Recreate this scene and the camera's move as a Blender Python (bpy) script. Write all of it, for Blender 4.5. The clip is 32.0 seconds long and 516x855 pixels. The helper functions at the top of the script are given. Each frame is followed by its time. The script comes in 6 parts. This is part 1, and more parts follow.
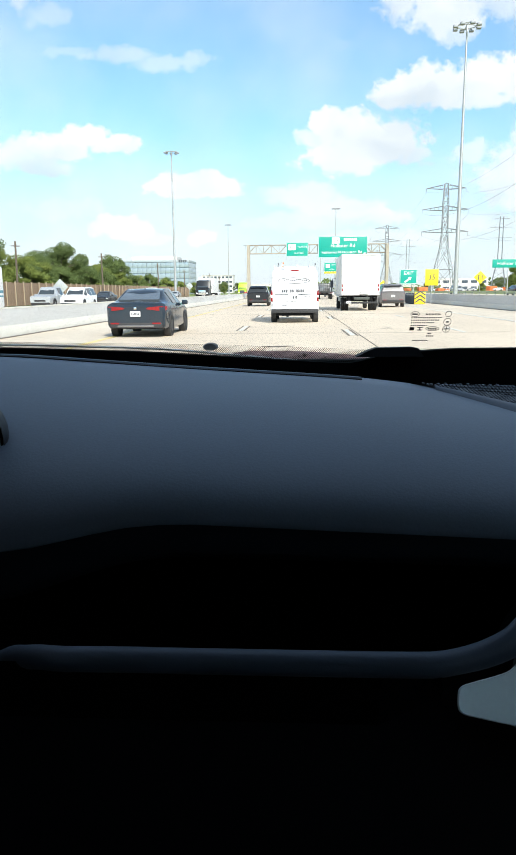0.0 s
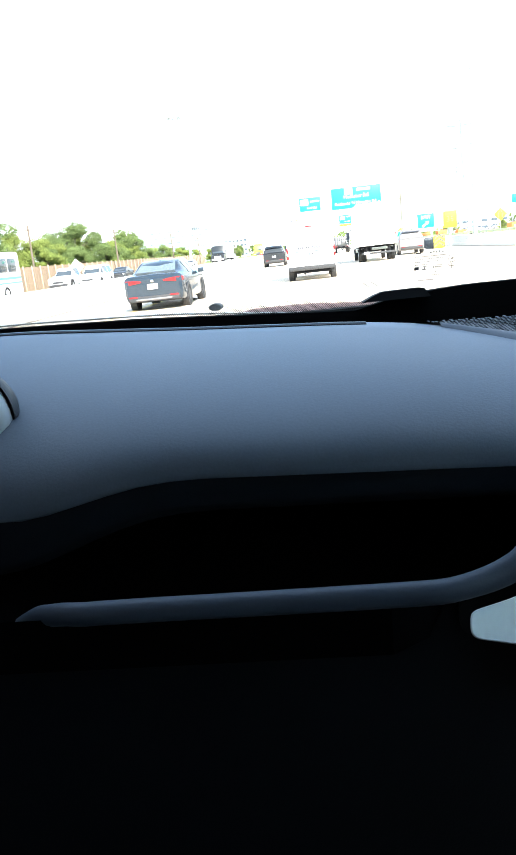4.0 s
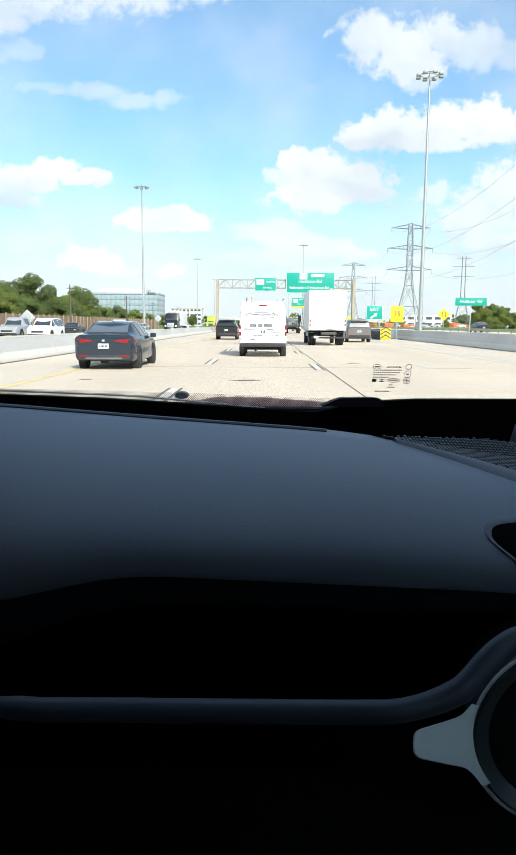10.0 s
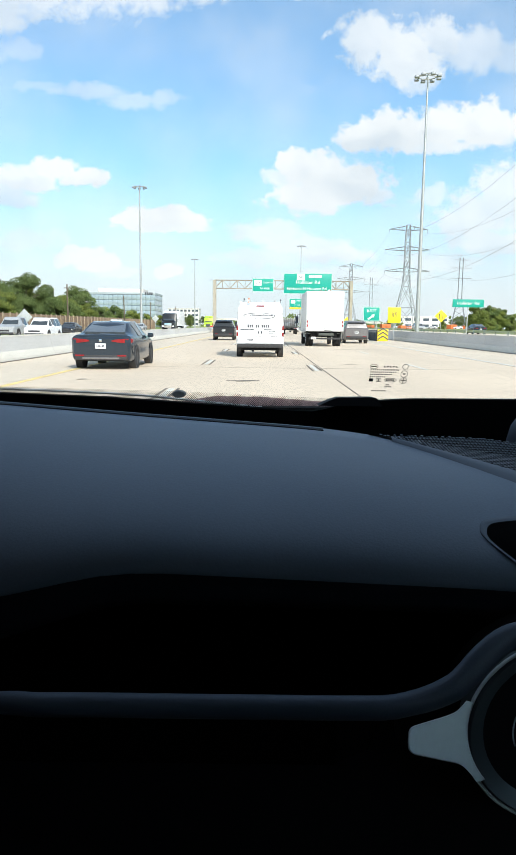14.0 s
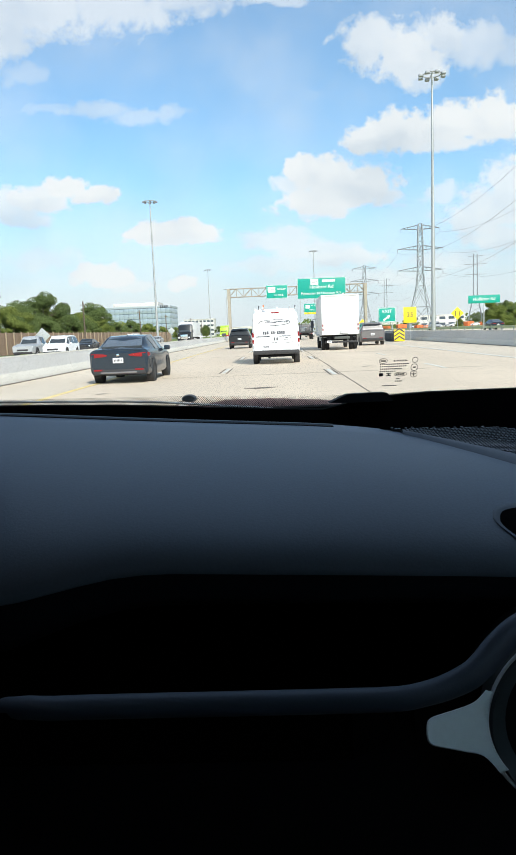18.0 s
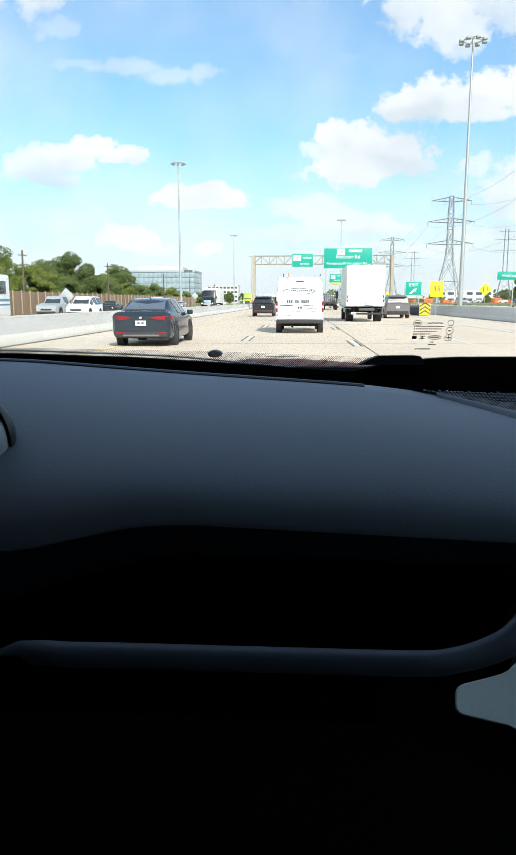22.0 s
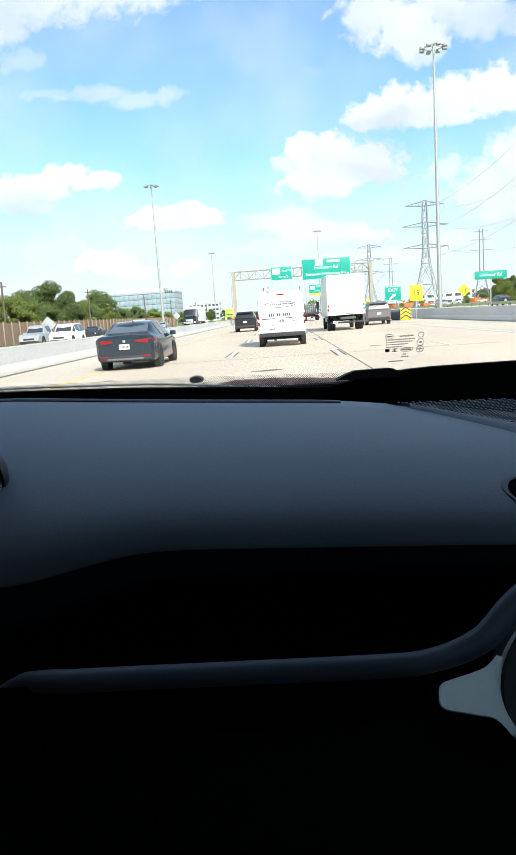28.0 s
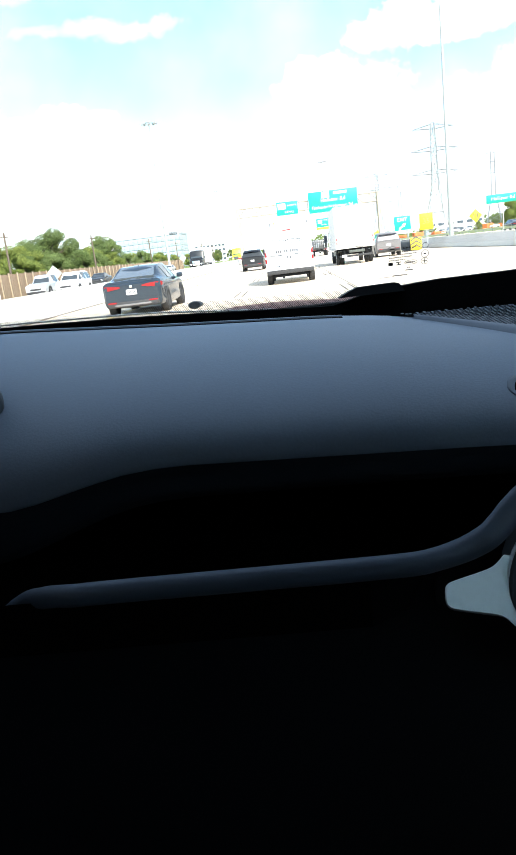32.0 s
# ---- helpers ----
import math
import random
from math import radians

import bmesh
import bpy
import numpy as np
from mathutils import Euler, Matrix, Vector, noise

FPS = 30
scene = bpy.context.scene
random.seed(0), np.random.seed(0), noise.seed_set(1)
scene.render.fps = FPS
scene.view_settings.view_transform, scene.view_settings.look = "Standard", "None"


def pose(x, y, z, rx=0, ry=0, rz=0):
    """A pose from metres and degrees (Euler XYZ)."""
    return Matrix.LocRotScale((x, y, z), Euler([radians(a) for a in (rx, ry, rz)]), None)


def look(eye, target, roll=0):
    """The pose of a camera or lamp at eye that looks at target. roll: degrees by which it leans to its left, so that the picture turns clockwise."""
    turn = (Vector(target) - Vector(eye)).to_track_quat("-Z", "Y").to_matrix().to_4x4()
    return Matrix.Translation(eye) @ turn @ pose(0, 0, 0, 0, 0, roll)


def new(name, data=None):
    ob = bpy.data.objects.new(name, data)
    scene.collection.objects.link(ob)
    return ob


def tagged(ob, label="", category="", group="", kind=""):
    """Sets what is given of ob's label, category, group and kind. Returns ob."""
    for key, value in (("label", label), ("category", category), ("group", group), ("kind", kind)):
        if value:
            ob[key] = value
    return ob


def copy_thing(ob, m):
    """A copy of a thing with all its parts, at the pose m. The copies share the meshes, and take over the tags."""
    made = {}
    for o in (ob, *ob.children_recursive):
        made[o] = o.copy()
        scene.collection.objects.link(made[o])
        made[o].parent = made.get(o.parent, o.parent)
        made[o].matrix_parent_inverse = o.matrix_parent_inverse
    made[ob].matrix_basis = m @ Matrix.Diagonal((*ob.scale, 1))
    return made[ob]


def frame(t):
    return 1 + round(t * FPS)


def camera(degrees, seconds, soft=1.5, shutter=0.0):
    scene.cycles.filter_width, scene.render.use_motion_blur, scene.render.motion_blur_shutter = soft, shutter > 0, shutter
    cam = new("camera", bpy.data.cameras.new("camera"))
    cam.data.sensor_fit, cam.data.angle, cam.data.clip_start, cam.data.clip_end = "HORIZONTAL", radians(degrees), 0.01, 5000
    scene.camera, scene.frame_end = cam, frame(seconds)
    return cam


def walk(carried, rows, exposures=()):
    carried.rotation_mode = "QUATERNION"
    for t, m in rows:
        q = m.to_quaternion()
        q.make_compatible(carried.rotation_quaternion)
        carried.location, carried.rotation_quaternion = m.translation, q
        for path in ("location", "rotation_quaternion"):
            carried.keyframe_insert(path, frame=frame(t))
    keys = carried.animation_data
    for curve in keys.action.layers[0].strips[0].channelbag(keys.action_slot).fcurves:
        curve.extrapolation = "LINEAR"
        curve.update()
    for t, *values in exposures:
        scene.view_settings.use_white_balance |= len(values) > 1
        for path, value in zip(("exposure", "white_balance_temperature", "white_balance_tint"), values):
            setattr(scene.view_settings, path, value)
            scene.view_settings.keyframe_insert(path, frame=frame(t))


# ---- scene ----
cam = camera(41.0, 32.0)
PATH = [
    (0, (0.0566, 0.1472, 1.3319), (-0.0496, 2.1063, 0.9438), -0.53),
    (0.5, (0.0668, 0.1416, 1.3302), (-0.0455, 2.0904, 0.8946), -2.66),
    (1, (0.0808, 0.1437, 1.3299), (-0.0715, 2.0725, 0.8235), -5.13),
    (1.5, (0.0835, 0.1366, 1.3292), (-0.0460, 2.1102, 1.0323), -4.90),
    (2, (0.0883, 0.1305, 1.3221), (-0.0017, 2.0608, 0.8064), -5.06),
    (2.5, (0.0997, 0.1312, 1.3061), (0.0537, 2.0657, 0.8007), -5.72),
    (3, (0.1043, 0.1360, 1.3065), (0.0116, 2.0736, 0.8198), -7.62),
    (3.5, (0.0973, 0.1417, 1.3112), (-0.0677, 2.0743, 0.8237), -7.60),
    (5.5, (0.0366, 0.1304, 1.3563), (-0.1139, 2.0639, 0.8675), -1.34),
    (6, (0.0368, 0.1250, 1.3616), (-0.0556, 2.1104, 1.1384), 1.83),
    (6.5, (0.0356, 0.1125, 1.3710), (0.0391, 2.1037, 1.1836), 3.68),
    (7, (0.0378, 0.1127, 1.3742), (0.0602, 2.0946, 1.1065), 3.10),
    (7.5, (0.0502, 0.1089, 1.3709), (0.0832, 2.0910, 1.1056), 2.35),
    (8, (0.0460, 0.1064, 1.3702), (0.0224, 2.0886, 1.1053), 1.60),
    (8.5, (0.0457, 0.1141, 1.3702), (-0.0116, 2.0851, 1.0355), 0.92),
    (9, (0.0471, 0.1074, 1.3716), (0.0239, 2.0849, 1.0733), 1.47),
    (9.5, (0.0510, 0.1114, 1.3653), (0.0374, 2.0892, 1.0684), 0.20),
    (10, (0.0558, 0.1124, 1.3608), (0.0434, 2.0904, 1.0654), 0.34),
    (10.5, (0.0562, 0.1193, 1.3549), (0.0109, 2.0905, 1.0201), -0.93),
    (11, (0.0541, 0.1112, 1.3554), (0.0362, 2.0928, 1.0852), -0.45),
    (11.5, (0.0612, 0.1155, 1.3395), (0.0382, 2.0912, 1.0297), -1.83),
    (12, (0.0563, 0.1111, 1.3438), (0.0299, 2.0894, 1.0508), -0.73),
    (12.5, (0.0556, 0.1128, 1.3498), (0.0158, 2.0887, 1.0429), -0.45),
    (13, (0.0612, 0.1091, 1.3584), (0.0231, 2.0835, 1.0420), -0.71),
    (13.5, (0.0536, 0.1130, 1.3623), (-0.0044, 2.0917, 1.0765), -0.05),
    (14, (0.0558, 0.1095, 1.3586), (0.0523, 2.0878, 1.0651), 0.61),
    (14.5, (0.0509, 0.1151, 1.3588), (-0.0130, 2.0899, 1.0492), -0.12),
    (16.5, (0.0558, 0.1255, 1.3478), (-0.0224, 2.0962, 1.0160), -1.05),
    (17, (0.0573, 0.1199, 1.3509), (-0.0266, 2.0893, 1.0123), -1.81),
    (17.5, (0.0637, 0.1197, 1.3478), (-0.0362, 2.0901, 1.0200), -2.47),
    (18, (0.0699, 0.1116, 1.3480), (0.0073, 2.0921, 1.0759), -2.37),
    (18.5, (0.0652, 0.1190, 1.3535), (-0.0263, 2.0986, 1.0844), -1.52),
    (19, (0.0671, 0.1261, 1.3417), (-0.0120, 2.0980, 1.0166), -1.50),
    (19.5, (0.0754, 0.1356, 1.3306), (-0.0448, 2.0984, 0.9663), -2.95),
    (20, (0.0813, 0.1400, 1.3280), (-0.0365, 2.1006, 0.9505), -2.55),
    (20.5, (0.0725, 0.1415, 1.3306), (-0.0626, 2.1068, 0.9853), -2.09),
    (21, (0.0630, 0.1442, 1.3304), (-0.0538, 2.1099, 0.9803), -0.70),
    (21.5, (0.0604, 0.1495, 1.3249), (-0.0657, 2.1158, 0.9822), -0.84),
    (22, (0.0583, 0.1358, 1.3282), (-0.0599, 2.0997, 0.9688), -0.13),
    (22.5, (0.0508, 0.1408, 1.3444), (-0.0673, 2.1217, 1.0953), 1.33),
    (23, (0.0511, 0.1290, 1.3443), (-0.0558, 2.1111, 1.0995), 0.66),
    (23.5, (0.0493, 0.1304, 1.3463), (-0.0457, 2.1122, 1.0944), 0.07),
    (24, (0.0565, 0.1171, 1.3503), (0.0240, 2.1047, 1.1297), 0.22),
    (24.5, (0.0633, 0.1244, 1.3470), (-0.0197, 2.1034, 1.0699), -1.73),
    (25, (0.0632, 0.1250, 1.3484), (-0.0200, 2.1022, 1.0587), -1.75),
    (25.5, (0.0634, 0.1256, 1.3474), (-0.0141, 2.1024, 1.0537), -1.63),
    (27.5, (0.0709, 0.1091, 1.3346), (-0.0205, 2.0808, 1.0121), -3.91),
    (28, (0.0702, 0.1054, 1.3425), (-0.0187, 2.0777, 1.0233), -4.00),
    (28.5, (0.0681, 0.1117, 1.3390), (-0.0333, 2.0750, 0.9712), -3.51),
    (29, (0.0681, 0.1192, 1.3421), (-0.0385, 2.0783, 0.9540), -3.15),
    (29.5, (0.0586, 0.1150, 1.3379), (-0.0503, 2.0728, 0.9440), -3.35),
    (30, (0.0592, 0.1245, 1.3282), (-0.0349, 2.0847, 0.9425), -2.53),
    (31, (0.0867, 0.1189, 1.3247), (-0.0376, 2.0727, 0.9157), -6.37),
    (32, (0.0821, 0.1183, 1.3121), (-0.0618, 2.0539, 0.8296), -7.06),
]
walk(cam, [(t, look(eye, target, roll)) for t, eye, target, roll in PATH],
     exposures=[(0, 0.1), (0.8, 0.6), (1.5, 0.1), (2.0, 0.27), (2.6, 1.1), (3.0, 1.42), (3.5, 1.7), (5.0, 1.6), (5.6, 0.9), (6.0, -0.2), (8.0, 0.0), (9.0, -0.06), (10.0, 0.08), (12.5, 0.04), (14.0, 0.0), (17.0, 0.08), (18.0, -0.12), (19.0, 0.02), (20.0, 0.12), (23.5, -0.02), (25.0, 0.0), (28.5, 0.15), (30.0, 0.24), (30.6, 0.5), (31.4, 0.35), (32.0, 0.9)])

# ---------------------------------------------------------------- light
SUN = Vector((0.36, -0.86, 0.69)).normalized()
SUN_EL = math.asin(SUN.z)
SUN_AZ = math.atan2(SUN.x, SUN.y)


def build_world():
    w = bpy.data.worlds.new("sky")
    scene.world = w
    w.use_nodes = True
    nt = w.node_tree
    nt.nodes.clear()
    N = lambda k: nt.nodes.new(k)
    L = nt.links.new
    out, bg = N("ShaderNodeOutputWorld"), N("ShaderNodeBackground")
    sky = N("ShaderNodeTexSky")
    sky.sky_type = "NISHITA"
    sky.sun_disc = False
    sky.sun_elevation, sky.sun_rotation = SUN_EL, SUN_AZ
    sky.air_density, sky.dust_density, sky.ozone_density = 1.0, 1.2, 1.6
    gain = N("ShaderNodeVectorMath")
    gain.operation = "MULTIPLY"
    gain.inputs[1].default_value = SKY_GAIN
    L(sky.outputs[0], gain.inputs[0])
    tc = N("ShaderNodeTexCoord")
    sep = N("ShaderNodeSeparateXYZ")
    L(tc.outputs["Generated"], sep.inputs[0])

    def m(op, a, b=None, clamp=False):
        n = N("ShaderNodeMath")
        n.operation, n.use_clamp = op, clamp
        for i, v in enumerate((a, b)):
            if v is None:
                continue
            if isinstance(v, (int, float)):
                n.inputs[i].default_value = v
            else:
                L(v, n.inputs[i])
        return n.outputs[0]

    # slopes of the direction against the heading of the road
    ahead = m("MAXIMUM", sep.outputs[1], 0.05)
    u, v = m("DIVIDE", sep.outputs[0], ahead), m("DIVIDE", sep.outputs[2], ahead)
    uv = N("ShaderNodeCombineXYZ")
    L(u, uv.inputs[0]), L(v, uv.inputs[1])
    n1 = N("ShaderNodeTexNoise")
    n1.inputs["Scale"].default_value, n1.inputs["Detail"].default_value = 11.0, 6.0
    n1.inputs["Roughness"].default_value = 0.62
    L(uv.outputs[0], n1.inputs["Vector"])
    warp = N("ShaderNodeVectorMath")
    warp.operation = "MULTIPLY_ADD"
    warp.inputs[1].default_value = (0.060, 0.040, 0)
    warp.inputs[2].default_value = (-0.030, -0.020, 0)
    L(n1.outputs["Color"], warp.inputs[0])
    p = N("ShaderNodeVectorMath")
    p.operation = "ADD"
    L(uv.outputs[0], p.inputs[0]), L(warp.outputs[0], p.inputs[1])
    sepp = N("ShaderNodeSeparateXYZ")
    L(p.outputs[0], sepp.inputs[0])
    n5 = N("ShaderNodeTexNoise")
    n5.inputs["Scale"].default_value, n5.inputs["Detail"].default_value, n5.inputs["Roughness"].default_value = 34.0, 9.0, 0.62
    L(uv.outputs[0], n5.inputs["Vector"])
    ragged = m("MULTIPLY_ADD", n5.outputs[0], 1.9)
    ragged.node.inputs[2].default_value = -1.02
    dens = None
    for cu, cv, ru, rv, k in CLOUDS:
        o = N("ShaderNodeVectorMath")
        o.operation = "MULTIPLY_ADD"
        o.inputs[1].default_value = (1 / ru, 1 / rv, 0)
        o.inputs[2].default_value = (-cu / ru, -cv / rv, 0)
        L(p.outputs[0], o.inputs[0])
        ln = N("ShaderNodeVectorMath")
        ln.operation = "LENGTH"
        L(o.outputs[0], ln.inputs[0])
        mr = N("ShaderNodeMapRange")
        mr.interpolation_type = "SMOOTHSTEP"
        hard = max(0.0, k - 0.55) / 0.45
        for i, val in ((1, 0.35 + 0.29 * hard), (2, 1.30 - 0.14 * hard), (3, k), (4, 0.0)):
            mr.inputs[i].default_value = val
        L(m("ADD", ln.outputs["Value"], ragged), mr.inputs[0])
        dens = mr.outputs[0] if dens is None else m("MAXIMUM", dens, mr.outputs[0])
    # the shaded undersides of the larger clouds
    under = None
    for cu, cv, ru, rv, k in CLOUDS:
        if ru * rv < 0.0006 or k < 0.8:
            continue
        o = N("ShaderNodeVectorMath")
        o.operation = "MULTIPLY_ADD"
        o.inputs[1].default_value = (1 / (ru * 0.95), 1 / (rv * 0.7), 0)
        o.inputs[2].default_value = (-(cu - 0.1 * ru) / (ru * 0.95), -(cv - 0.62 * rv) / (rv * 0.7), 0)
        L(p.outputs[0], o.inputs[0])
        ln = N("ShaderNodeVectorMath")
        ln.operation = "LENGTH"
        L(o.outputs[0], ln.inputs[0])
        mr = N("ShaderNodeMapRange")
        mr.interpolation_type = "SMOOTHSTEP"
        for i, val in ((1, 0.30), (2, 1.15), (3, 0.30), (4, 0.0)):
            mr.inputs[i].default_value = val
        L(m("ADD", ln.outputs["Value"], m("MULTIPLY", ragged, 0.8)), mr.inputs[0])
        under = mr.outputs[0] if under is None else m("MAXIMUM", under, mr.outputs[0])
    # clouds beyond the stretch ahead: broken cumulus all round
    n2 = N("ShaderNodeTexNoise")
    n2.inputs["Scale"].default_value, n2.inputs["Detail"].default_value = 3.0, 7.0
    L(tc.outputs["Generated"], n2.inputs["Vector"])
    rest = N("ShaderNodeMapRange")
    rest.interpolation_type = "SMOOTHSTEP"
    for i, val in ((1, 0.50), (2, 0.62), (3, 0.0), (4, 0.9)):
        rest.inputs[i].default_value = val
    L(n2.outputs[0], rest.inputs[0])
    side = N("ShaderNodeMapRange")
    for i, val in ((1, 0.80), (2, 0.66), (3, 0.0), (4, 1.0)):
        side.inputs[i].default_value = val
    L(sep.outputs[1], side.inputs[0])
    dens = m("MAXIMUM", dens, m("MULTIPLY", rest.outputs[0], side.outputs[0]))
    # fine wisps over all of it, and haze low down
    n3 = N("ShaderNodeTexNoise")
    n3.inputs["Scale"].default_value, n3.inputs["Detail"].default_value = 5.0, 8.0
    L(uv.outputs[0], n3.inputs["Vector"])
    wis = N("ShaderNodeMapRange")
    wis.interpolation_type = "SMOOTHSTEP"
    for i, val in ((1, 0.34), (2, 0.75), (3, 0.12), (4, 0.44)):
        wis.inputs[i].default_value = val
    L(n3.outputs[0], wis.inputs[0])
    dens = m("MAXIMUM", dens, wis.outputs[0])
    haze = N("ShaderNodeMapRange")
    haze.interpolation_type = "SMOOTHSTEP"
    for i, val in ((1, 0.22), (2, 0.02), (3, 0.0), (4, 0.85)):
        haze.inputs[i].default_value = val
    L(sep.outputs[2], haze.inputs[0])
    # cloud colour: sunlit white, with soft grey hollows
    n4 = N("ShaderNodeTexNoise")
    n4.inputs["Scale"].default_value, n4.inputs["Detail"].default_value = 7.0, 5.0
    L(p.outputs[0], n4.inputs["Vector"])
    ramp = N("ShaderNodeMapRange")
    for i, val in ((1, 0.28), (2, 0.52), (3, 0.0), (4, 1.0)):
        ramp.inputs[i].default_value = val
    L(n4.outputs[0], ramp.inputs[0])
    cc = N("ShaderNodeMix")
    cc.data_type = "RGBA"
    cc.inputs[6].default_value, cc.inputs[7].default_value = (*CLOUD_GREY, 1), (*CLOUD_WHITE, 1)
    L(m("SUBTRACT", ramp.outputs[0], under, True), cc.inputs[0])
    hz = N("ShaderNodeMix")
    hz.data_type = "RGBA"
    hz.inputs[7].default_value = (*HAZE, 1)
    L(haze.outputs[0], hz.inputs[0]), L(gain.outputs[0], hz.inputs[6])
    mx = N("ShaderNodeMix")
    mx.data_type = "RGBA"
    L(m("MULTIPLY", dens, 0.97, True), mx.inputs[0])
    L(hz.outputs[2], mx.inputs[6]), L(cc.outputs[2], mx.inputs[7])
    L(mx.outputs[2], bg.inputs[0])
    bg.inputs[1].default_value = 1.0
    L(bg.outputs[0], out.inputs[0])


SKY_GAIN = (0.134, 0.200, 0.220)
CLOUD_WHITE, CLOUD_GREY, HAZE = (1.04, 1.07, 1.08), (0.745, 0.83, 0.910), (0.835, 0.905, 0.980)
# slope across, slope up, half widths, thickness
CLOUDS = [
    # tall heap ahead
    (0.048, 0.222, 0.034, 0.024, 1.0), (0.088, 0.208, 0.056, 0.034, 1.0), (0.128, 0.200, 0.052, 0.034, 1.0), (0.030, 0.202, 0.036, 0.014, 0.85),
    (0.068, 0.178, 0.062, 0.024, 1.0), (0.150, 0.186, 0.034, 0.020, 0.9),
    # long white bank above it
    (0.142, 0.262, 0.040, 0.022, 1.0), (0.190, 0.266, 0.058, 0.030, 1.0), (0.246, 0.272, 0.062, 0.032, 1.0), (0.305, 0.275, 0.060, 0.034, 1.0), (0.225, 0.248, 0.085, 0.014, 0.95),
    # small cloud with a flat base
    (-0.170, 0.141, 0.036, 0.013, 1.0), (-0.140, 0.146, 0.044, 0.018, 1.0), (-0.106, 0.143, 0.030, 0.015, 1.0), (-0.142, 0.132, 0.066, 0.008, 0.95),
    # heap to one side
    (-0.285, 0.216, 0.036, 0.016, 1.0), (-0.248, 0.204, 0.040, 0.015, 1.0), (-0.325, 0.202, 0.048, 0.022, 0.95), (-0.375, 0.190, 0.060, 0.026, 0.85), (-0.350, 0.172, 0.050, 0.012, 0.8),
    # low white puffs
    (-0.262, 0.094, 0.034, 0.014, 0.95), (-0.232, 0.084, 0.040, 0.013, 0.95), (-0.206, 0.074, 0.046, 0.010, 0.7), (-0.126, 0.076, 0.022, 0.012, 0.9), (-0.330, 0.118, 0.070, 0.022, 0.6),
    # soft grey field under the heap
    (0.012, 0.128, 0.060, 0.022, 0.75), (0.060, 0.110, 0.070, 0.018, 0.75), (0.105, 0.098, 0.050, 0.014, 0.8), (0.005, 0.092, 0.090, 0.014, 0.6), (0.140, 0.070, 0.120, 0.014, 0.6),
    # ragged masses higher up
    (0.150, 0.385, 0.052, 0.036, 0.85), (0.195, 0.365, 0.050, 0.040, 0.9), (0.235, 0.388, 0.046, 0.032, 0.8), (0.200, 0.338, 0.036, 0.018, 0.7), (0.290, 0.370, 0.050, 0.034, 0.7), (0.340, 0.360, 0.050, 0.028, 0.6),
    (-0.300, 0.446, 0.080, 0.046, 0.78), (-0.200, 0.450, 0.090, 0.046, 0.75), (-0.090, 0.462, 0.080, 0.034, 0.7), (-0.370, 0.432, 0.070, 0.050, 0.8), (0.010, 0.442, 0.060, 0.007, 0.6), (0.10, 0.46, 0.10, 0.02, 0.5),
    # thin veils
    (-0.240, 0.314, 0.060, 0.012, 0.55), (-0.170, 0.306, 0.070, 0.012, 0.5), (-0.310, 0.320, 0.050, 0.010, 0.4), (-0.335, 0.368, 0.040, 0.020, 0.45), (0.055, 0.318, 0.022, 0.012, 0.3),
    # grey banks to the other side
    (0.300, 0.150, 0.070, 0.034, 0.85), (0.350, 0.185, 0.070, 0.040, 0.85), (0.330, 0.115, 0.090, 0.020, 0.8), (0.232, 0.180, 0.026, 0.016, 0.7), (0.260, 0.090, 0.080, 0.014, 0.65),
]
build_world()
sun = new("sun", bpy.data.lights.new("sun", "SUN"))
sun.data.energy, sun.data.angle, sun.data.color = 5.0, radians(0.53), (1.0, 0.955, 0.88)
sun.matrix_world = look(SUN * 50, (0, 0, 0))

# ---------------------------------------------------------------- materials
MATS = {}


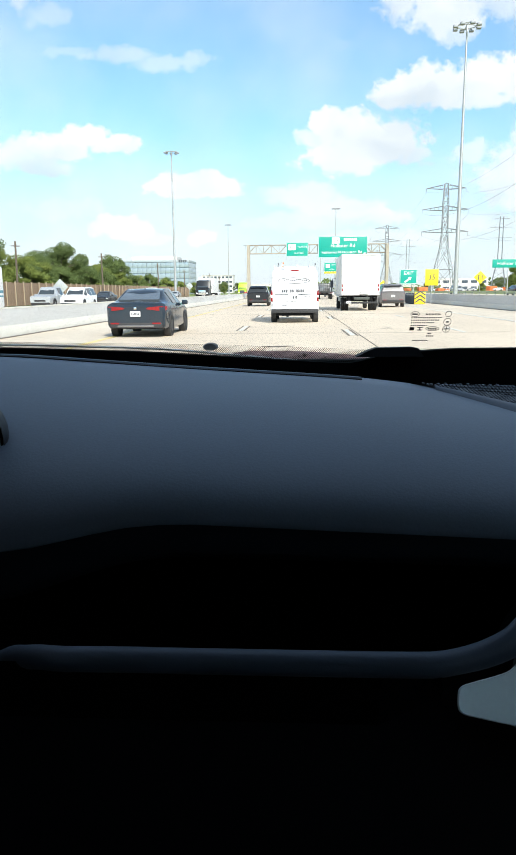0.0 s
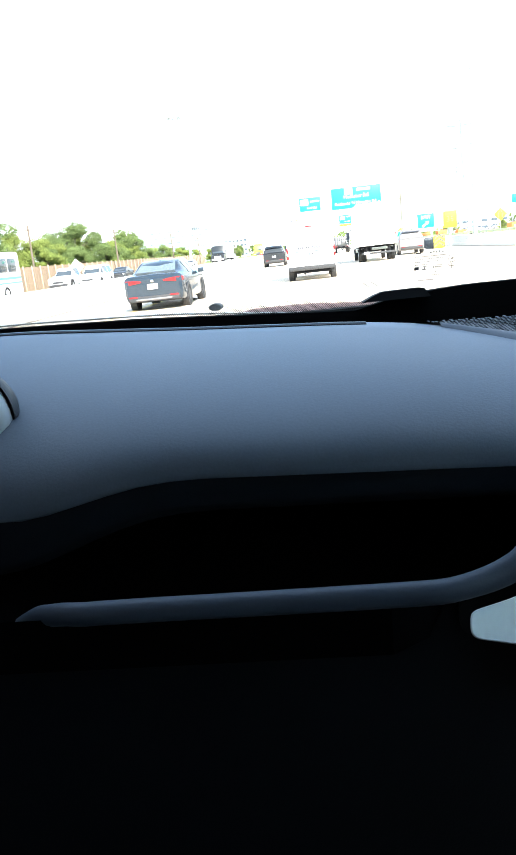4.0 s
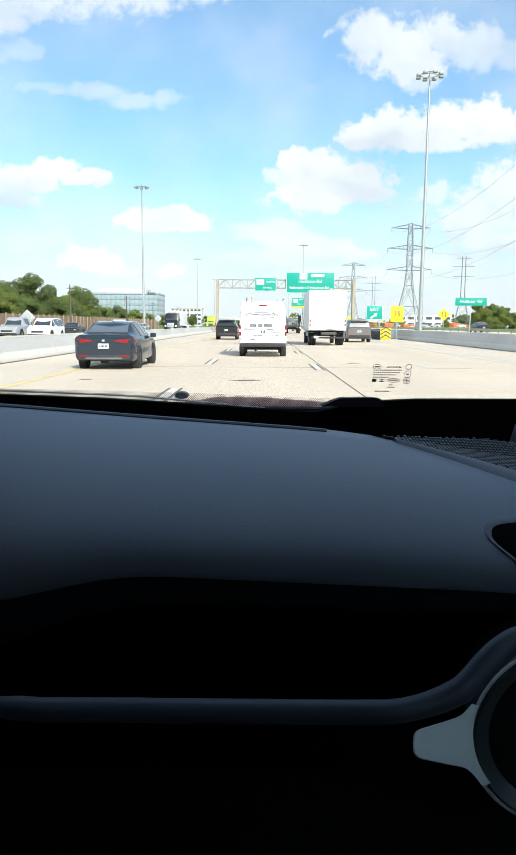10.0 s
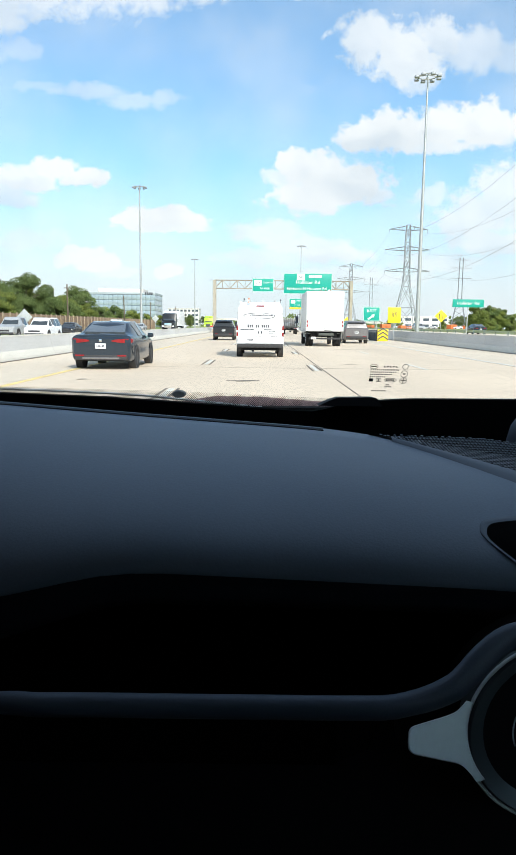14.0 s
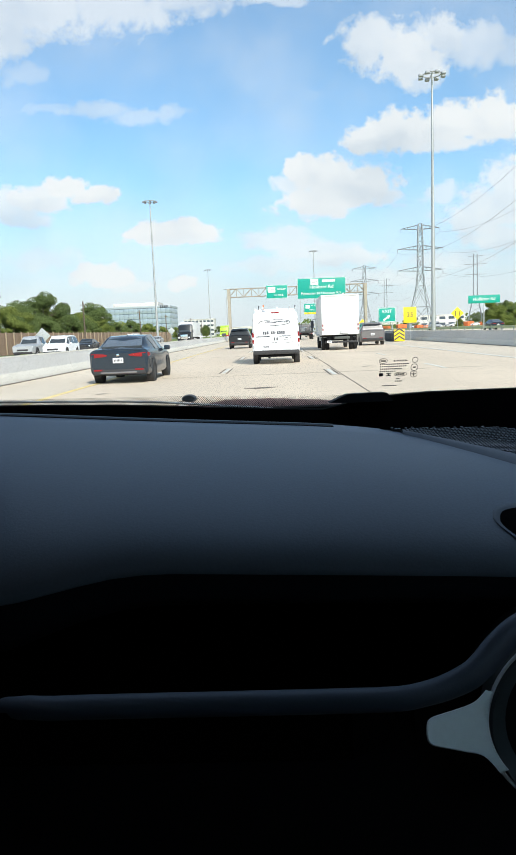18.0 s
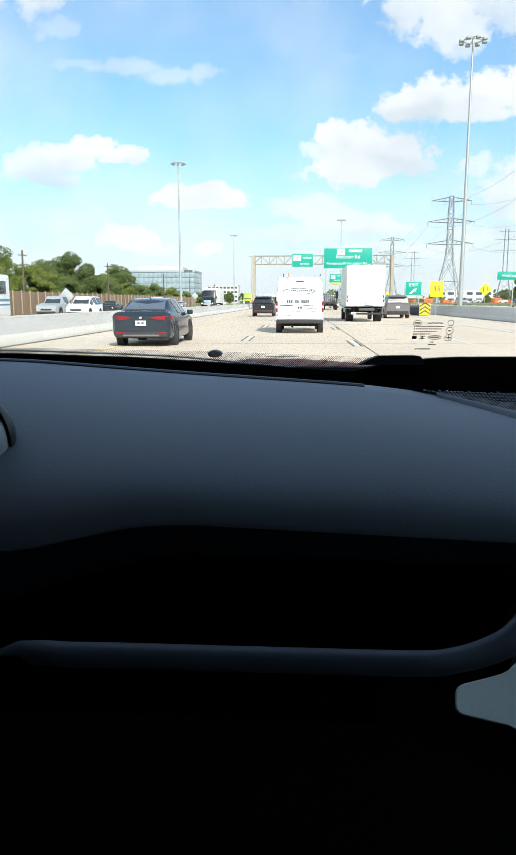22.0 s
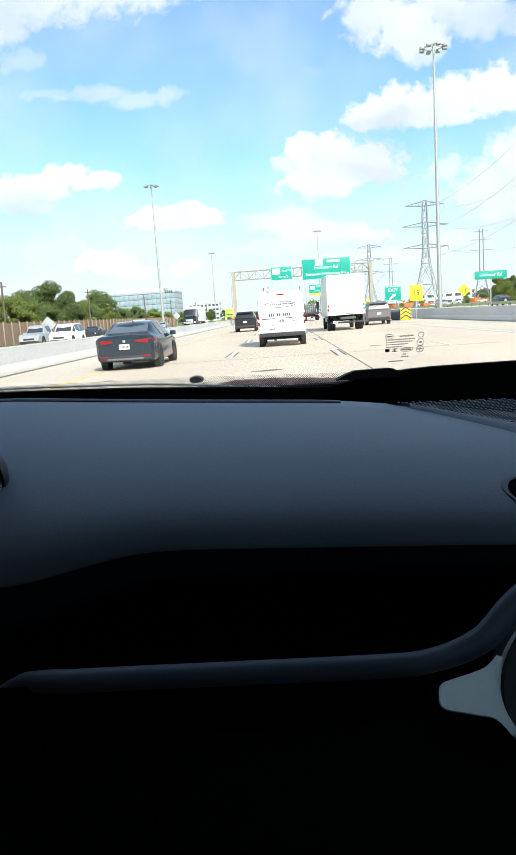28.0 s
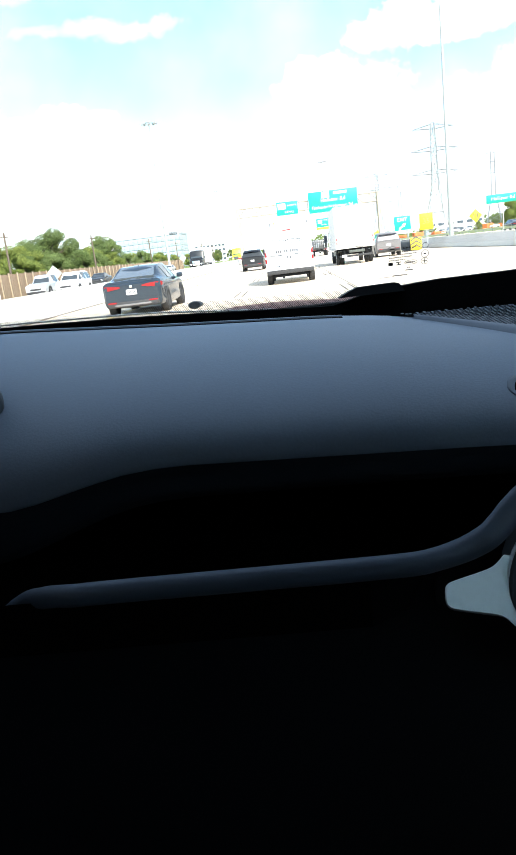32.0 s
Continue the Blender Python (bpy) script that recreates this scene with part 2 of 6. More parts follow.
def mat(name, color, rough=0.6, metal=0.0, var=0.12, scale=4.0, fine=60.0, bump=0.0, spec=0.5, alpha=None, emit=None, per=0.0, axes=(1, 1, 1)):
    """A principled material with broad and fine variation of its colour and a light relief."""
    if name in MATS:
        return MATS[name]
    ma = bpy.data.materials.new(name)
    ma.use_nodes = True
    nt = ma.node_tree
    b = nt.nodes["Principled BSDF"]
    N, L = nt.nodes.new, nt.links.new
    b.inputs["Roughness"].default_value, b.inputs["Metallic"].default_value = rough, metal
    b.inputs["Specular IOR Level"].default_value = spec
    tc = N("ShaderNodeTexCoord")
    mp = N("ShaderNodeMapping")
    mp.inputs["Scale"].default_value = axes
    L(tc.outputs["Object"], mp.inputs[0])
    n1, n2 = N("ShaderNodeTexNoise"), N("ShaderNodeTexNoise")
    n1.inputs["Scale"].default_value, n1.inputs["Detail"].default_value = scale, 5
    n2.inputs["Scale"].default_value, n2.inputs["Detail"].default_value = fine, 3
    L(mp.outputs[0], n1.inputs["Vector"]), L(mp.outputs[0], n2.inputs["Vector"])
    add = N("ShaderNodeMath")
    add.operation = "ADD"
    L(n1.outputs[0], add.inputs[0]), L(n2.outputs[0], add.inputs[1])
    last = add.outputs[0]
    if per:
        oi = N("ShaderNodeObjectInfo")
        ad = N("ShaderNodeMath")
        ad.operation = "MULTIPLY_ADD"
        ad.inputs[1].default_value = per
        L(oi.outputs["Random"], ad.inputs[0]), L(last, ad.inputs[2])
        last = ad.outputs[0]
    mr = N("ShaderNodeMapRange")
    for i, v in ((1, 0.6), (2, 1.4), (3, 1 - var), (4, 1 + var)):
        mr.inputs[i].default_value = v
    L(last, mr.inputs[0])
    mu = N("ShaderNodeVectorMath")
    mu.operation = "MULTIPLY"
    mu.inputs[0].default_value = color
    L(mr.outputs[0], mu.inputs[1])
    L(mu.outputs[0], b.inputs["Base Color"])
    if bump:
        bp = N("ShaderNodeBump")
        bp.inputs["Strength"].default_value, bp.inputs["Distance"].default_value = bump, 0.01
        L(n2.outputs[0], bp.inputs["Height"]), L(bp.outputs[0], b.inputs["Normal"])
    if alpha is not None:
        b.inputs["Alpha"].default_value = alpha
    if emit:
        b.inputs["Emission Color"].default_value, b.inputs["Emission Strength"].default_value = (*emit[0], 1), emit[1]
    MATS[name] = ma
    return ma


def leaf_mat(name, dark, light):
    ma = bpy.data.materials.new(name)
    ma.use_nodes = True
    nt = ma.node_tree
    b = nt.nodes["Principled BSDF"]
    N, L = nt.nodes.new, nt.links.new
    g, oi = N("ShaderNodeNewGeometry"), N("ShaderNodeObjectInfo")
    no = N("ShaderNodeTexNoise")
    no.inputs["Scale"].default_value = 0.5
    tc = N("ShaderNodeTexCoord")
    L(tc.outputs["Object"], no.inputs["Vector"])
    a = N("ShaderNodeMath")
    a.operation = "ADD"
    L(g.outputs["Random Per Island"], a.inputs[0]), L(no.outputs[0], a.inputs[1])
    a2 = N("ShaderNodeMath")
    a2.operation = "MULTIPLY_ADD"
    a2.inputs[1].default_value = 0.35
    L(oi.outputs["Random"], a2.inputs[0]), L(a.outputs[0], a2.inputs[2])
    mr = N("ShaderNodeMapRange")
    for i, v in ((1, 0.35), (2, 1.7)):
        mr.inputs[i].default_value = v
    L(a2.outputs[0], mr.inputs[0])
    mx = N("ShaderNodeMix")
    mx.data_type = "RGBA"
    mx.inputs[6].default_value, mx.inputs[7].default_value = (*dark, 1), (*light, 1)
    L(mr.outputs[0], mx.inputs[0]), L(mx.outputs[2], b.inputs["Base Color"])
    b.inputs["Roughness"].default_value = 0.6
    b.inputs["Specular IOR Level"].default_value = 0.25
    MATS[name] = ma
    return ma


def glass_mat(name, tint, gloss):
    """Thin clear glass: it lets light straight through and mirrors a little."""
    ma = bpy.data.materials.new(name)
    ma.use_nodes = True
    nt = ma.node_tree
    nt.nodes.clear()
    N, L = nt.nodes.new, nt.links.new
    o, mx, t, g = (N("ShaderNode" + k) for k in ("OutputMaterial", "MixShader", "BsdfTransparent", "BsdfGlossy"))
    t.inputs[0].default_value = (*tint, 1)
    g.inputs["Roughness"].default_value = 0.02
    mx.inputs[0].default_value = gloss
    L(t.outputs[0], mx.inputs[1]), L(g.outputs[0], mx.inputs[2]), L(mx.outputs[0], o.inputs[0])
    MATS[name] = ma
    return ma


CONCRETE = mat("road_concrete", (0.655, 0.54, 0.41), 0.85, var=0.16, scale=0.35, fine=9, bump=0.15, axes=(1, 0.25, 1))
SHOULDER = mat("shoulder_concrete", (0.63, 0.54, 0.425), 0.9, var=0.2, scale=0.3, fine=7, bump=0.15, axes=(1, 0.2, 1))
BARRIER = mat("barrier_concrete", (0.58, 0.57, 0.55), 0.9, var=0.18, scale=0.5, fine=12, bump=0.2, axes=(1, 0.4, 1))
# paler than the barrier face: light on the sloping toe is in the colour
BARRIER_LOW = mat("lit_pale_concrete", (0.66, 0.63, 0.56), 0.9, var=0.14, scale=0.5, fine=12, bump=0.2, axes=(1, 0.4, 1))
JOINT = mat("joint_tar", (0.15, 0.125, 0.10), 0.9, var=0.3, scale=3)
WHITE_LINE = mat("white_road_paint", (0.67, 0.65, 0.585), 0.8, var=0.22, scale=2.5, fine=30)
YELLOW_LINE = mat("yellow_road_paint", (0.78, 0.60, 0.24), 0.7, var=0.2, scale=1.5, fine=30)
GRASS_GROUND = mat("grass_ground", (0.17, 0.22, 0.05), 0.95, var=0.35, scale=0.06, fine=1.2)
DRY = mat("pale_ground", (0.42, 0.38, 0.29), 0.95, var=0.25, scale=0.08, fine=1.0)
DASH = mat("dash_plastic", (0.136, 0.176, 0.222), 0.55, var=0.09, scale=5, fine=420, bump=0.05, spec=0.40)
DASH_DARK = mat("dark_plastic", (0.006, 0.0065, 0.008), 0.8, var=0.1, scale=8, fine=400, bump=0.1, spec=0.12)
# near-black for gaps and hollows, their shade put into the colour
HOLLOW_SHADE = mat("hollow_shade", (0.002, 0.002, 0.0022), 0.9, var=0.1, scale=10, spec=0.03)
BLACK = mat("black_trim", (0.008, 0.008, 0.009), 0.7, var=0.1, scale=10, fine=200, spec=0.2)
RIDGE = mat("ridge_plastic", (0.062, 0.084, 0.110), 0.5, var=0.05, scale=8, fine=700, bump=0.04)
SATIN = mat("satin_silver", (0.74, 0.83, 0.80), 0.45, 0.12, var=0.04, scale=12, fine=200)
CHROME = mat("chrome", (0.8, 0.82, 0.83), 0.15, 1.0, var=0.03)
FABRIC = mat("cabin_lining", (0.035, 0.035, 0.037), 0.95, var=0.1, scale=10, fine=200, bump=0.2)
FRIT = mat("frit_black", (0.028, 0.018, 0.012), 0.6, var=0.1)
LABEL_INK = mat("label_ink", (0.03, 0.03, 0.03), 0.7, var=0.1)
WINDSHIELD = glass_mat("windshield_glass", (0.985, 0.992, 0.99), 0.012)
VAN_WHITE = mat("white_paint", (0.82, 0.83, 0.84), 0.35, var=0.03, scale=1.2, fine=20)
TRUCK_WHITE = mat("white_panel", (0.80, 0.80, 0.78), 0.45, var=0.06, scale=1.0, fine=12)
BLACK_PAINT = mat("black_paint", (0.018, 0.020, 0.023), 0.25, var=0.06)
GREY_PAINT = mat("grey_brown_paint", (0.20, 0.19, 0.19), 0.32, 0.4, var=0.05)
BLUE_PAINT = mat("dark_blue_grey_paint", (0.016, 0.027, 0.040), 0.10, var=0.05, spec=0.7)
SILVER_PAINT = mat("silver_paint", (0.50, 0.51, 0.52), 0.35, 0.4, var=0.05)
RED_PAINT = mat("red_paint", (0.42, 0.035, 0.03), 0.35, var=0.05)
LIME_PAINT = mat("lime_paint", (0.42, 0.62, 0.04), 0.4, var=0.06)
CAR_GLASS = mat("dark_car_glass", (0.045, 0.055, 0.062), 0.06, var=0.05, spec=0.8)
SKY_GLASS = mat("sloped_rear_glass", (0.34, 0.36, 0.36), 0.06, 0.75, var=0.12, scale=3)
TYRE = mat("tyre_rubber", (0.016, 0.016, 0.016), 0.85, var=0.1, fine=80)
RIM = mat("alloy_rim", (0.42, 0.43, 0.44), 0.35, 0.8, var=0.06)
BUMPER = mat("black_bumper", (0.03, 0.03, 0.032), 0.6, var=0.1)
TAIL = mat("red_lamp", (0.26, 0.012, 0.014), 0.2, var=0.1, scale=10)
AMBER = mat("amber_lamp", (0.75, 0.22, 0.03), 0.25, var=0.05)
LAMP_CLEAR = mat("clear_lamp", (0.75, 0.77, 0.78), 0.12, var=0.04)
PLATE = mat("plate_white", (0.75, 0.76, 0.77), 0.5, var=0.04)
INK = mat("dark_ink", (0.06, 0.065, 0.08), 0.6, var=0.1)
GALV = mat("galvanised_steel", (0.46, 0.47, 0.47), 0.5, 0.5, var=0.1, scale=2, fine=20)
GANTRY = mat("weathered_gantry_steel", (0.40, 0.36, 0.29), 0.6, 0.3, var=0.15, scale=1, fine=15)
LATTICE = mat("lattice_steel", (0.30, 0.32, 0.34), 0.6, 0.4, var=0.12, scale=0.5)
SIGN_GREEN = mat("sign_green", (0.0, 0.33, 0.25), 0.45, var=0.06, scale=1.5)
SIGN_WHITE = mat("sign_white", (0.82, 0.84, 0.83), 0.5, var=0.03)
SIGN_YELLOW = mat("sign_yellow", (0.88, 0.66, 0.02), 0.5, var=0.05)
WOOD_FENCE = mat("fence_boards", (0.25, 0.165, 0.115), 0.85, var=0.25, scale=1, fine=18, per=0.6, axes=(1, 1, 0.2))
FENCE_POST = mat("fence_post_wood", (0.36, 0.28, 0.20), 0.85, var=0.2)
POLE_WOOD = mat("pole_wood", (0.13, 0.10, 0.075), 0.9, var=0.2)
BARK = mat("bark", (0.10, 0.08, 0.06), 0.95, var=0.3, scale=3, fine=20, bump=0.4)
LEAF = leaf_mat("leaves", (0.040, 0.070, 0.022), (0.18, 0.235, 0.075))
LEAF_Y = leaf_mat("yellowish_leaves", (0.065, 0.10, 0.022), (0.25, 0.29, 0.07))
BUILD_GLASS = mat("curtain_wall_glass", (0.38, 0.45, 0.49), 0.25, 0.35, var=0.10, scale=0.25, fine=2, per=0.5)
BUILD_WHITE = mat("pale_precast", (0.66, 0.64, 0.60), 0.8, var=0.08, scale=0.4, fine=4)
WIN_DARK = mat("dark_window", (0.07, 0.09, 0.11), 0.2, var=0.15, scale=1)
ORANGE = mat("orange_plastic", (0.75, 0.18, 0.05), 0.6, var=0.1)
CUSHION = mat("cushion_black", (0.03, 0.033, 0.04), 0.7, var=0.15)


# ---------------------------------------------------------------- mesh helpers
def box(bm, c, s, bevel=0.0, m=None):
    r = bmesh.ops.create_cube(bm, size=1.0, matrix=(m or Matrix()) @ Matrix.Translation(c) @ Matrix.Diagonal((*s, 1)))
    if bevel:
        es = list({e for v in r["verts"] for e in v.link_edges})
        bmesh.ops.bevel(bm, geom=es, offset=bevel, segments=2, affect="EDGES", profile=0.6)


def tube(bm, a, b, r0, r1=None, n=8, caps=True):
    """A straight tapered bar from a to b."""
    a, b = Vector(a), Vector(b)
    d = b - a
    q = d.to_track_quat("Z", "Y").to_matrix().to_4x4()
    bmesh.ops.create_cone(bm, cap_ends=caps, segments=n, radius1=r0, radius2=r0 if r1 is None else r1, depth=d.length,
                          matrix=Matrix.Translation((a + b) / 2) @ q)


def loft(bm, rings, closed=True, caps=True):
    """Skins rings of equally many points."""
    vs = [[bm.verts.new(p) for p in ring] for ring in rings]
    n = len(vs[0])
    for a, b in zip(vs, vs[1:]):
        for i in range(n if closed else n - 1):
            j = (i + 1) % n
            bm.faces.new((a[i], a[j], b[j], b[i]))
    if caps and closed:
        bm.faces.new(vs[0][::-1])
        bm.faces.new(vs[-1])
    return vs


def slab(bm, pts, thick):
    """A flat polygon with thickness along its normal."""
    pts = [Vector(p) for p in pts]
    n = (pts[1] - pts[0]).cross(pts[2] - pts[0]).normalized() * thick
    loft(bm, [[p - n / 2 for p in pts], [p + n / 2 for p in pts]])


def part(name, bm, material, parent=None, label="", smooth=35):
    bmesh.ops.recalc_face_normals(bm, faces=bm.faces)
    if smooth:
        lim = radians(smooth)
        for f in bm.faces:
            f.smooth = True
        for e in bm.edges:
            e.smooth = len(e.link_faces) == 2 and e.calc_face_angle(0) < lim
    me = bpy.data.meshes.new(name)
    bm.to_mesh(me)
    bm.free()
    me.materials.append(material)
    ob = new(name, me)
    if parent:
        ob.parent = parent
    return tagged(ob, label)


def thing(name, label, category, group="", kind=""):
    return tagged(new(name), label, category, group, kind)


def B():
    return bmesh.new()


def pbox(name, c, s, material, parent=None, bevel=0.0, label=""):
    bm = B()
    box(bm, c, s, bevel)
    return part(name, bm, material, parent, label)


def table(x, xs, ys):
    return float(np.interp(x, xs, ys))


def words(text, size, material, parent, m, name="lettering", label="", depth=0.004):
    """Raised lettering in the built-in font, made into a mesh."""
    cu = bpy.data.curves.new(name, "FONT")
    cu.body, cu.size, cu.extrude, cu.align_x, cu.align_y = text, size, depth, "CENTER", "CENTER"
    cu.resolution_u = 2
    tmp = bpy.data.objects.new(name, cu)
    scene.collection.objects.link(tmp)
    bpy.context.view_layer.update()
    me = bpy.data.meshes.new_from_object(tmp.evaluated_get(bpy.context.evaluated_depsgraph_get()))
    bpy.data.objects.remove(tmp)
    me.materials.clear()
    me.materials.append(material)
    ob = new(name, me)
    ob.parent = parent
    ob.matrix_basis = m
    return tagged(ob, label)


FACE_BACK = Matrix.Rotation(radians(90), 4, "X")  # lettering that is read by one who looks along +y

# ---------------------------------------------------------------- ground and road
LANE = 3.6
EDGE_L, EDGE_R = -5.45, 9.15        # yellow line, white edge line
WALL_L, WALL_R = -8.75, 13.4        # faces of the barriers
FAR = 900.0


def strip(name, x0, x1, z0, z1, material, y0=-60.0, y1=FAR, label="", cat="", n=24):
    bm = B()
    ys = [y0 + (y1 - y0) * (i / n) ** 1.6 for i in range(n + 1)]
    loft(bm, [[(x0, y, z0), (x1, y, z0), (x1, y, z1), (x0, y, z1)] for y in ys])
    ob = part(name, bm, material, None, label)
    return tagged(ob, label, cat, kind="structure")


bm = B()
bmesh.ops.create_grid(bm, x_segments=40, y_segments=40, size=4000, matrix=Matrix.Translation((0, 900, -0.30)))
tagged(part("ground", bm, GRASS_GROUND, None), "green and dry grassy ground beside the freeway", "ground", kind="structure")
strip("road", WALL_L - 1, WALL_R + 1, -0.28, 0.0, CONCRETE, label="pale tan concrete freeway pavement with worn lanes", cat="road")
strip("road_opposite", -27.5, WALL_L - 1.4, -0.28, -0.01, SHOULDER, label="pale concrete carriageway of the oncoming traffic", cat="road")
strip("shoulder_left", WALL_L + 0.3, EDGE_L - 0.15, -0.01, 0.006, SHOULDER, label="pale concrete shoulder beside the median barrier", cat="shoulder")
strip("shoulder_right", EDGE_R + 0.1, WALL_R - 0.3, -0.01, 0.006, SHOULDER, label="pale concrete shoulder beside the retaining wall", cat="shoulder")


def lines():
    bm = B()
    box(bm, (EDGE_L, 420, 0.008), (0.15, 960, 0.006))
    tagged(part("yellow_line", bm, YELLOW_LINE), "worn yellow edge line along the left shoulder", "road marking", kind="structure")
    bm = B()
    box(bm, (EDGE_R, 420, 0.008), (0.2, 960, 0.006))
    tagged(part("edge_line", bm, WHITE_LINE), "worn white edge line along the right shoulder", "road marking", kind="structure")
    dash = None
    for x, first in ((-1.8, 13.2), (1.8, 10.4), (5.4, 11.5)):
        for k in range(24):
            y = first - 24.4 + 12.2 * k
            if dash is None:
                bm = B()
                box(bm, (0, 0, 0.008), (0.13 if x < 5 else 0.2, 3.05, 0.006))
                dash = tagged(part("lane_dash", bm, WHITE_LINE), "short white dashed lane mark on concrete", "road marking", "lane marks", "structure")
                dash.matrix_basis = pose(x, y, 0)
            else:
                copy_thing(dash, pose(x, y, 0))
    # dark contrast strip beside each dash and the sealed joint along the lanes
    bm = B()
    for x, first in ((-1.8, 13.2), (1.8, 10.4)):
        for k in range(24):
            y = first - 24.4 + 12.2 * k
            box(bm, (x + 0.13, y, 0.006), (0.055, 3.3, 0.004))
            box(bm, (x - 0.13, y, 0.006), (0.055, 3.3, 0.004))
    box(bm, (2.02, 160, 0.005), (0.028, 360, 0.004))
    for k in range(18):
        box(bm, (0.5, 4 + 18.3 * k, 0.005), (12.6, 0.012, 0.003))
    tagged(part("joint_seal", bm, JOINT), "dark tar in the joints of the concrete slabs", "road joint", kind="structure")
    # a dark scuff and stray patches on the lanes
    for x, y, sx, sy in ((-0.35, 17.0, 0.7, 0.3), (3.3, 25.0, 0.35, 0.5), (-4.3, 17.0, 0.25, 0.2)):
        bm = B()
        ring = [(x + sx * (0.5 + 0.2 * math.sin(3 * a + x)) * math.cos(a), y + sy * (0.5 + 0.25 * math.cos(2 * a + y)) * math.sin(a)) for a in [i * 0.5236 for i in range(12)]]
        loft(bm, [[(px, py, 0.004) for px, py in ring], [(px, py, 0.009) for px, py in ring]])
        tagged(part("patch", bm, JOINT), "dark scuffed tar patch on the road", "road patch", "road patches", "structure")


lines()


def barrier(name, x, side, h, label, length=900.0, y0=-30.0, seg=12.0):
    """A concrete barrier of cast lengths: pale toe with the light on its slope put into the colour, grey face, pale
    cap. side: +1 if its face looks to +x.
    """
    b = thing(name, label, "barrier", kind="structure")
    sec_low = [(0, 0), (0.0, 0.09), (-0.16, 0.34), (-0.34, 0.34), (-0.34, 0)]
    sec_top = [(-0.16, 0.34), (-0.225, h - 0.05), (-0.23, h - 0.05), (-0.34, h - 0.05), (-0.34, 0.34)]
    sec_cap = [(-0.215, h - 0.05), (-0.22, h), (-0.345, h), (-0.345, h - 0.05)]
    n = int(length / seg)
    meshes = {}
    for i in range(n):
        if i > 24 and i % 6:
            continue
        ln = seg if i <= 24 else seg * 6
        y = y0 + i * seg
        for nm, sec, ma in (("toe", sec_low, BARRIER_LOW), ("face", sec_top, BARRIER), ("cap", sec_cap, BARRIER_LOW)):
            key = (nm, ln)
            if key not in meshes:
                bm = B()
                loft(bm, [[(side * px, yy, pz) for px, pz in sec] for yy in (0.012, ln - 0.012)])
                p = part(nm, bm, ma, b)
                meshes[key] = p.data
            else:
                p = new(nm, meshes[key])
                p.parent = b
            p.location = (x, y, 0)
    bm = B()
    box(bm, (x + side * 0.06, 420, 0.012), (0.09, 900, 0.02))
    part("foot_line", bm, JOINT, b, "dark line along the foot of the barrier")
    return b


barrier("barrier_left", WALL_L, 1, 0.90, "grey concrete median barrier with a pale toe")
barrier("barrier_right", WALL_R, -1, 0.92, "grey concrete retaining barrier with a pale toe")


# ---------------------------------------------------------------- the car that carries the camera
GLASS_Z = [1.200, 1.235, 1.33, 1.45, 1.72]
GLASS_Y = [1.270, 1.250, 1.195, 1.06, 0.60]


def on_glass(x, z, lift=0.0):
    """A point of the curved glass; lift: how far in front of it, towards the cabin."""
    return Vector((x, table(z, GLASS_Z, GLASS_Y) - lift, z))


XS = [-0.95 + 0.028 * i for i in range(84)]


def eased(xs, ys):
    """A table read with its corners rounded off."""
    return lambda x: sum(table(x + 0.011 * k, xs, ys) for k in range(-3, 4)) / 7


REAR_Y = eased([-0.95, -0.31, -0.09, 0.14, 0.22, 0.38, 0.6, 1.4], [1.03, 1.05, 1.045, 1.02, 1.0, 0.935, 0.87, 0.85])
REAR_Z = eased([-0.95, -0.31, -0.09, 0.14, 0.22, 0.38, 0.6, 1.4], [1.262, 1.252, 1.236, 1.224, 1.216, 1.198, 1.190, 1.190])
LIP_Z = eased([-0.95, -0.30, -0.20, -0.15, -0.10, -0.06, 0.25, 0.34, 1.4], [1.045, 1.050, 1.078, 1.102, 1.121, 1.129, 1.122, 1.117, 1.117])
LIP_Y = eased([-0.95, -0.32, -0.25, -0.19, -0.13, 1.4], [0.730, 0.725, 0.706, 0.690, 0.68, 0.68])
CREASE = eased([-0.95, -0.34, -0.28, -0.22, -0.16, -0.10, 0.30, 1.4], [0.090, 0.082, 0.064, 0.040, 0.026, 0.019, 0.012, 0.012])

DOT_TOP = lambda x: table(x, [-0.95, -0.40, -0.07, 0.15, 1.4], [1.257, 1.2545, 1.249, 1.2405, 1.2405])
DOT_H = lambda x: table(x, [-0.95, -0.40, -0.20, -0.05, 0.10, 1.4], [0.008, 0.009, 0.012, 0.018, 0.021, 0.021])
FOOT = lambda x: DOT_TOP(x) - DOT_H(x) + table(x, [-0.95, 0.15, 0.20, 0.30, 1.4], [0.0, 0.0, 0.015, 0.022, 0.026])


def pad(x, s):
    """A point of the upper pad: s runs from its far edge (0) over the brow to the lip above the shelf (1)."""
    yr, zr, yl, zl = REAR_Y(x), REAR_Z(x), LIP_Y(x), LIP_Z(x)
    zl += CREASE(x)
    a = s * math.pi / 2
    along, drop = math.sin(a) ** 0.76, 1 - math.cos(a) ** 0.72
    gentle = (zr - zl) * 0.22
    return Vector((x, yr + (yl - yr) * along, zr - gentle * along - (zr - zl - gentle) * drop))


def pad_at(x, y):
    lo, hi = 0.0, 1.0
    for _ in range(24):
        mid = (lo + hi) / 2
        lo, hi = (mid, hi) if pad(x, mid).y > y else (lo, mid)
    return pad(x, lo)


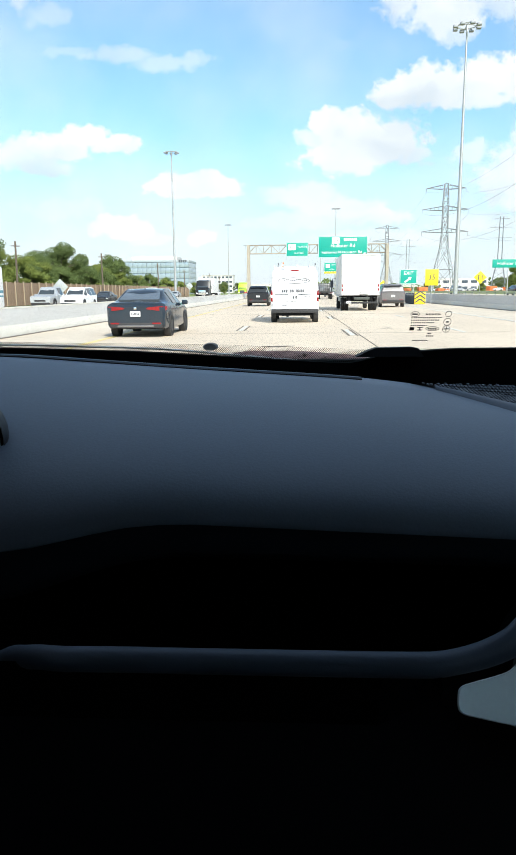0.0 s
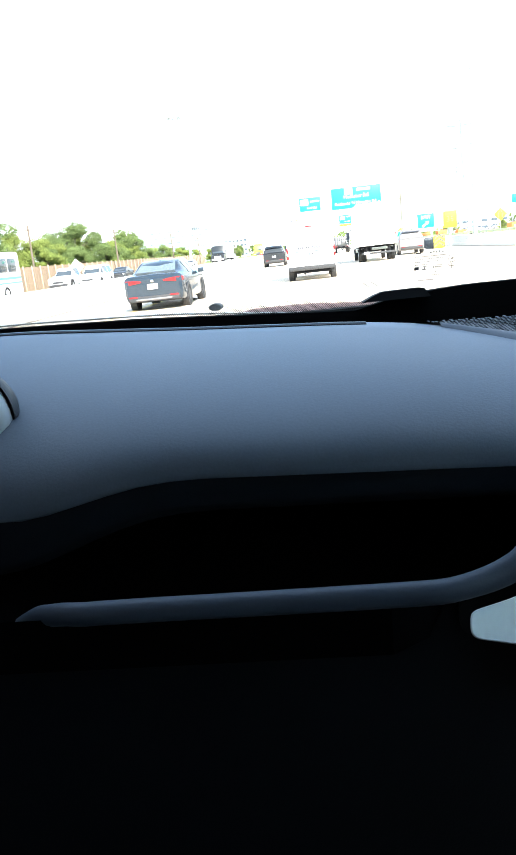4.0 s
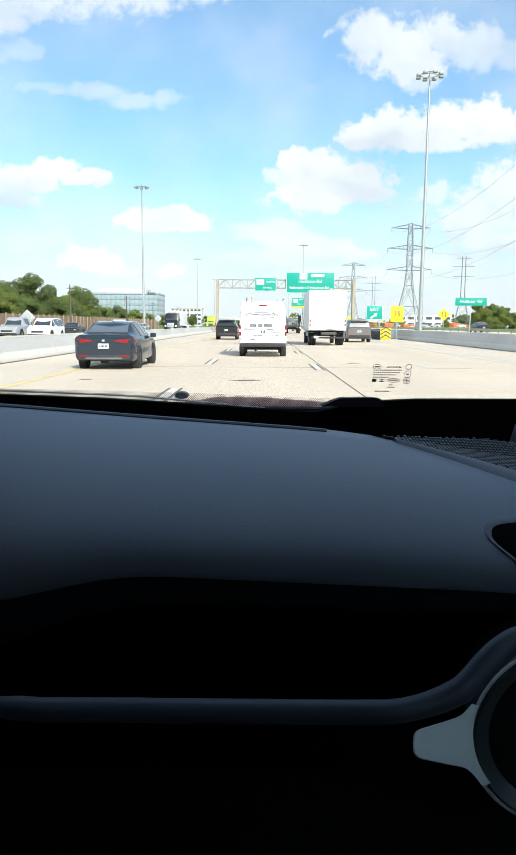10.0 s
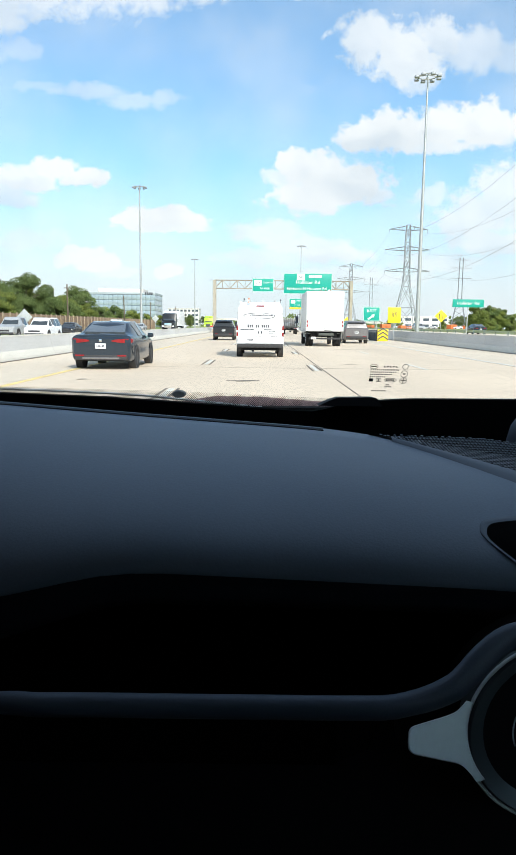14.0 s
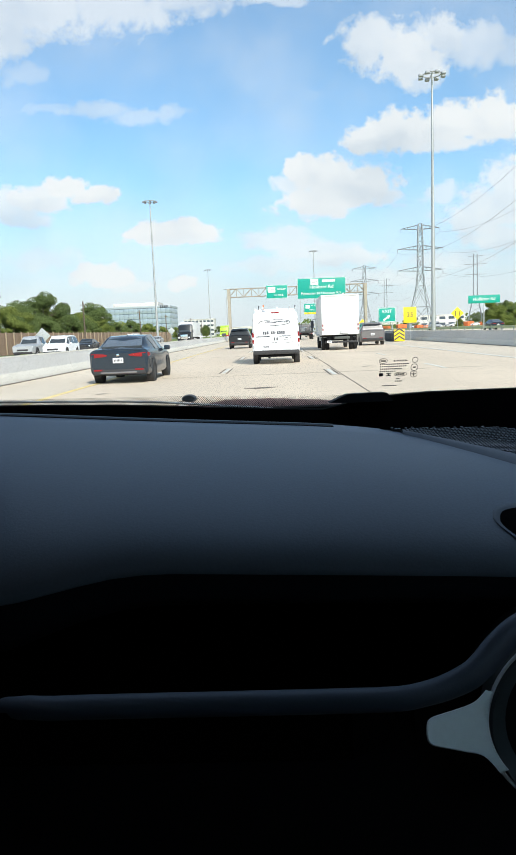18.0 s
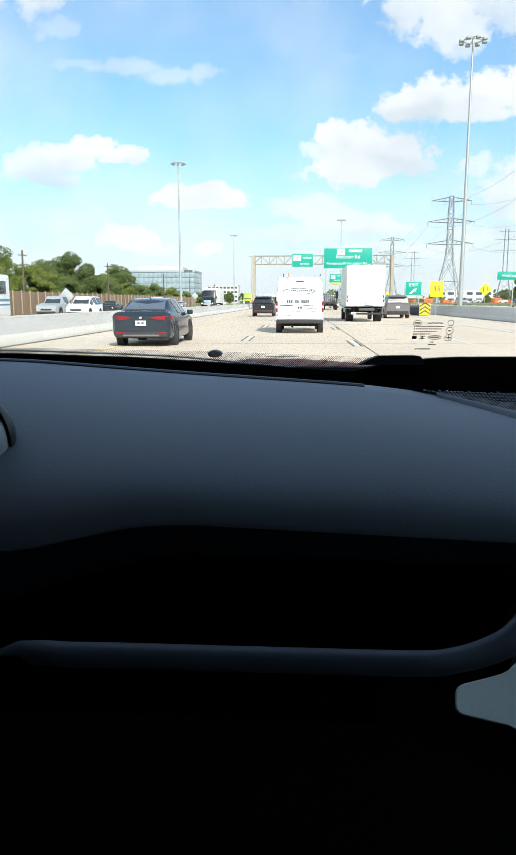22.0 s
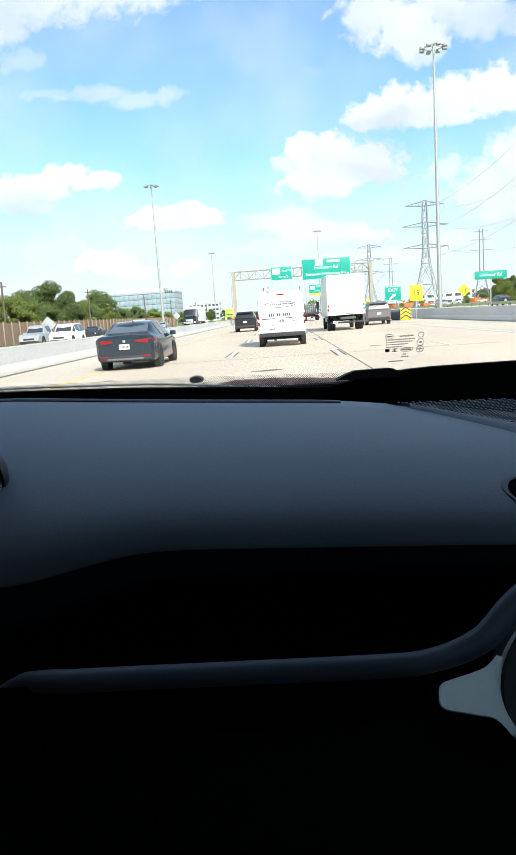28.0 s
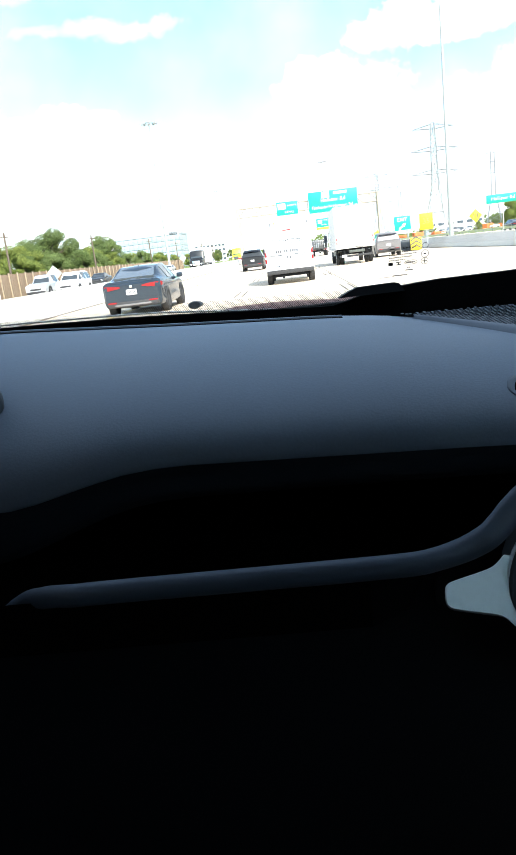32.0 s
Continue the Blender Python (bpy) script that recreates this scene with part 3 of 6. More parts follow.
def pad_at_z(x, z):
    lo, hi = 0.0, 1.0
    for _ in range(24):
        mid = (lo + hi) / 2
        lo, hi = (mid, hi) if pad(x, mid).z > z else (lo, mid)
    return pad(x, lo)


def dashboard():
    d = thing("car_dashboard", "dark blue-grey grained plastic dashboard with an open dark shelf", "dashboard")
    xs = list(XS)
    bm = B()
    rings, low = [], []
    for x in xs:
        yr, zr, yl, zl = REAR_Y(x), REAR_Z(x), LIP_Y(x), LIP_Z(x)
        ring = [(x, yr + 0.012, zr - 0.02), (x, yr + 0.004, zr - 0.003)] + [pad(x, 1 - (1 - i / 30) ** 1.25) for i in range(31)]
        cr = CREASE(x)
        dp = 0.011 + 0.30 * max(0.0, cr - 0.025)
        ring += [(x, yl + dp * 0.05, zl + cr * 0.97), (x, yl + dp * 0.2, zl + cr * 0.93)]
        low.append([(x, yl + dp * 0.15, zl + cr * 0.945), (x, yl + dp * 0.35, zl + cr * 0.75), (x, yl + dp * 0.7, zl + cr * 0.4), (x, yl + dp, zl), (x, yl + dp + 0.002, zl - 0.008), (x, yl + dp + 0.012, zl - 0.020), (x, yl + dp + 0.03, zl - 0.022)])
        rings.append(ring)
    loft(bm, rings, closed=False)
    part("top_pad", bm, DASH, d, "grained blue-grey upper pad", smooth=60)
    # separate band, darker than the pad: shade under the brow put into its colour
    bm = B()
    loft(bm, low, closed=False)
    part("brow_underside", bm, mat("underside_shade", (0.014, 0.019, 0.026), 0.65, var=0.08, scale=6, fine=420, bump=0.08, spec=0.25), d, "underside of the brow with its shade in the colour", smooth=60)
    # seam behind the pad, ending in a rounded tip
    bm = B()
    pts = [(x, REAR_Y(x) - 0.008, pad_at(x, REAR_Y(x) - 0.008).z) for x in [-0.9 + 0.04 * i for i in range(27)] if x < 0.142]
    loft(bm, [[(x, y - 0.001, z), (x, y, z + 0.0016), (x, y + 0.004, z + 0.002), (x, y + 0.006, z - 0.003)] for x, y, z in pts])
    part("defroster_edge", bm, RIDGE, d, "thin lighter edge of the defroster slot")
    bm = B()
    loft(bm, [[(x, y - 0.009, z - 0.001), (x, y - 0.009, z + 0.0005), (x, y - 0.004, z + 0.0007), (x, y - 0.004, z - 0.001)] for x, y, z in pts])
    part("defroster_slot", bm, BLACK, d)
    # cowl between pad and glass, near-black: the deep gap's shade is in the colour

    bm = B()
    rings = []
    for x in xs:
        yr, zr = REAR_Y(x), REAR_Z(x)
        rings.append([(x, yr + 0.004, zr - 0.01), (x, yr + 0.010, zr - 0.05), (x, (yr + 1.22) / 2, zr - 0.06), (x, 1.222, 1.175), (x, 1.230, FOOT(x)), (x, 1.25, FOOT(x))])
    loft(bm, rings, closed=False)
    part("cowl", bm, HOLLOW_SHADE, d, "gap under the windshield with its shade in the colour")
    # open shelf: roof, back and floor, near-black so the colour holds the shade
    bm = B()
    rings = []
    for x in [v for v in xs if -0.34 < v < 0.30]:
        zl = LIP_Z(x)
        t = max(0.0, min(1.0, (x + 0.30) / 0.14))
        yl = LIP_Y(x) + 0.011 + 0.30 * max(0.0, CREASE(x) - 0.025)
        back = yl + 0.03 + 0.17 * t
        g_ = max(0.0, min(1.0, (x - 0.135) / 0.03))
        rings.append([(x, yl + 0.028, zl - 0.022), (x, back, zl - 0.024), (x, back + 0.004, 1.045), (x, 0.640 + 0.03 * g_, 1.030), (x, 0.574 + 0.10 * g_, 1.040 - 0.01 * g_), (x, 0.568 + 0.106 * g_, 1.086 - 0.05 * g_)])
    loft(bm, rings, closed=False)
    part("shelf", bm, HOLLOW_SHADE, d, "open storage shelf with its shade in the colour")
    # lower panel, its colour darkened for the weak light below the shelf
    bm = B()
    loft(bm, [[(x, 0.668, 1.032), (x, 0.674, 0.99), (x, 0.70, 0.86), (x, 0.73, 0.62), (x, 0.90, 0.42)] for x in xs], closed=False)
    part("lower_panel", bm, mat("lower_shade_plastic", (0.005, 0.0068, 0.009), 0.7, var=0.1, scale=8, fine=400, bump=0.08, spec=0.2), d, "lower panel with its shade in the colour")
    bm = B()
    loft(bm, [[(x, 0.685, LIP_Z(x) - 0.013), (x, 0.68, 1.09), (x, 0.676, 1.032)] for x in [0.262, 0.30, 0.36, 0.45, 0.6, 0.9, 1.3]], closed=False)
    part("centre_panel", bm, DASH_DARK, d)
    # rolled rim of the shelf, rising round the control dial
    line = [(-0.166, 1.062), (-0.150, 1.0750), (-0.132, 1.0865), (-0.105, 1.0935), (-0.06, 1.0946), (0.0, 1.0945), (0.05, 1.0945), (0.10, 1.0945), (0.145, 1.0950), (0.175, 1.0970), (0.195, 1.1020), (0.209, 1.109), (0.221, 1.1175), (0.235, 1.1250), (0.253, 1.1285), (0.29, 1.129), (0.38, 1.127)]
    rim_y = lambda x: table(x, [-0.166, -0.15, -0.125, -0.10, 0.15, 0.20, 0.25, 0.38], [0.606, 0.590, 0.570, 0.560, 0.560, 0.575, 0.605, 0.63])
    smooth_line = []
    for i in range(len(line) - 1):
        p = [Vector(line[max(0, min(len(line) - 1, i + o))]) for o in (-1, 0, 1, 2)]
        for q in (0, 0.25, 0.5, 0.75):
            smooth_line.append(tuple(0.5 * (2 * p[1] + (p[2] - p[0]) * q + (2 * p[0] - 5 * p[1] + 4 * p[2] - p[3]) * q * q + (3 * p[1] - p[0] - 3 * p[2] + p[3]) * q ** 3)))
    line = smooth_line
    bm = B()
    rings = []
    for i, (x, z) in enumerate(line):
        a, b = line[max(i - 1, 0)], line[min(i + 1, len(line) - 1)]
        t = Vector((b[0] - a[0], 0, b[1] - a[1])).normalized()
        nrm = Vector((-t.z, 0, t.x))
        w = 0.0084
        if x > 0.165:
            w = 0.0084 + 0.0022 * min(1.0, (x - 0.165) / 0.05)
        c = Vector((x, rim_y(x), z - 0.0012))
        rings.append([c + nrm * w * math.cos(k * 0.5236) + Vector((0, 0.008 * math.sin(k * 0.5236), 0)) for k in range(12)])
    loft(bm, rings)
    part("shelf_rim", bm, mat("rim_plastic", (0.050, 0.070, 0.096), 0.55, var=0.07, scale=10, fine=500, bump=0.05), d, "lighter rolled rim of the shelf", smooth=70)
    # control dial with its ring and pointed silver bezel
    cx, cz, r = 0.3085, 1.029, 0.0795
    dial = B()
    tube(dial, (cx, 0.665, cz), (cx, 0.640, cz), r - 0.006, r - 0.008, 40)
    dial = part("control_dial", dial, BLACK, d, "round black control panel")
    bm = B()
    ringv = []
    for k in range(48):
        a = k * math.tau / 48
        o = Vector((math.cos(a), 0, math.sin(a)))
        c = Vector((cx, 0, cz))
        ringv.append([c + o * (r - 0.0015) + Vector((0, 0.662, 0)), c + o * (r - 0.001) + Vector((0, 0.636, 0)), c + o * (r - 0.003) + Vector((0, 0.633, 0)), c + o * (r - 0.019) + Vector((0, 0.642, 0)), c + o * (r - 0.022) + Vector((0, 0.662, 0))])
    loft(bm, ringv + [ringv[0]], caps=False)
    bmesh.ops.remove_doubles(bm, verts=bm.verts, dist=1e-5)
    part("ring", bm, mat("dark_satin", (0.10, 0.12, 0.125), 0.4, 0.4, var=0.05), dial, "dark satin ring")
    bm = B()
    rim = []
    for k in range(64):
        a = k * math.tau / 64
        o = Vector((math.cos(a), 0, math.sin(a)))
        rim.append([Vector((cx, 0.6355, cz)) + o * (r + 0.0008 + 0.0017 * math.cos(q)) + Vector((0, 0.0017 * math.sin(q), 0)) for q in [i * math.tau / 6 for i in range(6)]])
    loft(bm, rim + [rim[0]], caps=False)
    bmesh.ops.remove_doubles(bm, verts=bm.verts, dist=1e-5)
    part("ring_edge", bm, mat("edge_silver", (0.72, 0.78, 0.77), 0.35, var=0.04), dial, "thin bright edge of the ring", smooth=60)
    bm = B()
    for k in range(3):
        for s in range(5):
            tube(bm, (0.279 + 0.003 * k + 0.0008 * math.sin(s * 1.5), 0.638, 1.056 + 0.0022 * s), (0.279 + 0.003 * k + 0.0008 * math.sin((s + 1) * 1.5), 0.638, 1.0582 + 0.0022 * s), 0.0005, n=5)
    part("heat_mark", bm, SIGN_WHITE, dial, "small white wavy symbol")
    bm = B()
    box(bm, (0.284, 0.6385, 0.986), (0.007, 0.002, 0.0006)), box(bm, (0.284, 0.6385, 0.993), (0.007, 0.002, 0.0006))
    box(bm, (0.2805, 0.6385, 0.9895), (0.0006, 0.002, 0.0076)), box(bm, (0.2875, 0.6385, 0.9895), (0.0006, 0.002, 0.0076))
    part("vent_mark", bm, SIGN_WHITE, dial, "small white square symbol")
    bm = B()
    for k in range(8):
        a0, a1 = radians(160 + 5 * k), radians(165 + 5 * k)
        for rr in (0.040, 0.028):
            tube(bm, (cx + rr * math.cos(a0), 0.638, cz + rr * math.sin(a0)), (cx + rr * math.cos(a1), 0.638, cz + rr * math.sin(a1)), 0.0007, n=5)
    part("dial_outline", bm, SATIN, dial)
    out = [(0.1835, 1.021), (0.1843, 1.0255), (0.1875, 1.0290), (0.197, 1.0325), (0.212, 1.0375), (0.2225, 1.0425), (0.2305, 1.0520)]
    low = [(0.1835, 1.014), (0.1848, 1.0075), (0.189, 1.0035), (0.197, 1.0015), (0.215, 0.9975), (0.228, 0.9945), (0.236, 0.988), (0.2440, 0.9775)]
    arc = [(cx + (r - 0.004) * math.cos(a), cz + (r - 0.004) * math.sin(a)) for a in [radians(163.5 + 5.1 * k) for k in range(12)]]
    bm = B()
    def curve(pts):
        res = []
        for i in range(len(pts) - 1):
            p = [Vector(pts[max(0, min(len(pts) - 1, i + o))]) for o in (-1, 0, 1, 2)]
            for t in (0, 0.25, 0.5, 0.75):
                res.append(tuple(0.5 * (2 * p[1] + (p[2] - p[0]) * t + (2 * p[0] - 5 * p[1] + 4 * p[2] - p[3]) * t * t + (3 * p[1] - p[0] - 3 * p[2] + p[3]) * t ** 3)))
        return res + [pts[-1]]
    poly = curve(out) + arc + curve(low)[::-1]
    c0 = Vector((0.214, 0, 1.0195))
    eye, tilt = Vector((0.056, 0.118, 1.347)), Vector((0.44, -0.78, 0.44)).normalized()
    mid = eye + (Vector((c0.x, 0.644, c0.z)) - eye) * 0.905
    def lay(s, sink):
        """The outline laid on a plane that leans up and outwards, sunk along the line of sight."""
        res = []
        for px, pz in poly:
            p_ = Vector((c0.x + (px - c0.x) * s, 0.644, c0.z + (pz - c0.z) * s)) - eye
            res.append(eye + p_ * ((mid - eye).dot(tilt) / p_.dot(tilt) + sink))
        return res
    loft(bm, [lay(1.0, 0.03), lay(1.0, 0.006), lay(0.985, 0.002), lay(0.96, 0.0)])
    part("bezel", bm, SATIN, d, "pale satin silver pointed bezel", smooth=38)
    bm = B()
    tube(bm, (cx, 0.680, cz), (cx, 0.668, cz), r + 0.010, r + 0.010, 40)
    loft(bm, [[Vector((c0.x + (px - c0.x) * 1.12 - 0.003, y, c0.z + (pz - c0.z) * 1.32 - 0.002)) for px, pz in poly] for y in (0.680, 0.6665)])
    part("bezel_recess", bm, BLACK, d)
    # narrow angular air vent laid on the brow of the pad
    tri = [(0.270, 1.1625), (0.274, 1.1665), (0.284, 1.1685), (0.31, 1.169), (0.36, 1.169), (0.44, 1.168), (0.44, 1.128), (0.36, 1.128), (0.325, 1.130), (0.308, 1.134), (0.291, 1.145), (0.273, 1.158)]
    tri = [(px - 0.011, pz + 0.012) for px, pz in curve(tri + [tri[0]])[:-1]]
    v0 = Vector((0.342, 0, 1.153))
    def lv(s_, lift):
        out_ = []
        for px, pz in tri:
            qx, qz = v0.x + (px - v0.x) * s_, v0.z + (pz - v0.z) * s_
            p_ = pad_at_z(qx, qz)
            out_.append(Vector((qx, p_.y - lift, qz)))
        return out_
    vent = B()
    loft(vent, [lv(1.03, -0.003), lv(1.015, 0.001), lv(1.0, 0.0030), lv(0.985, 0.0026), lv(0.95, 0.0012)], caps=False)
    vent = part("air_vent", vent, RIDGE, d, "angular air vent with a raised dark edge", smooth=60)
    # no hole is cut: a near-black sheet carries the shade of the opening
    bm = B()
    loft(bm, [lv(q, 0.0014) for q in (0.955, 0.75, 0.6, 0.45, 0.3, 0.15, 0.05)], caps=False)
    part("vent_opening_shade", bm, HOLLOW_SHADE, vent)
    for k in range(4):
        bm = B()
        xa = 0.290 + 0.032 * k
        p0, p1 = pad_at_z(xa, 1.165), pad_at_z(xa + 0.026, 1.137)
        slab(bm, [p0 + Vector((0, -0.0026, 0)), p1 + Vector((0, -0.0026, 0)), p1 + Vector((0.006, -0.0026, 0)), p0 + Vector((0.006, -0.0026, 0))], 0.002)
        part("vent_slat", bm, RIDGE, vent)
    # embossed safety lettering, too small to read
    for z, n, x0 in ((1.1885, 5, 0.345), (1.1835, 6, 0.343)):
        bm = B()
        for k in range(n):
            p_ = pad_at_z(x0 + 0.0105 * k, z)
            box(bm, (p_.x, p_.y, p_.z), (0.0066, 0.004, 0.0022))
        part("embossed_mark", bm, BLACK, d, "small dark embossed marks")
    # round end vent beside the pad
    kc = Vector((-0.2615, 0.757, 1.1945))
    bm = B()
    rings = []
    for rr, yy in ((0.008, 0.10), (0.026, 0.065), (0.041, 0.035), (0.0492, 0.014), (0.0500, 0.007), (0.0490, 0.002), (0.0478, 0.004), (0.0470, 0.02)):
        rings.append([kc + Vector((rr * math.cos(k * math.tau / 48), yy, rr * 1.15 * math.sin(k * math.tau / 48))) for k in range(48)])
    loft(bm, rings, caps=False)
    # dark collar colour stands for the soft shade ring round the cap
    part("vent_collar", bm, mat("collar_shade", (0.020, 0.022, 0.026), 0.5, var=0.06, fine=300, bump=0.04), d, "moulded collar round the vent with shade in its colour", smooth=70)
    knob = B()
    rings = []
    for rr, yy in ((0.0420, 0.02), (0.0472, 0.006), (0.0472, 0.004), (0.0470, 0.002), (0.0463, 0.002), (0.0460, 0.003)):
        rings.append([kc + Vector((rr * math.cos(k * math.tau / 36), yy, rr * 1.15 * math.sin(k * math.tau / 36))) for k in range(36)])
    loft(knob, rings)
    knob = part("end_vent", knob, BLACK, d, "round black vent surround")
    bm = B()
    rings = []
    for rr, yy in ((0.0458, 0.004), (0.0452, -0.004), (0.0405, -0.014), (0.024, -0.021), (0.007, -0.023)):
        rings.append([kc + Vector((rr * math.cos(k * math.tau / 36), yy, rr * 1.15 * math.sin(k * math.tau / 36))) for k in range(36)])
    loft(bm, rings)
    part("vent_cap", bm, mat("cap_grey", (0.42, 0.48, 0.49), 0.45, 0.1, var=0.05), knob, "smooth grey cap", smooth=60)
    # perforated loudspeaker grille at the end of the pad
    wide = lambda x: 0.112 * min(1.0, max(0.03, (x - 0.195) / 0.20)) ** 1.15
    deep = lambda x: 0.062 * min(1.0, max(0.0, (x - 0.215) / 0.13))
    behind = lambda x, e: pad_at(x, REAR_Y(x) - 0.001) + Vector((0, e, 0.16 * e))
    g = B()
    loft(g, [[behind(x, deep(x)) + Vector((0, 0.004, -0.02)), behind(x, deep(x)), pad_at(x, REAR_Y(x) - 0.001) + Vector((0, 0, 0.001)), pad_at(x, REAR_Y(x) - wide(x)) + Vector((0, 0, 0.0018))] for x in [0.20 + 0.02 * i for i in range(24)]], closed=False)
    g = part("speaker_grille", g, HOLLOW_SHADE, d, "black perforated loudspeaker grille")
    bm = B()
    for i in range(100):
        x = 0.205 + 0.0046 * i
        for k in range(-int(deep(x) / 0.0062), int(wide(x) / 0.0062)):
            e = (k + 0.5 * (i % 2)) * 0.0062
            p_ = pad_at(x, REAR_Y(x) - 0.002 - e) if e >= 0 else behind(x, -e)
            slab(bm, [p_ + Vector((-0.0021, 0, 0.0028)), p_ + Vector((0, -0.0027, 0.0028)), p_ + Vector((0.0021, 0, 0.0028)), p_ + Vector((0, 0.0027, 0.0028))], 0.001)
    tagged(part("grille_mesh", bm, mat("mesh_plastic", (0.062, 0.080, 0.100), 0.5, var=0.1), g, smooth=0), kind="stuff")
    bm = B()
    rings = []
    for x in [0.225 + 0.018 * i for i in range(26)]:
        y0_ = REAR_Y(x) - wide(x)
        w_ = 0.078 * min(1.0, max(0.08, (x - 0.2) / 0.2))
        rings.append([pad_at(x, y0_) + Vector((0, 0, 0.001)), pad_at(x, y0_ - 0.002) + Vector((0, 0, 0.004)), pad_at(x, y0_ - w_ * 0.6) + Vector((0, 0, 0.0035)), pad_at(x, y0_ - w_) + Vector((0, 0, -0.001))])
    loft(bm, rings, closed=False)
    part("grille_border", bm, RIDGE, d, "smooth lighter border of the grille", smooth=60)
    # foot of the wiper cover and the small badge at the glass
    bm = B()
    sec = [(0.150, 0.0), (0.166, 0.008), (0.180, 0.0135), (0.236, 0.0145), (0.243, 0.013), (0.252, 0.0)]
    loft(bm, [[(x, 1.205, 1.232 + h) for x, h in sec], [(x, 1.235, 1.232 + h * 0.9) for x, h in sec]])
    part("wedge_cover", bm, mat("dull_black", (0.008, 0.0085, 0.010), 0.75, var=0.1, spec=0.15), d, "black wedge-shaped plastic cover")
    bm = B()
    rings = []
    for s, y in ((1, 1.222), (1, 1.212), (0.8, 1.208)):
        rings.append([Vector((-0.074 + 0.0115 * s * math.cos(k * math.tau / 20), y, 1.2478 + 0.0060 * s * math.sin(k * math.tau / 20))) for k in range(20)])
    loft(bm, rings)
    part("sensor_badge", bm, mat("badge_grey", (0.20, 0.195, 0.18), 0.8, var=0.3, scale=120), d, "small oval dark badge")
    # pillar foot at the end of the dash
    bm = B()
    rings = []
    for cx_, cy_, cz_, rr_ in ((0.513, 1.12, 1.15, 0.085), (0.508, 1.11, 1.19, 0.088), (0.511, 1.105, 1.215, 0.087), (0.52, 1.10, 1.24, 0.082), (0.545, 1.07, 1.28, 0.075), (0.60, 1.02, 1.34, 0.06), (0.68, 0.93, 1.45, 0.05)):
        rings.append([(cx_ + rr_ * math.cos(k * math.tau / 36), cy_ + rr_ * 0.7 * math.sin(k * math.tau / 36), cz_) for k in range(36)])
    loft(bm, rings)
    part("pillar_foot", bm, mat("pillar_plastic", (0.040, 0.050, 0.068), 0.6, var=0.06), d, "dark blue-grey pillar trim", smooth=70)
    return d


dashboard()


def windshield():
    w = thing("windshield", "clear raked windshield with a dotted black border", "windshield")
    bm = B()
    zs = [1.203 + 0.517 * i / 16 for i in range(17)]
    ring = [on_glass(0, z) for z in zs] + [on_glass(0, z) + Vector((0, 0.004, 0.003)) for z in zs[::-1]]
    loft(bm, [[Vector((x, p.y, p.z)) for p in ring] for x in (-0.95, 0.2, 1.4)])
    pane = part("pane", bm, WINDSHIELD, w, "clear glass", smooth=60)
    pane.visible_shadow = False
    # dotted border along the foot of the glass
    verts, faces = [], []
    step = 0.0031
    for j in range(12):
        r = 0.00082 + 0.00006 * (11 - j)
        for i in range(int(1.95 / step)):
            x = -0.72 + step * (i + 0.5 * (j % 2))
            z = DOT_TOP(x) - 0.00185 * (11 - j)
            if z < DOT_TOP(x) - DOT_H(x) - 0.001:
                continue
            q = r + 0.0005 * max(0.0, 0.012 - DOT_H(x)) / 0.004
            k = len(verts)
            for dx, dz in ((-q, 0), (0, -q * 0.9), (q, 0), (0, q * 0.9)):
                verts.append(tuple(on_glass(x + dx, z + dz, 0.004)))
            faces.append((k, k + 1, k + 2, k + 3))
    me = bpy.data.meshes.new("frit_dots")
    me.from_pydata(verts, [], faces)
    me.materials.append(FRIT)
    ob = new("frit_dots", me)
    ob.parent = w
    tagged(ob, "fine black printed dots", kind="stuff")
    bm = B()
    top = lambda x: table(x, [-0.9, -0.10, -0.03, 0.06, 0.16, 1.4], [1.203, 1.212, 1.224, 1.2235, 1.2165, 1.205])
    loft(bm, [[(x, 1.295, 1.10), (x, 1.30, top(x) - 0.045), (x, 1.42, top(x)), (x, 1.62, top(x) - 0.03), (x, 1.64, 1.1)] for x in [-0.9, -0.5, -0.2, -0.10, -0.065, -0.03, 0.015, 0.06, 0.11, 0.16, 0.4, 0.9, 1.38]], closed=False)
    part("wiper_cowl", bm, mat("cowl_brown", (0.48, 0.27, 0.22), 0.8, var=0.15), w, "dull brown wiper cowl outside the glass", smooth=60)
    bm = B()
    loft(bm, [[(x, 1.276, z), (x, 1.276, z + 0.0022), (x, 1.290, z + 0.0022), (x, 1.290, z)] for x, z in [(-0.50 + 0.04 * i, FOOT(-0.50 + 0.04 * i) + 0.0006 - 0.0012 * max(0, i - 9)) for i in range(15)]])
    part("glass_edge", bm, mat("pale_edge", (0.72, 0.70, 0.62), 0.5, var=0.1), w, "pale line of the bonnet edge behind the glass")
    # maker's print on the glass: bars and outlines only
    bm = B()
    lx, lz, k = 0.2615, 1.2815, 1.0
    u = Vector((1, 0, 0))
    def bar(x, z, sx, sz):
        slab(bm, [on_glass(lx + x - sx / 2, lz + z - sz / 2, 0.004), on_glass(lx + x + sx / 2, lz + z - sz / 2, 0.004), on_glass(lx + x + sx / 2, lz + z + sz / 2, 0.004), on_glass(lx + x - sx / 2, lz + z + sz / 2, 0.004)], 0.0004)
    def ringlet(x, z, rx, rz):
        for i in range(16):
            a, b = i * math.tau / 16, (i + 1) * math.tau / 16
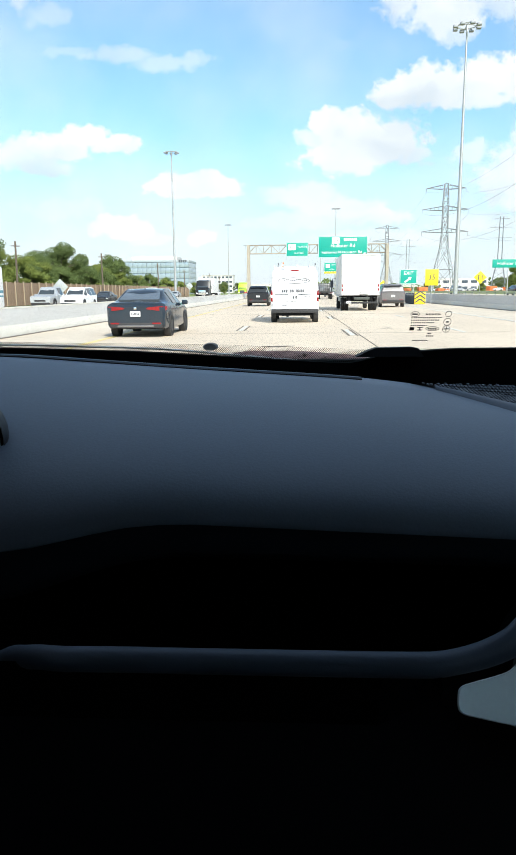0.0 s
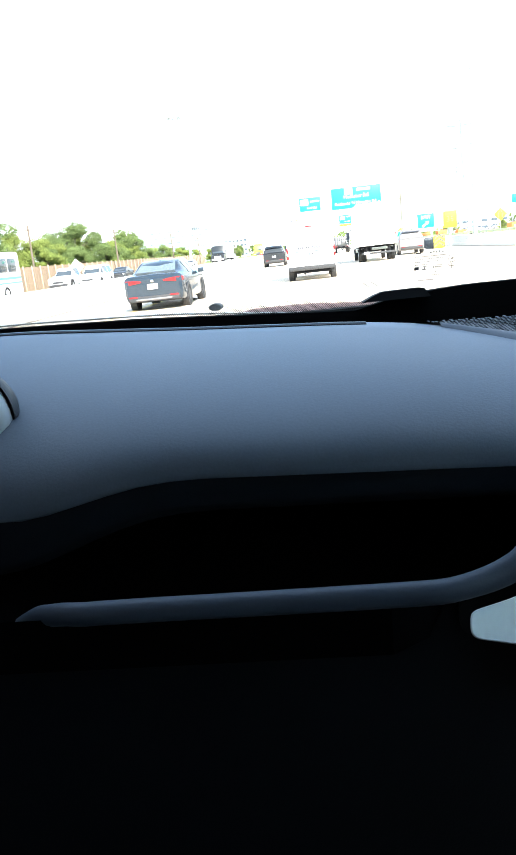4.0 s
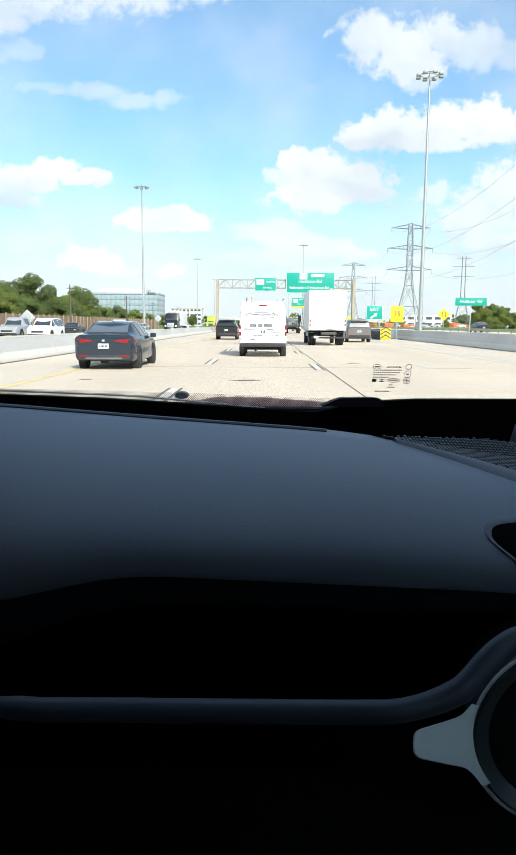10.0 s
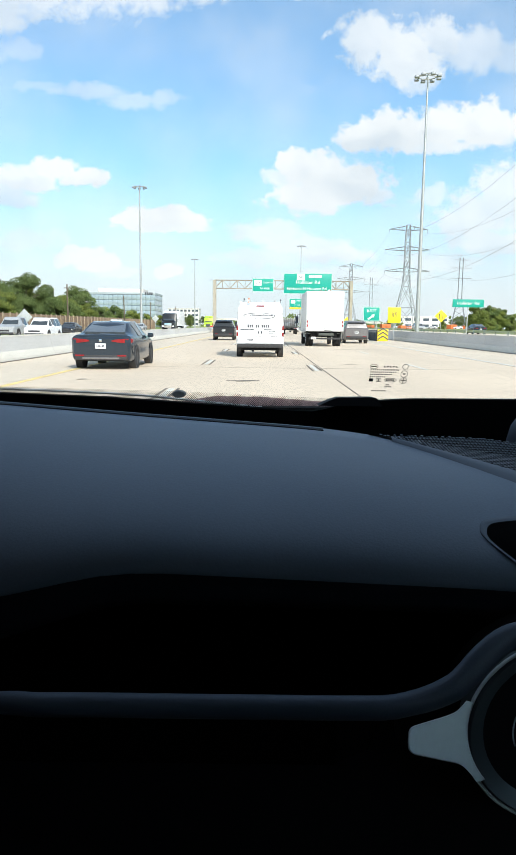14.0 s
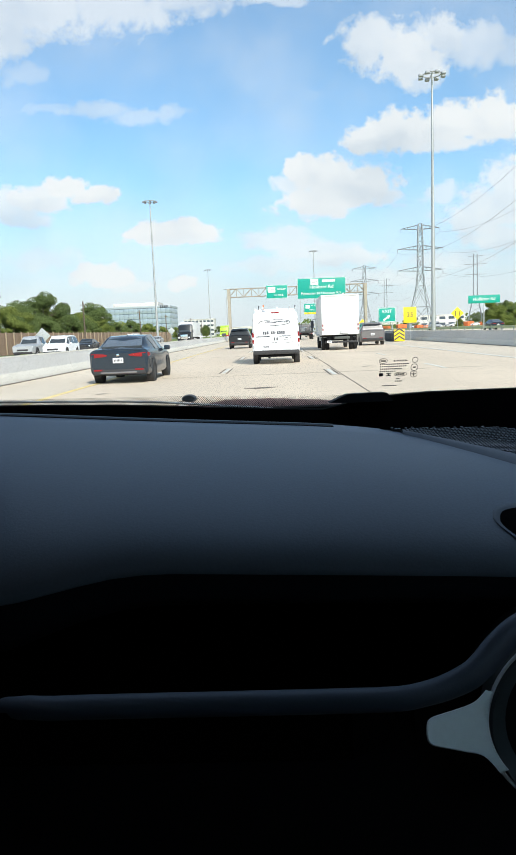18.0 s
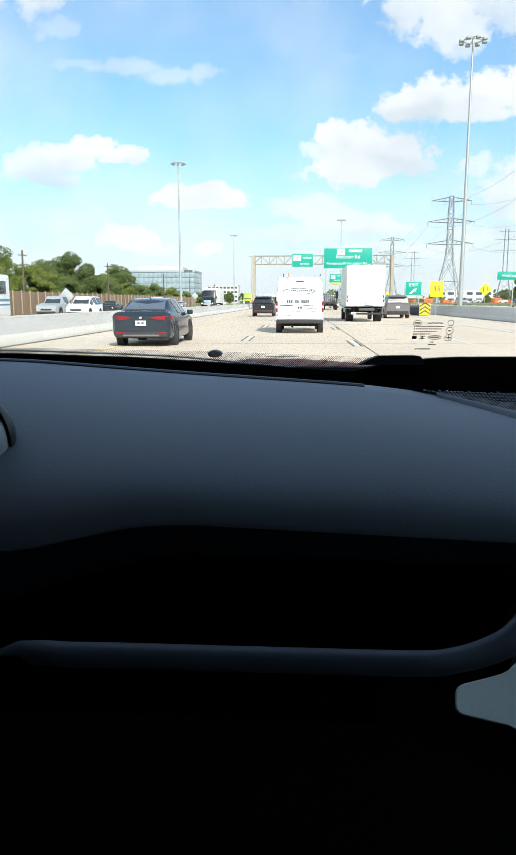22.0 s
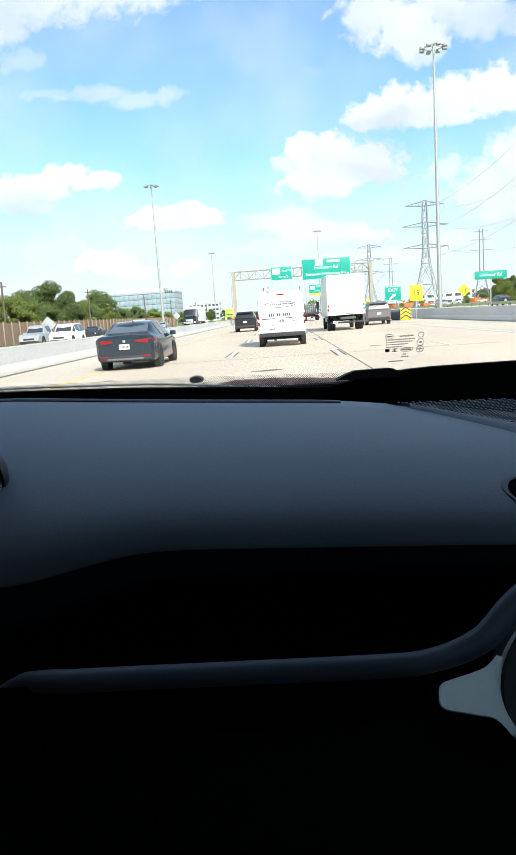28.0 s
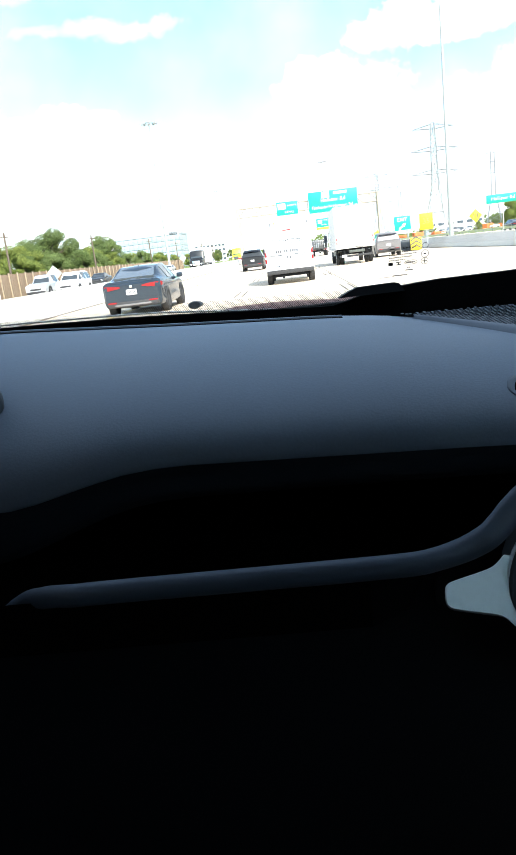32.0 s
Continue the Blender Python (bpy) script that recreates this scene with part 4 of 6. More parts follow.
            tube(bm, on_glass(lx + x + rx * math.cos(a), lz + z + rz * math.sin(a), 0.004), on_glass(lx + x + rx * math.cos(b), lz + z + rz * math.sin(b), 0.004), 0.00042, n=4)
    rng = random.Random(4)
    ringlet(-0.024, 0.014, 0.0065, 0.0038), bar(-0.024, 0.014, 0.008, 0.002)
    ringlet(0.026, 0.014, 0.0045, 0.0042), ringlet(0.026, 0.002, 0.0055, 0.0055), bar(0.026, 0.002, 0.004, 0.002)
    ringlet(0.026, -0.009, 0.0055, 0.0052), bar(0.026, -0.009, 0.008, 0.0012), bar(0.026, -0.009, 0.0012, 0.008)
    for i in range(5):
        bar(-0.007 + 0.0046 * i, 0.0138, 0.0013, 0.0030), bar(-0.0055 + 0.0046 * i, 0.0132 + 0.0008 * (i % 2), 0.0022, 0.0009)
    for z, n in ((0.0085, 14), (0.0048, 13), (0.0008, 11), (-0.0032, 8)):
        for i in range(n):
            bar(-0.028 + 0.0033 * i + 0.0006 * rng.random(), z, 0.0019 + 0.0006 * rng.random(), 0.0015)
    bar(-0.026, -0.0085, 0.007, 0.005), bar(-0.014, -0.0065, 0.008, 0.0012), bar(-0.014, -0.0105, 0.008, 0.0012), bar(-0.014, -0.0085, 0.002, 0.004)
    ringlet(0.005, -0.0085, 0.010, 0.0032)
    for i in range(5):
        bar(-0.001 + 0.0028 * i, -0.0085, 0.002, 0.0026)
    for z, x0, n in ((-0.016, 0.0, 2), (-0.020, -0.002, 4), (-0.027, -0.022, 8)):
        for i in range(n):
            bar(x0 + 0.003 * i, z, 0.0022, 0.0016)
    part("glass_print", bm, LABEL_INK, w, "small black printed marks", smooth=0)
    return w


windshield()


def cabin():
    """Plain dark unseen lining that closes the car round the camera and shapes its light."""
    c = thing("car_cabin", "plain dark unseen lining of the car's cabin", "car interior", kind="structure")
    pbox("roof_lining", (0.22, -0.70, 1.80), (2.0, 2.75, 0.06), FABRIC, c)
    pbox("side_lining", (-0.98, -0.1, 1.05), (0.05, 3.9, 1.55), FABRIC, c)
    pbox("side_lining", (1.43, -0.1, 0.755), (0.05, 3.9, 0.95), FABRIC, c)
    pbox("side_header", (1.43, -0.7, 1.795), (0.05, 2.8, 0.07), FABRIC, c)
    # unseen blocks that narrow the side opening to limit the light inside
    for y, w in ((-1.40, 1.3), (0.40, 0.60)):
        pbox("side_light_block", (1.43, y, 1.44), (0.05, w, 0.66), FABRIC, c)
    pbox("rear_lining", (0.22, -2.05, 1.05), (2.44, 0.05, 1.55), FABRIC, c)
    pbox("floor_lining", (0.22, -0.35, 0.30), (2.44, 3.4, 0.05), FABRIC, c)
    pbox("firewall", (0.22, 1.29, 0.76), (2.44, 0.03, 0.92), BLACK, c)
    pbox("header_trim", (0.22, 0.62, 1.755), (2.44, 0.10, 0.05), FABRIC, c)
    for x in (-0.75, 1.2):
        for y in (-1.3, 1.1):
            bm = B()
            tube(bm, (x - 0.1, y, 0.31), (x + 0.1, y, 0.31), 0.31, n=24)
            part("wheel", bm, TYRE, c)


cabin()

# ---------------------------------------------------------------- vehicles
def wheel(parent, x, y, r, w, side):
    bm = B()
    prof = [(r * 0.62, w / 2), (r * 0.93, w / 2), (r, w * 0.36), (r, -w * 0.36), (r * 0.93, -w / 2), (r * 0.62, -w / 2)]
    rings = []
    for k in range(24):
        a = k * math.tau / 24
        rings.append([(x + px, y + pr * math.cos(a), r + pr * math.sin(a)) for pr, px in prof])
    loft(bm, rings + [rings[0]], caps=False, closed=True)
    bmesh.ops.remove_doubles(bm, verts=bm.verts, dist=1e-5)
    t = part("wheel", bm, TYRE, parent)
    bm = B()
    tube(bm, (x - w * 0.3, y, r), (x + w * 0.3, y, r), r * 0.62, n=20)
    for k in range(5):
        a = k * math.tau / 5
        tube(bm, (x + side * w * 0.36, y, r), (x + side * w * 0.36, y + r * 0.55 * math.cos(a), r + r * 0.55 * math.sin(a)), r * 0.09, n=6)
    part("rim", bm, RIM, t)


def ring_at(st):
    """A body section: y, sill half width and height, belt half width and height, top half width and height."""
    y, ws, zs, wb, zb, wt, zt = st
    zm = zs + (zb - zs) * 0.5
    r = [(-ws * 0.94, y, zs), (-ws, y, zs + 0.10), (-wb * 1.012, y, zm), (-wb, y, zb), (-wt, y, zt - 0.05 * (zt - zb)), (-wt * 0.86, y, zt)]
    return r + [(-px, py, pz) for px, py, pz in r[::-1]]


def full_ring(st):
    """The same section with rounded shoulders and flanks."""
    half = [Vector(p) for p in ring_at(st)[:6]] + [Vector((0, st[0], st[6] + 0.02))]
    out = []
    for i in range(6):
        p = [half[max(0, min(6, i + o))] for o in (-1, 0, 1, 2)]
        for q in (0, 0.34, 0.67):
            out.append(p[1] + (p[2] - p[0]) * 0.35 * (q ** 3 - 2 * q * q + q) + (p[2] - p[1]) * (3 * q * q - 2 * q ** 3) + (p[3] - p[1]) * 0.35 * (q ** 3 - q * q))
    out.append(half[6])
    return [tuple(v) for v in out] + [(-v.x, v.y, v.z) for v in out[-2::-1]]


def pane(name, quad, parent, inset=0.08, material=None, label=""):
    """A window pane over a face of the body, a little inside its edges and proud of it."""
    quad = [Vector(p) for p in quad]
    c = sum(quad, Vector()) / len(quad)
    q = [p + (c - p).normalized() * min(inset, (c - p).length * 0.3) for p in quad]
    bm = B()
    slab(bm, q, 0.045)
    return part(name, bm, material or CAR_GLASS, parent, label)


def car(name, label, paint, kind, at, heading=0, group="cars on the road", lamps_front=False):
    t = thing(name, label, "car" if kind == "sedan" else ("pickup truck" if kind == "pickup" else "suv"), group)
    if kind == "sedan":
        L, W = 4.66, 1.82
        S = [(0.0, .80, .42, .78, .86, .66, .90), (0.10, .86, .28, .86, .93, .74, 1.02), (0.55, .90, .22, .88, .96, .70, 1.07), (1.35, .90, .20, .89, .95, .60, 1.385),
             (2.0, .90, .20, .90, .94, .60, 1.43), (2.6, .90, .20, .90, .93, .60, 1.41), (3.45, .90, .20, .88, .93, .72, 1.00), (4.3, .88, .22, .85, .78, .72, .86), (4.66, .76, .32, .74, .62, .62, .68)]
        roofspan, wr, axle = (3, 5), 0.325, (0.95, 3.72)
    elif kind == "suv":
        L, W = 4.8, 1.93
        S = [(0.0, .86, .50, .86, 1.05, .74, 1.12), (0.12, .93, .34, .93, 1.10, .80, 1.20), (0.22, .95, .30, .94, 1.10, .74, 1.58), (0.55, .96, .28, .95, 1.08, .70, 1.74),
             (1.6, .96, .26, .96, 1.06, .70, 1.78), (2.75, .96, .26, .96, 1.05, .68, 1.74), (3.45, .96, .26, .94, 1.04, .76, 1.14), (4.5, .93, .30, .90, .92, .76, 1.02), (4.8, .82, .40, .80, .75, .68, .84)]
        roofspan, wr, axle = (3, 5), 0.37, (0.98, 3.85)
    else:  # pickup with an open bed
        L, W = 5.6, 1.98
        S = [(0.0, .90, .52, .92, 1.02, .90, 1.06), (0.08, .95, .42, .96, 1.06, .94, 1.10), (1.75, .97, .38, .97, 1.06, .94, 1.10), (1.85, .97, .36, .96, 1.10, .72, 1.70), (2.2, .98, .36, .97, 1.10, .71, 1.84),
             (3.3, .98, .36, .97, 1.10, .70, 1.82), (3.95, .98, .36, .96, 1.10, .80, 1.18), (5.3, .95, .38, .93, 1.02, .82, 1.10), (5.6, .86, .45, .86, .90, .78, .98)]
        roofspan, wr, axle = (4, 5), 0.40, (1.15, 4.55)
    rings = [ring_at(s) for s in S]
    fine = []
    for i in range(len(S) - 1):
        P = [S[max(0, min(len(S) - 1, i + o))] for o in (-1, 0, 1, 2)]
        for q in (0, 0.25, 0.5, 0.75):
            row = []
            for p0, p1, p2, p3 in zip(*P):
                m1, m2 = (p2 - p0) * 0.30, (p3 - p1) * 0.30
                row.append((2 * q ** 3 - 3 * q * q + 1) * p1 + (q ** 3 - 2 * q * q + q) * m1 + (3 * q * q - 2 * q ** 3) * p2 + (q ** 3 - q * q) * m2)
            row[0] = S[i][0] + (S[i + 1][0] - S[i][0]) * q
            fine.append(full_ring(row))
    bm = B()
    loft(bm, fine + [full_ring(S[-1])])
    part("body", bm, paint, t, smooth=45)
    R = roofspan
    e = len(rings[0])
    # rear window, windscreen, side windows
    k = R[0]
    a, b = rings[k - 1], rings[k]
    lift = Vector((0, -0.01, 0.01))
    pane("rear_window", [Vector(a[4]) + lift, Vector(a[7]) + lift, Vector(b[7]) + lift, Vector(b[4]) + lift], t, 0.10, SKY_GLASS if kind == "sedan" else None)
    k = R[1]
    a, b = rings[k], rings[k + 1]
    lift = Vector((0, 0.01, 0.01))
    pane("windscreen", [Vector(a[4]) + lift, Vector(a[7]) + lift, Vector(b[7]) + lift, Vector(b[4]) + lift], t, 0.10)
    for s in (0, 1):
        i0, i1 = (3, 4) if s == 0 else (8, 7)
        for k in range(R[0] - (1 if kind == "suv" else 0), R[1] + (0 if kind == "pickup" else 1)):
            a, b = rings[k], rings[k + 1] if k + 1 < len(rings) else rings[k]
            pane("side_window", [a[i0], b[i0], b[i1], a[i1]], t, 0.07)
    for y in axle:
        for s in (-1, 1):
            bm = B()
            tube(bm, (s * (W / 2 - 0.20), y, wr + 0.02), (s * (W / 2 + 0.004), y, wr + 0.02), wr + 0.055, n=28)
            part("wheel_arch", bm, BUMPER, t)
            wheel(t, s * (W / 2 - 0.105), y, wr, 0.23, s)
    # lamps, bumper, plate
    zl = S[1][4]
    for s in (-1, 1):
        bm = B()
        if kind == "sedan":
            loft(bm, [[(s * x_, y_, z0), (s * x_, y_, z1), (s * x_, y_ + .14, z1), (s * x_, y_ + .14, z0)] for x_, y_, z0, z1 in ((.33, -.03, .838, .872), (.46, -.032, .815, .898), (.66, -.02, .792, .912), (.80, .03, .786, .918), (.885, .13, .796, .916), (.905, .24, .82, .905))])
        elif kind == "suv":
            box(bm, (s * .74, 0.10, 1.02), (.30, .16, .15), 0.03)
        else:
            box(bm, (s * .86, 0.02, .90), (.15, .10, .30), 0.02)
        part("tail_lamp", bm, TAIL, t, "red tail lamp")
        bm = B()
        yf = L - 0.12
        box(bm, (s * (W / 2 - .24), yf - 0.06, S[-1][4] + 0.02), (.30, .22, .15), 0.04)
        part("headlamp", bm, LAMP_CLEAR, t, "clear headlamp")
        bm = B()
        ym = S[R[1]][0] + 0.35
        box(bm, (s * (W / 2 + .10), ym, S[R[1]][4] + 0.06), (.20, .12, .15), 0.04)
        part("mirror", bm, paint, t)
        bm = B()
        box(bm, (s * .62, -0.005, .42 if kind == "sedan" else .56), (.26, .07, .05), 0.015)
        part("reflector", bm, TAIL, t)
    bm = B()
    box(bm, (0, 0.05, .36 if kind == "sedan" else .47), (W * .86, .16, .16 if kind == "sedan" else .22), 0.04)
    part("rear_bumper", bm, BUMPER, t)
    bm = B()
    box(bm, (0, L - 0.06, .42), (W * .84, .14, .20), 0.04)
    part("front_bumper", bm, BUMPER, t)
    bm = B()
    box(bm, (0, L - 0.015, .66), (W * .5, .06, .16), 0.02)
    part("grille", bm, BUMPER, t)
    bm = B()
    box(bm, (0, -0.035 if kind == "sedan" else -0.01, .70 if kind == "sedan" else .86), (.31, .02, .155), 0.006)
    pl = part("plate", bm, PLATE, t, "white plate with unreadable marks")
    bm = B()
    for i in range(6):
        box(bm, (-.10 + .04 * i, (-0.035 if kind == "sedan" else -0.01) - 0.012, .70 if kind == "sedan" else .86), (.024, .006, .065))
    part("plate_mark", bm, INK, pl)
    if kind == "sedan":
        bm = B()
        box(bm, (0, 0.10, .985), (1.30, .10, .03), 0.01)
        part("boot_lip", bm, paint, t)
        bm = B()
        box(bm, (0, -0.02, .86), (.09, .03, .075), 0.02)
        part("badge", bm, CHROME, t, "small chrome badge")
        bm = B()
        loft(bm, [[(-.012, 1.45, 1.39), (.012, 1.45, 1.39), (.012, 1.62, 1.41), (-.012, 1.62, 1.41)], [(-.006, 1.45, 1.46), (.006, 1.45, 1.46), (.006, 1.50, 1.46), (-.006, 1.50, 1.46)]])
        part("roof_fin", bm, paint, t)
        bm = B()
        box(bm, (0, -0.01, .34), (1.1, .05, .06), 0.02)
        part("bumper_trim", bm, GREY_PAINT, t, "dull grey strip under the bumper")
    if kind == "suv":
        bm = B()
        box(bm, (0, 0.10, 1.70), (1.28, .30, .04), 0.015)
        part("spoiler", bm, paint, t)
        for s in (-1, 1):
            bm = B()
            tube(bm, (s * .66, .7, 1.80), (s * .64, 2.9, 1.78), .02, n=6)
            part("roof_rail", bm, SILVER_PAINT, t)
    x, y = at
    t.matrix_basis = pose(x, y, 0, 0, 0, heading)
    return t


def van():
    t = thing("cargo_van", "white high cargo van with dark lettering and a roof rack", "van")
    W, L = 1.0, 5.0
    sec = lambda y, w, zb, zt, rt: [(-w * .96, y, zb), (-w, y, zb + .12), (-w, y, 1.25), (-w * .935, y, zt - .16), (-w * .885, y, zt - .03), (-w * .78, y, zt), (w * .78, y, zt), (w * .885, y, zt - .03), (w * .935, y, zt - .16), (w, y, 1.25), (w, y, zb + .12), (w * .96, y, zb)]
    bm = B()
    loft(bm, [sec(0.0, .97, .50, 2.14, 0), sec(0.05, 1.0, .46, 2.19, 0), sec(3.2, 1.0, .40, 2.22, 0), sec(3.7, .99, .40, 2.12, 0), sec(4.5, .96, .42, 1.30, 0), sec(5.2, .90, .46, 1.12, 0), sec(5.4, .80, .5, .95, 0)])
    part("body", bm, VAN_WHITE, t, smooth=50)
    for s in (-1, 1):
        bm = B()
        box(bm, (s * .465, -.012, 1.34), (.915, .03, 1.56), .02)
        d = part("rear_door", bm, VAN_WHITE, t, "white windowless rear door")
        bm = B()
        box(bm, (s * .06, -.04, 1.06), (.05, .04, .12), .01)
        part("handle", bm, INK, d)
        for z in (.75, 1.35, 1.85):
            bm = B()
            tube(bm, (s * .935, -.025, z - .05), (s * .935, -.025, z + .05), .022, n=8)
            part("hinge", bm, SILVER_PAINT, d)
        bm = B()
        box(bm, (s * .955, .02, 1.12), (.085, .09, .46), .02)
        lamp = part("tail_lamp", bm, TAIL, t, "tall red tail lamp")
        bm = B()
        box(bm, (s * .957, .018, 1.10), (.08, .09, .10), .01)
        part("lamp_segment", bm, LAMP_CLEAR, lamp)
        bm = B()
        box(bm, (s * 1.10, 3.75, 1.38), (.18, .10, .28), .03)
        part("mirror", bm, INK, t)
        for y in (0.95, 4.35):
            wheel(t, s * .87, y, .36, .24, s)
            bm = B()
            tube(bm, (s * .80, y, .39), (s * 1.003, y, .39), .43, n=28)
            part("wheel_arch", bm, BUMPER, t)
        bm = B()
        slab(bm, [(s * 1.0, 3.3, 1.35), (s * 1.0, 4.15, 1.35), (s * .985, 3.75, 1.95), (s * .985, 3.35, 1.98)], .03)
        part("side_window", bm, CAR_GLASS, t)
    bm = B()
    box(bm, (0, .02, .50), (1.94, .30, .17), .03)
    b = part("rear_bumper", bm, BUMPER, t, "black step bumper")
    bm = B()
    box(bm, (0, -.06, .60), (1.2, .16, .03), .01)
    part("step_tread", bm, SILVER_PAINT, b)
    bm = B()
    box(bm, (0, .25, .36), (1.5, .5, .12), .02), box(bm, (-.3, .2, .30), (.1, .6, .1), .02)
    part("underbody", bm, BLACK, t)
    bm = B()
    box(bm, (-.42, -.032, .74), (.31, .012, .155), .004)
    pl = part("plate", bm, PLATE, t, "white plate")
    bm = B()
    for i in range(6):
        box(bm, (-.52 + .04 * i, -.041, .74), (.024, .006, .065))
    part("plate_mark", bm, INK, pl)
    for x_, w_ in ((-.62, .52), (.24, .22)):
        bm = B()
        box(bm, (x_ + .1, -.034, 1.17), (w_, .012, .035), .004)
        part("door_strip", bm, INK, t, "dark strip on the door")
    # lettering: a curved swoosh, unreadable bars and a broken line of figures
    bm = B()
    for k in range(22):
        a0, a1 = radians(200 - 14 * k), radians(200 - 14 * (k + 1))
        if 60 < (200 - 14 * k) % 360 < 66:
            continue
        r = lambda a: (-.04 + .66 * math.cos(a), -.03, 1.74 + .12 * math.sin(a))
        tube(bm, r(a0), r(a1), .009 + .006 * abs(math.cos(a0)), n=5)
    part("swoosh", bm, INK, t, "dark curved stroke round the lettering")
    bm = B()
    for i in range(12):
        box(bm, (-.42 + .082 * i, -.03, 1.765 + .014 * math.sin(i * 1.1)), (.05 + .012 * (i % 3), .008, .05))
    part("name_mark", bm, INK, t, "dark unreadable name")
    bm = B()
    for i in range(11):
        if i in (3, 6):
            box(bm, (-.50 + .085 * i, -.03, 1.32), (.04, .008, .018))
        else:
            box(bm, (-.50 + .085 * i, -.03, 1.32), (.062, .008, .125))
    part("figure_mark", bm, INK, t, "dark unreadable line of figures")
    bm = B()
    for z, x0, n in ((1.17, .38, 6), (1.10, .40, 5), (1.03, .34, 7), (.90, -.40, 9), (.90, .42, 6)):
        for i in range(n):
            box(bm, (x0 + .052 * i, -.03, z), (.038, .008, .026))
    tagged(part("small_mark", bm, INK, t), kind="stuff")
    for x, w_ in ((-.56, .54), (.26, .22)):
        bm = B()
        box(bm, (x, -.035, 1.17), (w_, .02, .035), .008)
        part("door_pull", bm, INK, t, "dark slim door pull")
    # roof rack with a bundle of pipes and a small beacon
    bm = B()
    for y in (.35, 1.6, 2.9):
        tube(bm, (-.86, y, 2.30), (.86, y, 2.30), .022, n=8)
        for s in (-1, 1):
            tube(bm, (s * .84, y, 2.12), (s * .84, y, 2.36), .02, n=8)
    for s in (-1, 1):
        tube(bm, (s * .86, .2, 2.34), (s * .86, 3.1, 2.34), .02, n=8)
    part("roof_rack", bm, VAN_WHITE, t, "white tube roof rack")
    for i, (x, r) in enumerate(((-.52, .035), (-.44, .03), (.1, .028), (.62, .03))):
        bm = B()
        tube(bm, (x, .25, 2.34 + r), (x, 3.0, 2.34 + r), r, n=10)
        part("pipe", bm, SILVER_PAINT if i % 2 else VAN_WHITE, t)
    for x, z in ((-.70, 2.44), (-.50, 2.46), (.84, 2.41)):
        bm = B()
        tube(bm, (x, .30, 2.30), (x + .015, .30, z), .014, n=6), box(bm, (x + .015, .30, z), (.05, .03, .07), .01)
        part("rack_clamp", bm, AMBER if x == -.50 else INK, t)
    bm = B()
    box(bm, (0, .0, 2.15), (.34, .05, .05), .012)
    part("high_brake_lamp", bm, TAIL, t)
    t.matrix_basis = pose(0.05, 29.5, 0)
    return t


van()


